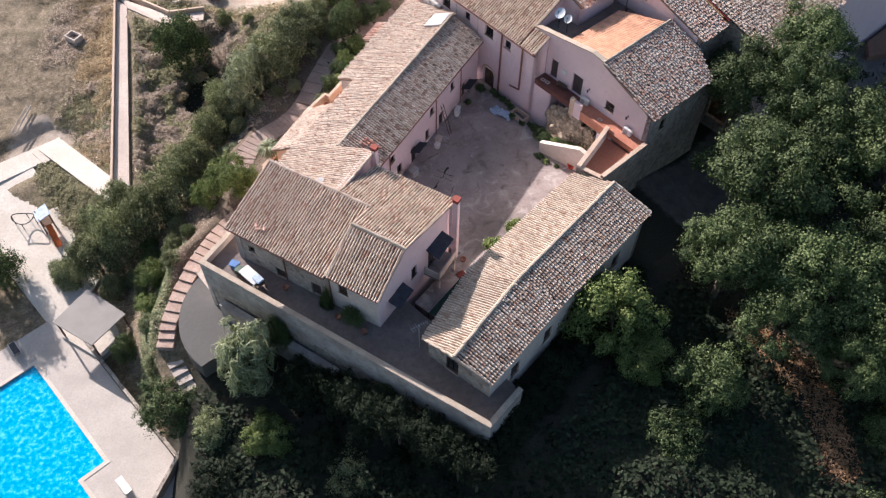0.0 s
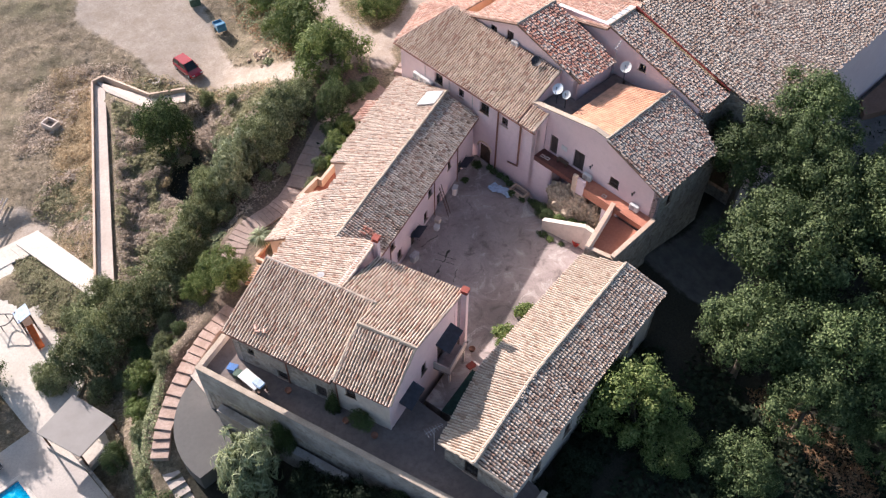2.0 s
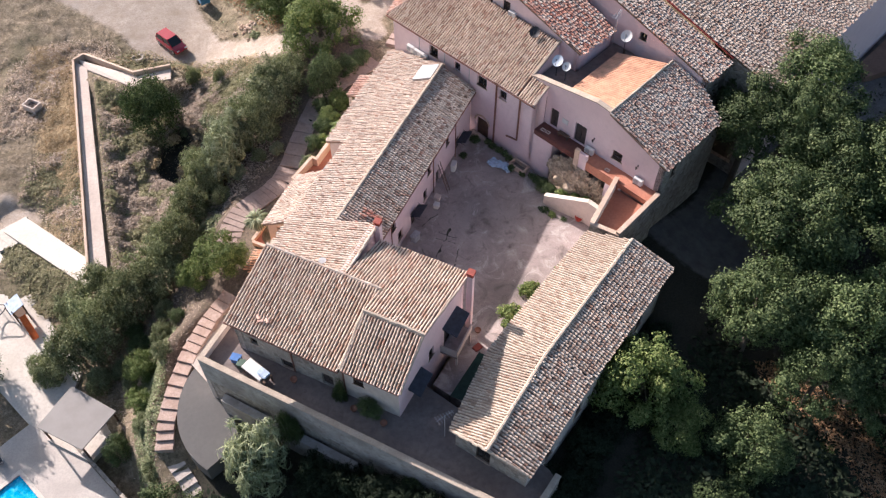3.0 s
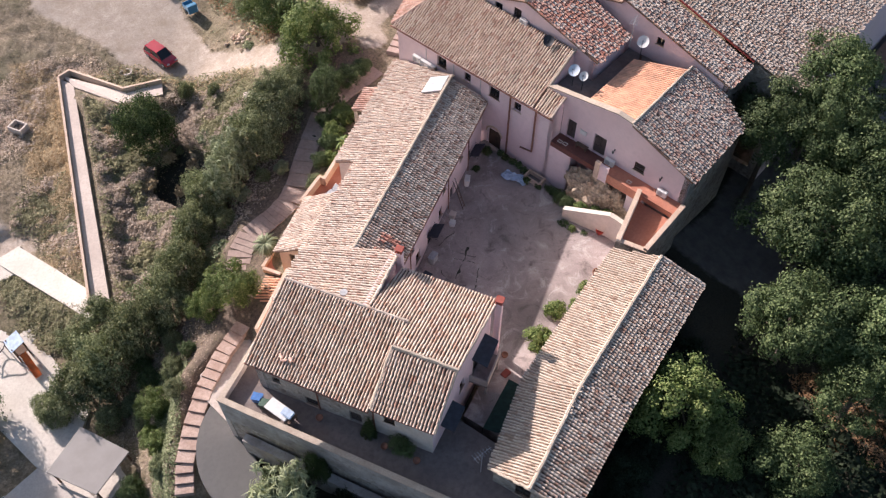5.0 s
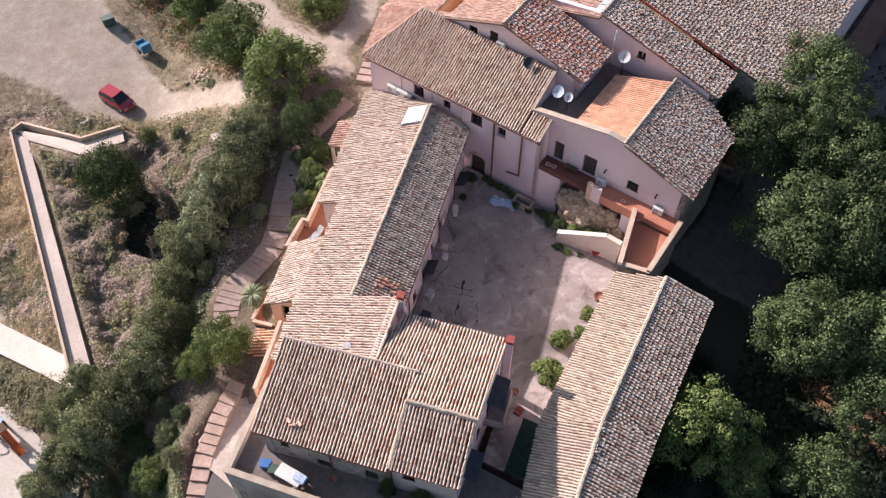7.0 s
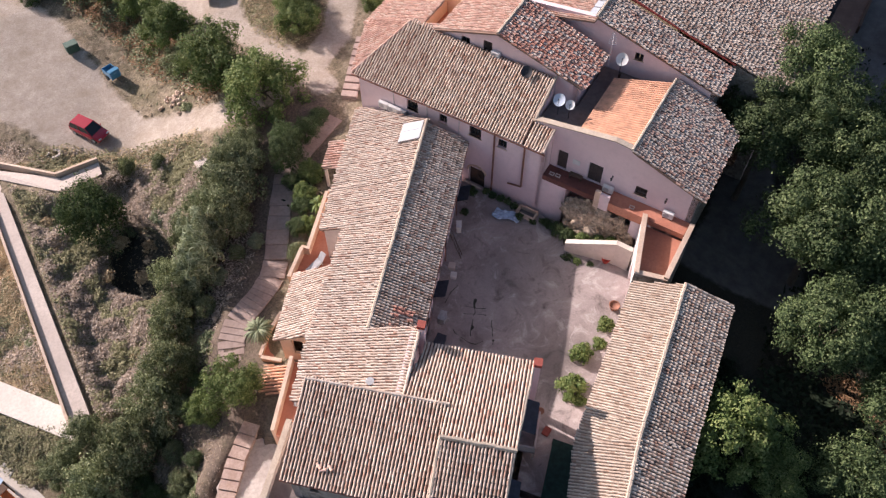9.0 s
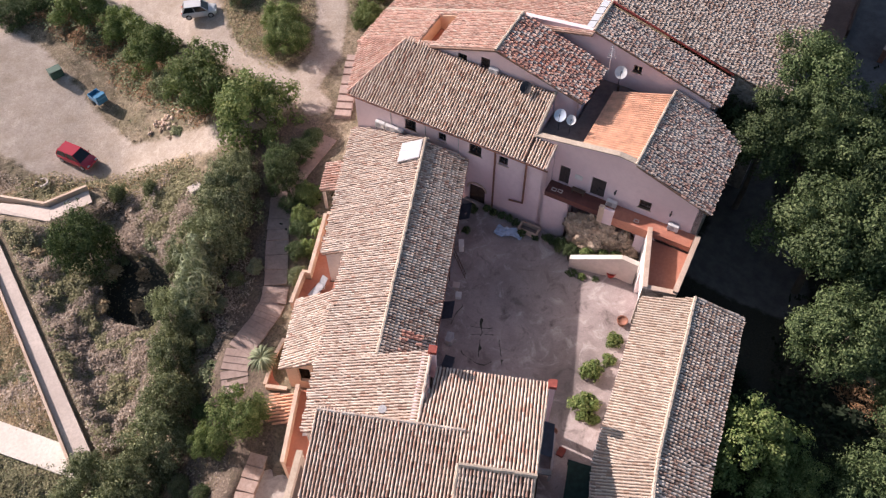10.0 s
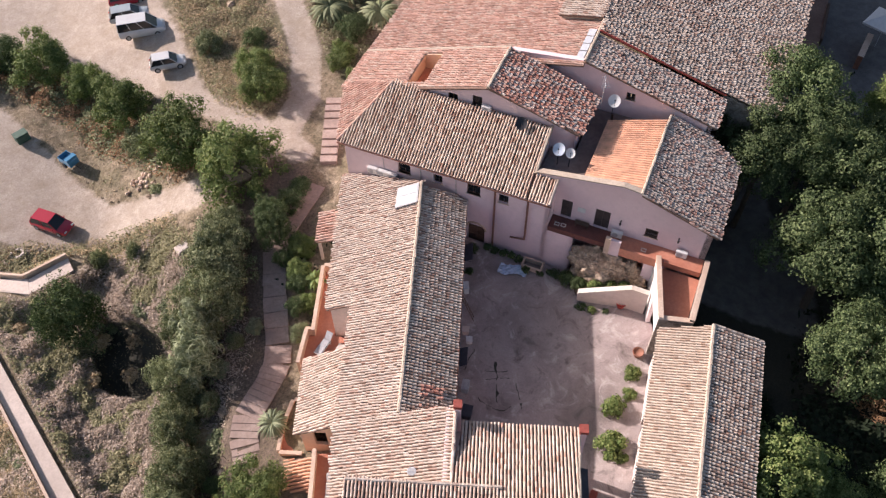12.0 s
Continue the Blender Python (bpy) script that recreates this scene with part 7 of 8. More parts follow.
def thicket(name, label, mat, n, poly, high, size, seed, lump=0.5, slim=0.3, side=0.0, clear=None):
    """Tangled scrub over a plan polygon: twigs and leaves on a skin of low mounds."""
    tg = np.random.default_rng(seed)
    P = np.array(poly)
    xs, ys = tg.uniform(P[:, 0].min(), P[:, 0].max(), n), tg.uniform(P[:, 1].min(), P[:, 1].max(), n)
    ok = soft_area(xs, ys, poly, 2.5) > tg.uniform(0.1, 0.9, n)
    if clear is not None:
        ok &= ~clear(xs, ys)
    xs, ys = xs[ok], ys[ok]
    m1 = np.array([noise.noise((x * lump, y * lump, seed)) for x, y in zip(xs, ys)])
    m2 = np.array([noise.noise((x * lump * 3.1, y * lump * 3.1, seed + 4)) for x, y in zip(xs, ys)])
    m3 = np.array([noise.noise((x * 0.21, y * 0.21, 2.0)) for x, y in zip(xs, ys)])
    ok = (m3 * side + 0.25 > tg.uniform(-0.1, 0.1, len(xs))) & (m2 > -0.75)
    xs, ys, m1, m2 = xs[ok], ys[ok], m1[ok], m2[ok]
    k = len(xs)
    hgt = high * np.clip(0.45 + 0.75 * m1 + 0.28 * m2, 0.04, 1.3)
    zs = np.array([ground_z(x, y) for x, y in zip(xs, ys)]) + hgt * tg.uniform(0.55, 1.0, k)
    pos = np.stack([xs, ys, zs], 1)
    up = tg.normal(0, 0.33, (k, 3)) + np.array((0, 0, 1.0))
    up /= np.linalg.norm(up, axis=1)[:, None]
    t1 = np.cross(up, tg.normal(size=(k, 3)))
    t1 /= np.linalg.norm(t1, axis=1)[:, None]
    t2 = np.cross(up, t1)
    s = size * tg.uniform(0.45, 1.5, k)[:, None]
    v = np.stack([pos - t1 * s, pos - t2 * s * slim, pos + t1 * s, pos + t2 * s * slim], 1).reshape(-1, 3)
    me = bpy.data.meshes.new(name)
    me.from_pydata(v.tolist(), [], np.arange(k * 4).reshape(k, 4).tolist())
    me.materials.append(mat)
    return tagged(new(name, me), label, "scrub", kind="stuff")


L_BRUSH = leaf_mat("brush_twig", (0.35, 0.27, 0.205), (0.53, 0.43, 0.345), (0.67, 0.57, 0.47), 0.9)
L_SCRUB = leaf_mat("scrub_leaf", (0.16, 0.155, 0.075), (0.29, 0.27, 0.145), (0.43, 0.39, 0.245), 0.8)
BARE = [(23.6, 38.8), (28.2, 32.6), (28.4, 26.0)]
BANK = [(-31.0, 56.5), (-37.2, 82.6), (-33.2, 79.2), (-28.5, 79.6), (-19.5, 79.2), (-17.6, 76.0), (-18.5, 71.5), (-20.5, 66.0), (-22.0, 61.0), (-21.4, 56.6), (-26.5, 56.0)]
PARK_BANK = [(-16.8, 84.2), (-19.4, 88.4), (-22.8, 93.2), (-25.2, 98.8), (-29.5, 105.4), (-32.0, 108.5), (-26.0, 106.8), (-20.8, 98.6), (-17.2, 91.2), (-12.6, 86.4), (-11.6, 83.2)]
LANE_STRIP = [(-7.8, 86.6), (-11.0, 92.0), (-11.2, 100.0), (-10.0, 112.0), (-1.2, 112.0), (-2.6, 103.0), (-3.4, 94.0), (-4.8, 88.4)]
LANE_EAST = [(0.8, 87.6), (1.4, 92.0), (2.8, 103.0), (4.6, 114.0), (9.0, 112.0), (8.2, 98.0), (3.6, 89.0)]
STRIP = [(-41.6, 61.2), (-33.4, 54.4), (-36.6, 52.6), (-42.6, 59.8)]
on_ramp = lambda x, y: (soft_area(x, y, SHADE_HOLLOW, 0.8) > 0.5) | (near_line(x, y, [(-32.3, 55.6), (-38.9, 85.2), (-32.6, 80.3), (-28.4, 80.9)]) < 1.15)
thicket("brush", "tangled grey-brown dead brush covering the bank", L_BRUSH, 110000, BANK, 1.2, 0.12, 51, 0.42, 0.4, 1.0, clear=on_ramp)
thicket("scrub", "low olive-green scrub covering the bank", L_SCRUB, 100000, BANK, 0.95, 0.12, 52, 0.5, 0.5, -1.0, clear=on_ramp)
thicket("brush", "dry brown brush below the car park trees", L_RUST, 60000, PARK_BANK, 1.0, 0.13, 53, 0.5, 0.4, 0.6)
thicket("scrub", "green weeds below the car park trees", L_OLIVE, 40000, PARK_BANK, 1.1, 0.13, 54, 0.5, 0.45, -0.8)
thicket("dry_weeds", "tall straw-coloured weeds beside the lane", L_DRY, 26000, LANE_STRIP, 0.6, 0.13, 55, 0.5, 0.25, 0.5)
thicket("scrub", "green weeds beside the lane", L_SCRUB, 18000, LANE_STRIP, 0.7, 0.12, 56, 0.5, 0.45, -1.0)
thicket("scrub", "dense green undergrowth between the lane and rear range", L_SCRUB, 22000, LANE_EAST, 0.9, 0.13, 57, 0.45, 0.5, 0.0)
thicket("dry_weeds", "tall straw-coloured grass beside the ramp", L_DRY, 42000, DRY, 0.55, 0.13, 58, 0.6, 0.25, 0.0, clear=on_ramp)
thicket("brush", "grey-brown brush over the field edge", L_BRUSH, 26000, [(-47, 84), (-41.5, 88.5), (-36.5, 87.5), (-33.5, 83), (-39.6, 86.4), (-40.6, 84), (-42, 76), (-46, 74)], 0.6, 0.12, 59, 0.5, 0.3, 0.0, clear=on_ramp)
# Undergrowth whose leaf colour holds the shade of the slope
thicket("undergrowth", "undergrowth on the slope, shade put into its leaf colour", L_SHADE, 60000, [(-20, 33), (-14, 29.5), (3, 23.5), (8, 27), (19, 41), (26, 36), (36, 27), (34, 8), (-14, 8)], 1.3, 0.22, 60, 0.4, 0.5, 0.0, clear=lambda x, y: near_line(x, y, BARE) < 1.5)
# Bright dry weeds whose colour stands in for sunlit dry soil
thicket("dry_weeds", "rust-brown dry weeds for the sunlit soil of the clearings", L_RUST, 12000, [(22.6, 39.0), (24.6, 39.4), (28.4, 34.6), (30.2, 31.6), (29.6, 24.6), (27.2, 25.0), (27.4, 30.4), (25.2, 34.6)], 0.5, 0.14, 68, 0.8, 0.3, 0.0)
thicket("brush", "thin dead brush in the hollow beside the garden steps", L_BRUSH, 6000, [(-21.0, 49.6), (-24, 51.5), (-30, 49), (-31.5, 44.5), (-27.5, 39), (-24.4, 34.5), (-24.2, 38), (-23.9, 42), (-22.6, 45.2)], 0.3, 0.1, 61, 0.5, 0.3, 0.0)
thicket("scrub", "low olive scrub on the ridge beside the garden steps", L_OLIVE, 12000, [(-23.6, 48), (-25.6, 48), (-26.6, 42), (-26.2, 36), (-24.8, 35), (-24.2, 40)], 0.45, 0.11, 69, 0.6, 0.4, 0.0)
thicket("brush", "thin grey brush beside the curved steps", L_BRUSH, 9000, [(-15.6, 68), (-16.2, 64.6), (-17.8, 61.6), (-20.2, 59.4), (-21.6, 56.4), (-22.4, 58.5), (-20.6, 61.6), (-18.6, 64), (-17.2, 68)], 0.7, 0.1, 64, 1.0, 0.3, 0.0)
thicket("scrub", "rough green grass between the paving arms", L_SCRUB, 18000, STRIP, 0.45, 0.12, 65, 0.7, 0.35, 0.0)
FIELD_S = [(-33.8, 58.4), (-35.2, 64.5), (-36.6, 71), (-40.5, 72), (-42.5, 66.8), (-40.2, 66.0)]
thicket("brush", "grey-brown brush between ramp and paving", L_BRUSH, 24000, FIELD_S, 0.5, 0.12, 66, 0.6, 0.35, 1.0, clear=on_ramp)
thicket("scrub", "olive scrub between ramp and paving", L_SCRUB, 20000, FIELD_S, 0.5, 0.12, 67, 0.6, 0.4, -1.0, clear=on_ramp)
PARK_EDGE = [(-36.5, 84.2), (-33, 86.4), (-29.5, 84.4), (-24.5, 82.6), (-18.6, 80.2), (-18.4, 78.6), (-22, 78.6), (-27.5, 81.8), (-31.8, 81.9)]
thicket("dry_weeds", "dry weeds along the edge of the lower car park", L_DRY, 16000, PARK_EDGE, 0.5, 0.13, 62, 0.6, 0.25, 0.7, clear=on_ramp)
thicket("scrub", "green weeds along the edge of the lower car park", L_SCRUB, 14000, PARK_EDGE, 0.6, 0.13, 63, 0.6, 0.4, -0.7, clear=on_ramp)
scatter("dry_grass", "tufts of straw-coloured dry grass on the bank", L_DRY, 26000, (-58, 44, -6, 108), 0.16, 4, built, 0.3)
scatter("weeds", "low green weeds on the bank", L_OLIVE, 5000, (-38, 42, -6, 108), 0.16, 5, built, 0.28)
scatter("brushwood", "tangled grey-brown brushwood on the bank", leaf_mat("brushwood_stem", (0.17, 0.135, 0.095), (0.26, 0.21, 0.155), (0.36, 0.30, 0.23), 0.9), 12000, (-50, 46, -14, 108), 0.18, 6, built, 0.35)
scatter("strip_grass", "rough green-brown grass between the paving arms", L_OLIVE, 1500, (-44, 51, -32, 63), 0.18, 6, lambda x, y: ~inside(x, y, STRIP), 0.8)
# Ground cover in the leaf colour darkened for shade
scatter("shade_weeds", "ground cover under the trees with shade-darkened leaves", L_SHADE, 9000, (-12, 14, 48, 70), 0.35, 4, lambda x, y: inside(x, y, [(-20, 48), (-20.5, 40), (3, 25), (7, 28.5), (19, 43), (32, 53), (36, 64), (10, 80)]) | (x < -26), 0.7)

t = thing("concrete_block", "pale broken concrete block on the bank", "block", at=pose(-18.6, 76.08, level1(-18.6, 76.08) - 0.1, 0, 0, 20))
bm = bmesh.new()
box(bm, pose(0, 0, 0), 1.3, 0.9, 0.7, 0.05)
part("block", bm, M_PALE, t)

# heap of pale rubble beside the car park and planks in the field
heap = thing("rubble_heap", "heap of pale pinkish rubble among weeds", "rubble")
hr = random.Random(12)
for i in range(46):
    bm = bmesh.new()
    bmesh.ops.create_icosphere(bm, subdivisions=1, radius=hr.uniform(0.1, 0.26))
    q = (-19.75 + hr.gauss(0, 1.1), 86.75 + hr.gauss(0, 0.55))
    for v in bm.verts:
        v.co *= hr.uniform(0.75, 1.25)
    bmesh.ops.transform(bm, matrix=pose(q[0], q[1], level1(*q) + 0.25, hr.uniform(0, 90), 0, hr.uniform(0, 360)), verts=bm.verts[:])
    part("stone", bm, M_COPING, heap)
for dx in (0.0, 0.45):
    t = thing("plank", "pale plank lying in the dry grass", "plank", "planks in the field")
    a, b = (-46.15 + dx, 64.24), (-45.62 + dx, 68.18)
    bm = bmesh.new()
    rod(bm, (*a, level1(*a) + 0.35), (*b, level1(*b) + 0.35), 0.09, seg=4)
    part("board", bm, M_PALE, t)


# ---- fittings on the roofs and walls ----
def row_w(s, d):
    """The height of the row's west slope."""
    return 7.48 + 0.3 * max(0.0, min(1.0, (s - 9.55) / 9.5)) + 0.432 * d


collector = thing("solar_collector", "pale glazed solar collector lying on the tiles", "solar panel")
verts = [R(s, d, row_w(s, d) + lift) for lift in (0.12, 0.24) for s, d in ((16.75, -1.95), (18.7, -1.9), (18.75, -0.2), (16.85, -0.2))]
fcs = [(3, 2, 1, 0), (4, 5, 6, 7), (0, 1, 5, 4), (1, 2, 6, 5), (2, 3, 7, 6), (3, 0, 4, 7)]
link_mesh("casing", verts, fcs, M_GREYPAINT, collector)
for s0, s1 in ((16.85, 17.7), (17.8, 18.62)):
    verts = [R(s, d, row_w(s, d) + lift) for lift in (0.20, 0.256) for s, d in ((s0, -1.86), (s1, -1.83), (s1, -0.28), (s0 + 0.02, -0.28))]
    link_mesh("glazing", verts, fcs, M_SOLAR, collector)


def ac_unit(m, label, w=0.85, h=0.6, d=0.32):
    t = thing("air_conditioner", label, "air conditioner", "outdoor units", at=m)
    bm = bmesh.new()
    box(bm, pose(0, 0, 0.06), w, d, h, 0.025)
    part("casing", bm, M_ACWHITE, t)
    bm = bmesh.new()
    rod(bm, (-w * 0.15, -d / 2 - 0.012, 0.06 + h / 2), (-w * 0.15, -d / 2 + 0.02, 0.06 + h / 2), h * 0.4, seg=20)
    part("fan_grille", bm, M_GREYPAINT, t)
    for x in (-w * 0.35, w * 0.35):
        bm = bmesh.new()
        box(bm, pose(x, 0.0, 0), 0.06, d + 0.1, 0.06)
        part("bracket", bm, M_IRON, t)
    return t


for a in (2.45, 3.35, 4.2):
    ac_unit(PINK.stand(a, 0.02, 6.25), "white air conditioner unit bracketed to the pink wall")
ac_unit(PINK.stand(10.25, 4.76, 11.6), "white air conditioner unit on the upper gable wall", 0.75, 0.55)
ac_unit(PINK.stand(22.35, 1.2, 6.12), "air conditioner unit standing on the walkway")
ac_unit(PINK.stand(27.3, 1.2, 6.12), "air conditioner unit at the end of the walkway")


def dish(x, y, z, zb, r, face, label, mat):
    t = thing("satellite_dish", label, "satellite dish", "satellite dishes")
    bm = bmesh.new()
    rod(bm, (x, y, zb), (x, y, z), 0.03)
    part("mast", bm, M_IRON, t)
    m = pose(x, y, z, 38, 0, face)
    verts, faces = [(m @ Vector((0, 0, 0)))], []
    for ring_i in range(1, 5):
        k = ring_i / 4
        for j in range(20):
            an = j / 20 * 2 * math.pi
            verts.append(m @ Vector((math.cos(an) * r * k, math.sin(an) * r * 1.08 * k, 0.22 * r * k * k)))
    for j in range(20):
        faces.append((0, 1 + j, 1 + (j + 1) % 20))
        for ring_i in range(3):
            q = 1 + ring_i * 20
            faces.append((q + j, q + 20 + j, q + 20 + (j + 1) % 20, q + (j + 1) % 20))
    link_mesh("reflector", verts, faces, mat, t, "", True)
    bm = bmesh.new()
    rod(bm, m @ Vector((0, -r, 0.2 * r)), m @ Vector((0, -r * 0.1, r * 0.95)), 0.015)
    box(bm, m @ Matrix.Translation((0, -r * 0.1, r * 0.95)), 0.08, 0.08, 0.12)
    part("feed_arm", bm, M_IRON, t)


M_DISHBLUE = plain("pale_dish_enamel", (0.50, 0.56, 0.64), 0.4, 0, 0.05)
dish(9.45, 62.1, 11.35, 9.7, 0.46, -38, "pale blue satellite dish on a mast", M_DISHBLUE)
dish(10.1, 61.5, 11.2, 9.7, 0.36, -32, "smaller white satellite dish on a mast", M_ACWHITE)
dish(15.6, 64.35, 11.75, 9.9, 0.48, -30, "white satellite dish beside the upper wall", M_ACWHITE)
dish(7.9, 65.15, 11.95, 10.6, 0.45, -30, "dark grey satellite dish on the gable wall", M_IRON)


def aerial(x, y, z0, z1, turn, label):
    t = thing("aerial", label, "aerial")
    bm = bmesh.new()
    rod(bm, (x, y, z0), (x, y, z1), 0.025)
    part("mast", bm, M_GREYPAINT, t)
    bm = bmesh.new()
    m = pose(x, y, z1 - 0.1, 0, 0, turn)
    rod(bm, m @ Vector((-0.7, 0, 0)), m @ Vector((0.7, 0, 0)), 0.015)
    for i in range(7):
        u = -0.6 + i * 0.2
        rod(bm, m @ Vector((u, -0.35 + i * 0.03, 0)), m @ Vector((u, 0.35 - i * 0.03, 0)), 0.012)
    part("antenna", bm, M_GREYPAINT, t)


aerial(-2.1, 33.1, 3.45, 6.6, 30, "television aerial on a mast beside the barn")
aerial(14.6, 64.6, 11.0, 14.0, 60, "thin television aerial above the upper roof")
strip_p = thing("solar_strip", "row of grey solar panels along the roof edge", "solar panel")
for i in range(4):
    b0 = 10.6 + i * 0.95
    verts = [K(a, b, 13.9 - 0.238 * (16.1 - a) + lift) for lift in (0.14, 0.2) for a, b in ((15.3, b0), (15.9, b0), (15.9, b0 + 0.85), (15.3, b0 + 0.85))]
    link_mesh("panel", verts, fcs, M_SOLAR, strip_p)
hatch = thing("roof_hatch", "small raised tiled roof above the rear range", "roof")
bm = bmesh.new()
prism(bm, [PINK(12.6, 15.6), PINK(15.9, 15.6), PINK(15.9, 21.0), PINK(12.6, 21.0)], 12.6, [13.6, 14.3, 14.3, 13.6])
part("wall", bm, M_MORTAR, hatch)
roof([K(12.4, 15.4, 13.65), K(16.05, 15.4, 14.45), K(16.05, 21.2, 14.45), K(12.4, 21.2, 13.65)], hatch, M_BUFF, 0.28, 0.4)

# lamps and plaque on the gable wall
for s in (5.2, 9.6):
    m = wall_pose(g0, g1, s, 7.55, -0.08)
    t = thing("wall_lamp", "black iron lantern on the gable wall", "lamp", "wall lanterns")
    bm = bmesh.new()
    box(bm, m @ Matrix.Translation((0, 0.06, 0)), 0.1, 0.04, 0.2)
    rod(bm, m @ Vector((0, 0.05, 0.1)), m @ Vector((0, -0.18, 0.16)), 0.015)
    part("bracket", bm, M_IRON, t)
    bm = bmesh.new()
    rod(bm, m @ Vector((0, -0.18, -0.1)), m @ Vector((0, -0.18, 0.14)), 0.06, 0.09, 6)
    part("lantern", bm, M_IRON, t)
t = thing("plaque", "pale stone plaque on the gable wall", "plaque")
bm = bmesh.new()
box(bm, wall_pose(g0, g1, 2.15, 7.3, -0.02), 0.62, 0.05, 0.5, 0.015)
part("slab", bm, M_ACWHITE, t)
t = thing("bench", "dark low bench on the walkway", "bench")
bm = bmesh.new()
box(bm, PINK.stand(19.6, 1.2, 6.45), 1.1, 0.4, 0.06, 0.01)
part("seat", bm, M_WOOD, t)
for u in (-0.45, 0.45):
    bm = bmesh.new()
    box(bm, PINK.stand(19.6 + u, 1.2, 6.12), 0.06, 0.36, 0.33)
    part("leg", bm, M_WOOD, t)
# mats and vents on the walkway floor
for a, b in ((17.8, 0.7), (18.3, 0.75), (24.6, 0.75)):
    t = thing("floor_grating", "small pale framed grating on the walkway", "grating", "walkway gratings")
    bm = bmesh.new()
    for dx, dy, sx, sy in ((0, -0.13, 0.4, 0.06), (0, 0.13, 0.4, 0.06), (-0.17, 0, 0.06, 0.2), (0.17, 0, 0.06, 0.2)):
        box(bm, PINK.stand(a, b, 6.121) @ Matrix.Translation((dx, dy, 0)), sx, sy, 0.05)
    part("frame", bm, M_PALE, t)

# rock outcrop and beds under the walkway
def boulder(x, y, z, sx, sy, sz, turn, seed, name="boulder", label="rough limestone outcrop under the walkway", mat=M_ROCK):
    bm = bmesh.new()
    bmesh.ops.create_icosphere(bm, subdivisions=5 if sx > 1 else 4, radius=1.0)
    for v in bm.verts:
        q = v.co * 1.7 + Vector((seed * 3.1, seed, 0))
        k = 1 + (0.24 if sx > 1 else 0.5) * noise.noise(q) + 0.2 * noise.noise(q * 2.6) + 0.16 * abs(noise.noise(q * 6)) + 0.1 * noise.noise(q * 13) + (0.07 * abs(noise.noise(q * 24)) if sx > 1 else 0)
        v.co = Vector((v.co.x * sx, v.co.y * sy, v.co.z * sz)) * k
    bmesh.ops.transform(bm, matrix=pose(x, y, z, 0, 0, turn), verts=bm.verts[:])
    t = thing(name, label, "rock")
    return part("stone", bm, mat, t)


q = PINK(21.7, 0.15)
boulder(q.x, q.y, 2.9, 2.3, 0.95, 2.2, -48, 1)
q = PINK(23.6, 0.5)
boulder(q.x, q.y, 2.4, 1.6, 1.0, 2.2, -48, 2)
for i, (x, y, r) in enumerate(((-20.9, 57.4, 0.5), (-19.9, 59.6, 0.6), (-18.6, 60.6, 0.5), (-17.2, 61.8, 0.45), (-21.4, 55.2, 0.45), (-19.0, 85.6, 0.5), (-18.4, 86.8, 0.6), (-17.6, 84.9, 0.45), (-19.9, 84.6, 0.4), (-22.6, 97.9, 0.5), (-5.4, 104.0, 0.6), (-6.4, 106.0, 0.5), (-24.8, 82.2, 0.35), (-16.4, 78.0, 0.4))):
    boulder(x, y, level1(x, y) + r * 0.15, r * 0.75, r * 0.6, r * 0.42, i * 40, i + 5, "boulder", "pale loose boulder lying beside the way")

# ---- courtyard clutter ----
CZ = 1.32
def court_z(v):
    hit, loc, _, _ = court.children[0].ray_cast(Vector((v.x, v.y, 9)), Vector((0, 0, -1)))
    return loc.z + 0.005 if hit else 1.3


def clutter(name, label, cat, m, boxes, group=""):
    """Things made of a few bevelled boards: (part, x, y, z, sx, sy, sz, material)."""
    t = thing(name, label, cat, group, at=m)
    for pn, x, y, z, sx, sy, sz, mt in boxes:
        bm = bmesh.new()
        box(bm, pose(x, y, z), sx, sy, sz, min(sx, sy, sz) * 0.12)
        part(pn, bm, mt, t)
    return t


sheet = thing("plastic_sheet", "crumpled pale blue plastic sheet on the ground", "sheet")
vs, fs = [], []
for i in range(13):
    for j in range(7):
        u, v = i / 12 - 0.5, j / 6 - 0.5
        q = PINK(15.3 + u * 2.3, -1.55 + v * 1.0 + 0.25 * math.sin(u * 5))
        vs.append((q.x, q.y, court_z(q) + 0.2 + 0.26 * noise.noise((u * 9, v * 6, 1))))
for i in range(12):
    for j in range(6):
        k = i * 7 + j
        fs.append((k, k + 1, k + 8, k + 7))
link_mesh("sheet", vs, fs, M_LIGHTBLUE, sheet)
clutter("stone_trough", "old stone trough beside the house wall", "trough", PINK.stand(16.6, -0.55, CZ - 0.02), [("side", 0, -0.4, 0, 1.7, 0.14, 0.6, M_COPING), ("side", 0, 0.4, 0, 1.7, 0.14, 0.6, M_COPING), ("end", -0.78, 0, 0, 0.14, 0.66, 0.6, M_COPING), ("end", 0.78, 0, 0, 0.14, 0.66, 0.6, M_COPING), ("bottom", 0, 0, 0, 1.42, 0.66, 0.15, M_TERRACE)])
for a, b in ((12.6, -0.3), (13.3, -0.4), (14.0, -0.35), (14.7, -0.3), (15.4, -0.4), (18.0, -0.7), (18.7, -0.9), (16.3, -1.2), (17.4, -1.1)):
    q = PINK(a, b)
    plant("loose", q.x, q.y, court_z(q) + 0.2, 0.36 + 0.1 * math.sin(a * 9), "small weedy shrub at the wall foot", "shrub", "shrub")
ROWS_OF = [(17.2, 4.1, "dark", 0.55), (15.0, 3.9, "dark", 0.4)]
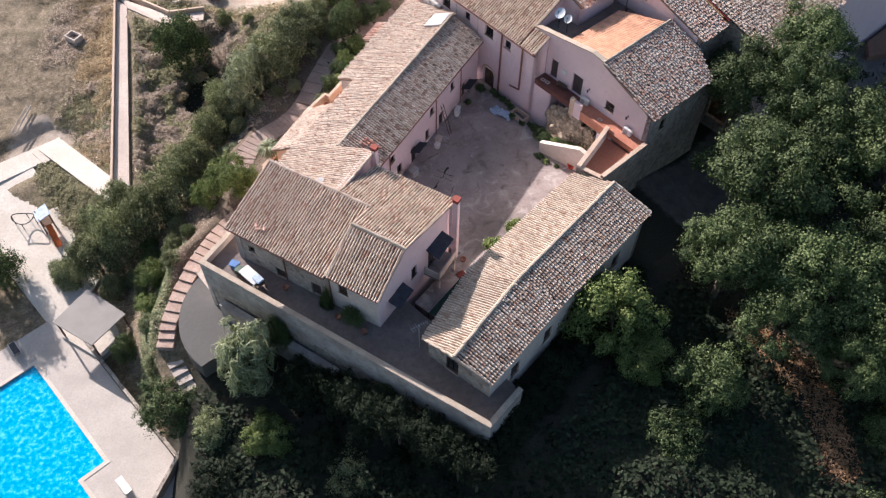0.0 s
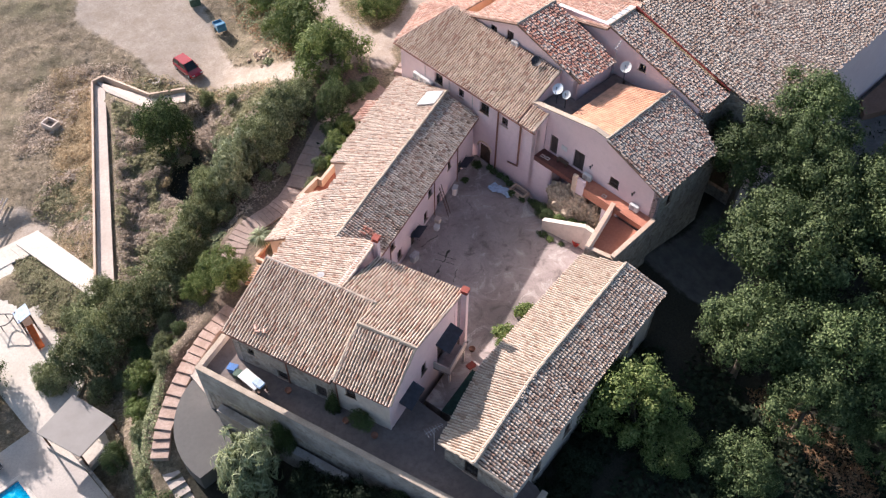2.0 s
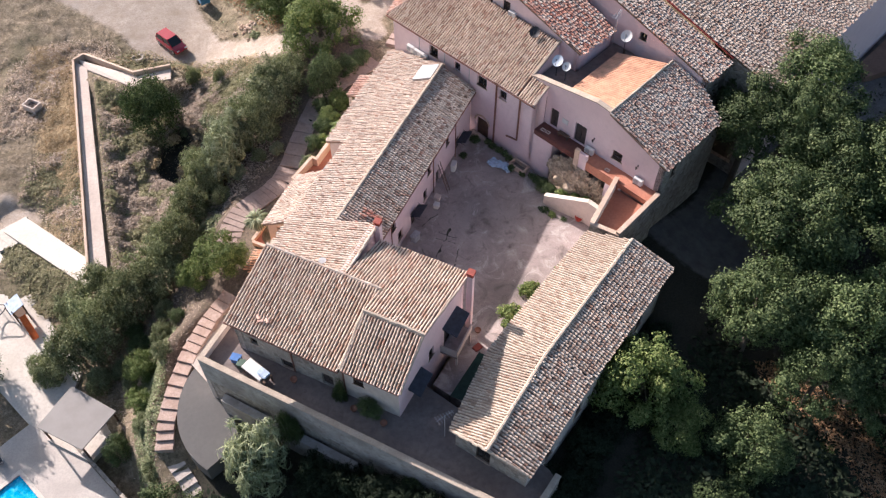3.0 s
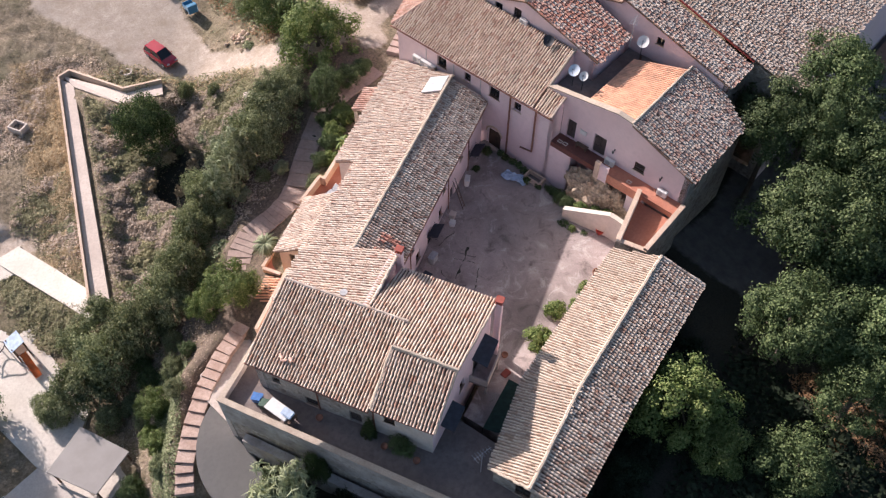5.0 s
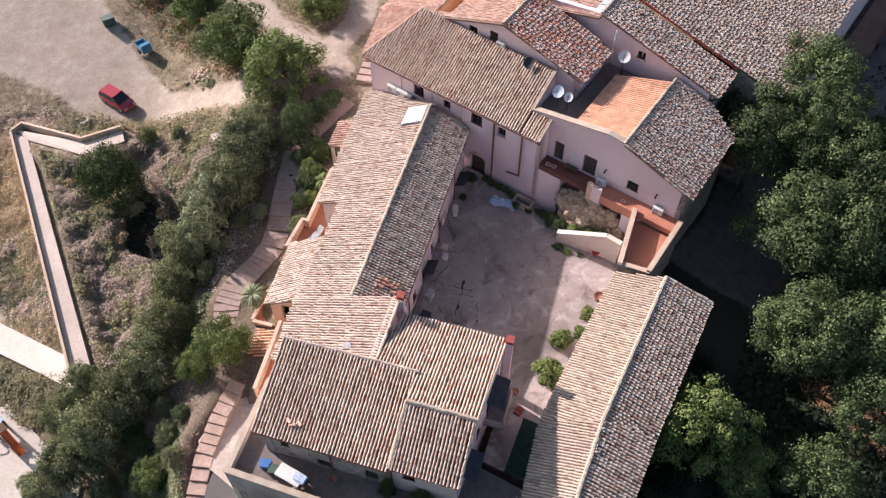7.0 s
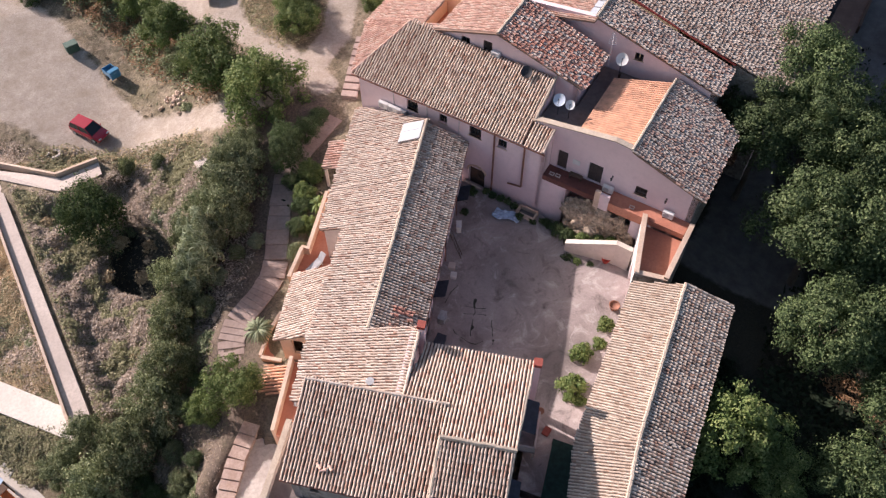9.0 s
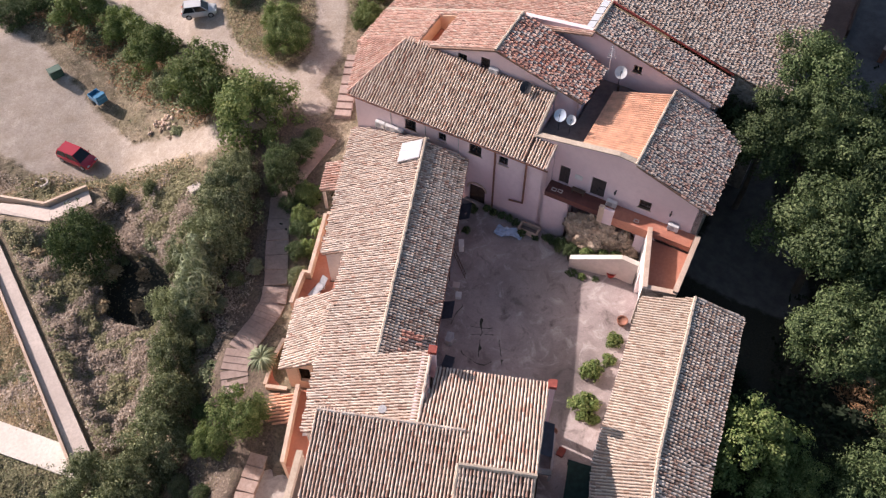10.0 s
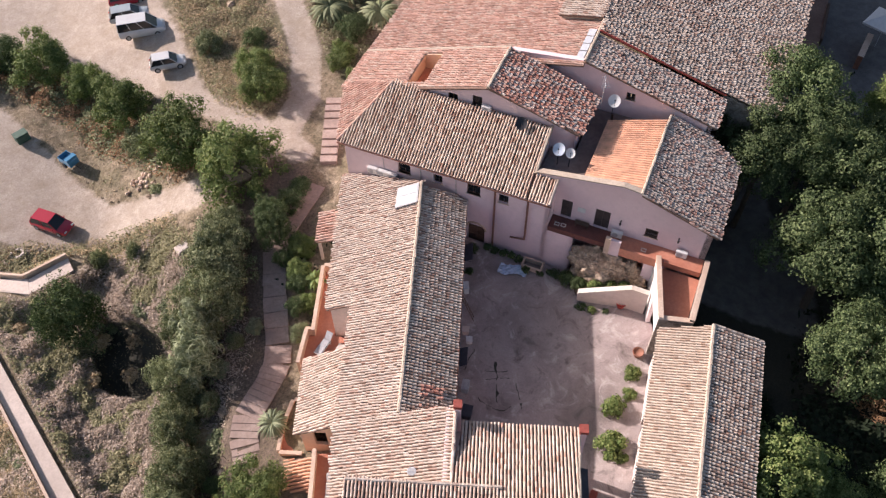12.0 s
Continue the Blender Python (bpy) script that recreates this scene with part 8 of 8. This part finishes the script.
for s, d, k, r in ROWS_OF:
    q = ROW(s, d)
    plant(k, q.x, q.y, CZ + r * 0.7, r, "dark potted shrub beside the row", "shrub", "shrub")
def along(s, d, turn=0.0, z=CZ):
    q = ROW(s, d)
    return pose(q.x, q.y, z, 0, 0, 61 + turn)
for s, w, h, z in ((15.6, 1.6, 1.0, 3.3), (6.2, 1.5, 1.0, 3.2)):
    m = along(s, 3.7, 0, z)
    t = thing("awning", "dark blue-grey awning over a door of the row", "awning", "awnings of the row")
    bm = bmesh.new()
    box(bm, m @ pose(0, 0, 0, -25, 0, 0), w, h, 0.04)
    part("cloth", bm, M_TARP, t)
    for u in (-w / 2 + 0.05, w / 2 - 0.05):
        bm = bmesh.new()
        rod(bm, m @ Vector((u, 0.45, 0.1)), m @ Vector((u, -0.45, -0.2)), 0.015)
        part("arm", bm, M_IRON, t)
for s, d, mt, sx, sy, sz, lab, nm, cat in ((13.2, 3.75, M_ACWHITE, 0.7, 0.4, 0.9, "white appliance standing against the row", "appliance", "appliance"), (9.4, 3.9, M_PALE, 0.5, 0.5, 0.5, "pale crate beside the wall", "crate", "crate"), (8.6, 4.2, M_ACWHITE, 0.45, 0.45, 0.45, "white plastic box beside the wall", "plastic_box", "box"), (4.6, 4.1, M_GREYPAINT, 0.8, 0.5, 0.75, "grey cabinet beside the wall", "cabinet", "cabinet"), (2.6, 4.3, M_TARP, 0.9, 0.7, 0.6, "dark covered heap beside the wall", "covered_heap", "heap"), (1.4, 4.6, M_TERRACOTTA, 0.5, 0.5, 0.4, "terracotta planter beside the house", "planter", "planter")):
    clutter(nm, lab, cat, along(s, d, RNG.uniform(-12, 12)), [("body", 0, 0, 0, sx, sy, sz, mt), ("lid", 0, 0, sz + 0.002, sx + 0.04, sy + 0.04, 0.05, mt)])
t = thing("ladder", "wooden ladder leaning against the row", "ladder")
m = along(10.6, 3.75)
for u in (-0.2, 0.2):
    bm = bmesh.new()
    rod(bm, m @ Vector((u, -0.75, 0)), m @ Vector((u, 0.25, 3.4)), 0.03)
    part("rail", bm, M_WOOD, t)
for i in range(9):
    f = (i + 1) / 10
    bm = bmesh.new()
    rod(bm, m @ Vector((-0.2, -0.75 + f, 3.4 * f)), m @ Vector((0.2, -0.75 + f, 3.4 * f)), 0.018)
    part("rung", bm, M_WOOD, t)
for s in (2.1, 10.0, 14.6):
    bm = bmesh.new()
    q0, q1 = R(s, 3.28, 6.0), R(s, 3.28, 1.0)
    rod(bm, q0, q1, 0.05)
    part("downpipe", bm, M_PIPE, row)
bm = bmesh.new()
rod(bm, R(-0.4, 3.6, 6.27), R(18.4, 3.5, 6.27), 0.065)
part("gutter", bm, M_PIPE, row)


def pot(x, y, z, r, h, label, mat=M_TERRACOTTA, name="flower_pot"):
    t = thing(name, label, "pot", "pots of the courtyard")
    vs, fs = [], []
    prof = [(0.62, 0), (0.9, 0.55), (1.0, 0.92), (1.06, 1.0), (0.92, 1.0), (0.85, 0.8), (0.0, 0.78)]
    for k, hh in prof:
        for j in range(14):
            an = j / 14 * 2 * math.pi
            vs.append((x + math.cos(an) * r * k, y + math.sin(an) * r * k, z + h * hh))
    for i in range(len(prof) - 1):
        for j in range(14):
            fs.append((i * 14 + j, i * 14 + (j + 1) % 14, (i + 1) * 14 + (j + 1) % 14, (i + 1) * 14 + j))
    link_mesh("body", vs, fs, mat, t, "", True)


pot(9.75, 48.95, CZ, 0.42, 0.55, "round terracotta pot beside the barn")
pot(5.7, 45.9, CZ, 0.32, 0.4, "terracotta pot with an oleander")
pot(3.9, 43.5, CZ, 0.3, 0.4, "terracotta pot beside the oleander")
q = PINK(24.2, -1.55)
pot(q.x, q.y, CZ, 0.35, 0.5, "red pot beside the garden wall", M_REDPL)
for i, (x, y) in enumerate(((1.2, 42.6),)):
    pot(x, y, CZ, 0.25, 0.35, "terracotta pot at the house corner")
clutter("orange_barrow", "orange wheelbarrow tub at the house corner", "barrow", pose(1.0, 41.0, 1.25, 0, 0, 40), [("tub", 0, 0, 0.25, 0.7, 0.5, 0.3, M_CHIMRED), ("handle", -0.75, 0.22, 0.3, 0.7, 0.05, 0.05, M_IRON), ("handle", -0.75, -0.22, 0.3, 0.7, 0.05, 0.05, M_IRON), ("wheel", 0.55, 0, 0, 0.3, 0.08, 0.3, M_TIRE)])
# cracks with weeds in the concrete
crack_rg = random.Random(5)
M_JOINT = plain("crack_dirt", (0.05, 0.05, 0.035), 0.95)
for x, y, n, a0 in ((-1.2, 55.2, 14, -1.1), (0.6, 55.4, 12, -0.9), (2.6, 57.6, 20, -1.35), (4.4, 55.0, 18, -1.5), (1.0, 51.0, 14, -1.7), (3.2, 60.8, 10, 0.4), (-1.6, 52.2, 10, -1.2), (5.2, 57.8, 12, -1.2), (2.0, 54.2, 8, 0.3), (-2.6, 51.0, 12, -1.0)):
    p, a = Vector((x, y)), a0
    vs, fs = [], []
    for i in range(n):
        w = Vector((-math.sin(a), math.cos(a))) * crack_rg.uniform(0.006, 0.045)
        k = len(vs)
        vs += [p - w, p + w]
        if i and crack_rg.random() < 0.72:
            fs.append((k - 2, k - 1, k + 1, k))
        a += crack_rg.gauss(0, 0.32)
        p = p + Vector((math.cos(a), math.sin(a))) * crack_rg.uniform(0.15, 0.4)
    link_mesh("crack", [(v.x, v.y, court_z(v) + 0.012) for v in vs], fs, M_JOINT, court)

# open joints between the concrete bays
for x, y, n, a0 in ((3.0, 56.3, 34, -2.01), (0.9, 55.4, 26, -1.99), (-1.0, 56.4, 16, -2.0), (5.0, 53.6, 14, -2.03), (-2.6, 53.4, 22, -0.45), (0.2, 57.6, 22, -0.42)):
    p, a = Vector((x, y)), a0
    vs, fs = [], []
    for i in range(n):
        w = Vector((-math.sin(a0), math.cos(a0))) * (crack_rg.uniform(0.015, 0.04) if crack_rg.random() < 0.7 else crack_rg.uniform(0.06, 0.14))
        k = len(vs)
        vs += [p - w, p + w]
        if i and crack_rg.random() < 0.8:
            fs.append((k - 2, k - 1, k + 1, k))
        a = a0 + crack_rg.gauss(0, 0.22)
        p = p + Vector((math.cos(a), math.sin(a))) * crack_rg.uniform(0.15, 0.34)
    link_mesh("open_joint", [(v.x, v.y, court_z(v) + 0.015) for v in vs], fs, M_JOINT, court)

# ---- house: balcony, awnings, pipes, terrace things ----
bal = thing("balcony", "small side balcony on posts with a dark canopy", "balcony")
bm = bmesh.new()
prism(bm, [HOUSE(13.4, 6.3), HOUSE(15.0, 6.3), HOUSE(15.0, 9.0), HOUSE(13.4, 9.0)], 3.2, 3.4)
part("slab", bm, M_CONC, bal)
for b in (6.45, 8.85):
    bm = bmesh.new()
    q = HOUSE(14.9, b)
    box(bm, pose(q.x, q.y, 0.9, 0, 0, -29), 0.16, 0.16, 2.3)
    part("post", bm, M_PALE, bal)
wall("parapet", HOUSE(15.0, 6.3), HOUSE(15.0, 9.0), 3.4, 4.1, M_PALE, bal, 0.12)
wall("parapet", HOUSE(13.4, 6.3), HOUSE(15.0, 6.3), 3.4, 4.1, M_PALE, bal, 0.12)
def slope_cloth(name, label, a0, a1, b0, b1, z0, z1, mat, posts=True):
    t = thing(name, label, "awning", "awnings of the house")
    bm = bmesh.new()
    prism(bm, [HOUSE(a0, b0), HOUSE(a1, b0), HOUSE(a1, b1), HOUSE(a0, b1)], [z0, z1, z1, z0], [z0 + 0.04, z1 + 0.04, z1 + 0.04, z0 + 0.04])
    part("cloth", bm, mat, t)
    if posts:
        for b in (b0 + 0.1, b1 - 0.1):
            bm = bmesh.new()
            rod(bm, HOUSE(a0 + 0.03, b, z0 - 0.3), HOUSE(a1 - 0.05, b, z1), 0.02)
            part("arm", bm, M_IRON, t)
slope_cloth("awning", "dark canvas awning over the balcony", 13.4, 14.8, 6.6, 8.9, 6.1, 5.6, M_TARP)
slope_cloth("awning", "dark canvas awning over the lower door", 13.4, 14.4, 1.5, 3.5, 5.5, 5.1, M_TARP)
net = thing("shade_net", "dark green shade net over the alley", "net")
vs = [v3(Vector(p), z) for p, z in (((-1.5, 36.2), 3.3), ((0.3, 35.4), 3.2), ((2.6, 38.8), 2.6), ((1.0, 40.0), 2.7))]
vs += [v + Vector((0, 0, 0.03)) for v in vs]
link_mesh("net", vs, [(3, 2, 1, 0), (4, 5, 6, 7), (0, 1, 5, 4), (1, 2, 6, 5), (2, 3, 7, 6), (3, 0, 4, 7)], M_GREENNET, net)
for v in vs[:4]:
    bm = bmesh.new()
    rod(bm, v, (v.x, v.y, 1.2), 0.03)
    part("pole", bm, M_IRON, net)
for a in (4.9, 9.1):
    bm = bmesh.new()
    rod(bm, HOUSE(a, 0.27, 7.3), HOUSE(a, 0.27, 3.5), 0.055)
    part("downpipe", bm, M_PIPE, house)
bm = bmesh.new()
rod(bm, HOUSE(-0.1, -0.12, 7.32), HOUSE(9.1, -0.25, 7.32), 0.07)
part("gutter", bm, M_PIPE, house)
bm = bmesh.new()
rod(bm, HOUSE(9.2, -0.06, 7.42), HOUSE(13.6, -0.06, 7.42), 0.07)
part("gutter", bm, M_PIPE, house)
for bx, mt, lab in ((0.55, M_BLUE, "blue plastic crate on the terrace"), (1.25, M_GREENBIN, "dark green plastic crate on the terrace")):
    q = HOUSE(bx, -0.55 - bx * 0.3)
    clutter("crate", lab, "crate", pose(q.x, q.y, 3.45, 0, 0, -20), [("tub", 0, 0, 0, 0.7, 0.55, 0.5, mt), ("rim", 0, 0, 0.5, 0.76, 0.6, 0.06, mt)])
q = HOUSE(2.7, -1.15)
tarp = thing("covered_table", "long table under a white sheet on the terrace", "table", at=pose(q.x, q.y, 3.45, 0, 0, -42))
bm = bmesh.new()
box(bm, pose(0, 0, 0.72), 2.3, 0.85, 0.06, 0.02)
part("tabletop", bm, M_WOOD, tarp)
for x, y in ((-1, -0.35), (1, -0.35), (1, 0.35), (-1, 0.35)):
    bm = bmesh.new()
    box(bm, pose(x, y, 0), 0.08, 0.08, 0.72)
    part("leg", bm, M_WOOD, tarp)
bm = bmesh.new()
box(bm, pose(-0.2, 0, 0.785), 1.9, 0.93, 0.09, 0.035)
part("sheet", bm, M_ACWHITE, tarp)
bm = bmesh.new()
box(bm, pose(0.55, 0.1, 0.88), 0.9, 0.6, 0.16, 0.06)
part("folded_cloth", bm, M_LIGHTBLUE, tarp)
for a, b in ((5.2, -0.4), (10.2, -0.6), (12.6, -0.7)):
    q = HOUSE(a, b)
    pot(q.x, q.y, 3.45, 0.25, 0.35, "terracotta pot on the terrace")
# loose tiles left on the roof
for dx, tn in ((0.0, 20), (0.35, 80), (0.7, 10)):
    q = HOUSE(2.3 + dx, 0.9, 7.4 + 0.305 * 0.9 + 0.16)
    t = thing("loose_tile", "loose clay tile lying on the roof", "tile", "loose tiles")
    bm = bmesh.new()
    m = pose(q.x, q.y, q.z, 0, 0, tn)
    vs, fs = tile_verts(0.22, 0.18, 0.45, 0.09)
    bm.free()
    link_mesh("tile", [m @ Vector(v) for v in vs], fs, M_ROSE, t)
# porch roofs on the west side of the row
porch = thing("porch", "small tiled porch on the west front", "porch")
roof([R(15.8, -6.7, 4.0), R(18.9, -6.7, 4.0), R(19.0, -8.6, 3.35), R(15.9, -8.4, 3.35)], porch, M_ROSE, 0.28, 0.38)
for s in (16.1, 18.7):
    q = ROW(s, -8.2)
    bm = bmesh.new()
    box(bm, pose(q.x, q.y, -0.6, 0, 0, 61), 0.22, 0.22, 3.85)
    part("post", bm, M_PALE, porch)
porch2 = thing("porch", "small orange tiled porch below the terraces", "porch")
roof([R(-3.4, -6.0, 0.35), R(-0.9, -6.3, 0.35), R(-0.8, -8.6, -0.5), R(-3.2, -8.3, -0.5)], porch2, M_ORANGETILE, 0.27, 0.38)
for s, d in ((-1.0, -8.3), (-3.0, -8.0)):
    q = ROW(s, d)
    bm = bmesh.new()
    box(bm, pose(q.x, q.y, -2.4, 0, 0, 61), 0.2, 0.2, 1.75)
    part("post", bm, M_PALE, porch2)
# chairs on the cotto terrace
def chair(m, mat):
    t = thing("garden_chair", "white plastic garden chair on the terrace", "chair", "terrace chairs", at=m)
    for x, y in ((-0.2, -0.2), (0.2, -0.2), (0.2, 0.2), (-0.2, 0.2)):
        bm = bmesh.new()
        rod(bm, (x, y, 0), (x, y, 0.43), 0.02, seg=6)
        part("leg", bm, mat, t)
    bm = bmesh.new()
    box(bm, pose(0, 0, 0.43), 0.46, 0.46, 0.04, 0.015)
    part("seat", bm, mat, t)
    bm = bmesh.new()
    box(bm, pose(0, 0.22, 0.46, -10, 0, 0), 0.44, 0.03, 0.45, 0.012)
    part("backrest", bm, mat, t)
for s, d, tn in ((6.1, -6.8, 20), (6.5, -6.2, 100)):
    q = ROW(s, d)
    chair(pose(q.x, q.y, 1.25, 0, 0, tn), M_ACWHITE)
q = ROW(6.6, -5.3)
clutter("white_sheet", "pale sheets spread on the terrace floor", "sheet", pose(q.x, q.y, 1.255, 0, 0, 40), [("sheet", 0, 0, 0, 1.5, 1.1, 0.05, M_ACWHITE), ("sheet", 0.7, 0.5, 0.052, 0.9, 0.7, 0.05, M_PALE)])

# repaired tiles beside the row chimney and a pale disc on the south block
roof([R(0.15, 1.2, 7.12), R(0.15, 2.6, 6.72), R(1.7, 2.6, 6.72), R(1.9, 1.2, 7.12)], row, tile_mat("clay_new", [(0.0, (0.36, 0.13, 0.085)), (1.0, (0.52, 0.27, 0.20))], (0.5, 0.36, 0.29), 0.5), 0.28, 0.36, slab=0.02, jit=2.0, keep=lambda v: noise.noise((v.x * 1.1, v.y * 1.1, 2)) > 0.02, label="patch of newer red tiles", lift_by=0.15, pan=M_DARKPAN, cover=0.79)
# Made-up disc standing in for an unidentified pale panel
for s, d, w in ((-4.6, 1.2, 0.5),):
    q = R(s, d, 7.43 + 0.37 * d)
    t = thing("roof_vent", "small pale disc on the tiles", "vent", "roof vents")
    bm = bmesh.new()
    rod(bm, q, q + Vector((0, 0, 0.16)), w * 0.35, w * 0.3, 10)
    part("pipe", bm, M_PALE, t)
    bm = bmesh.new()
    rod(bm, q + Vector((0, 0, 0.16)), q + Vector((0, 0, 0.2)), w * 0.6, w * 0.55, 14)
    part("cap", bm, M_GREYPAINT, t)

# darker repaired patch in the courtyard floor
vs = [Vector(p) for p in [(2.11, 55.04), (4.31, 54.89), (4.72, 52.96), (2.26, 53.07)]]
link_mesh("repair_patch", [(v.x, v.y, court_z(v)) for v in vs], [(0, 1, 2, 3)], M_ASPH, court)
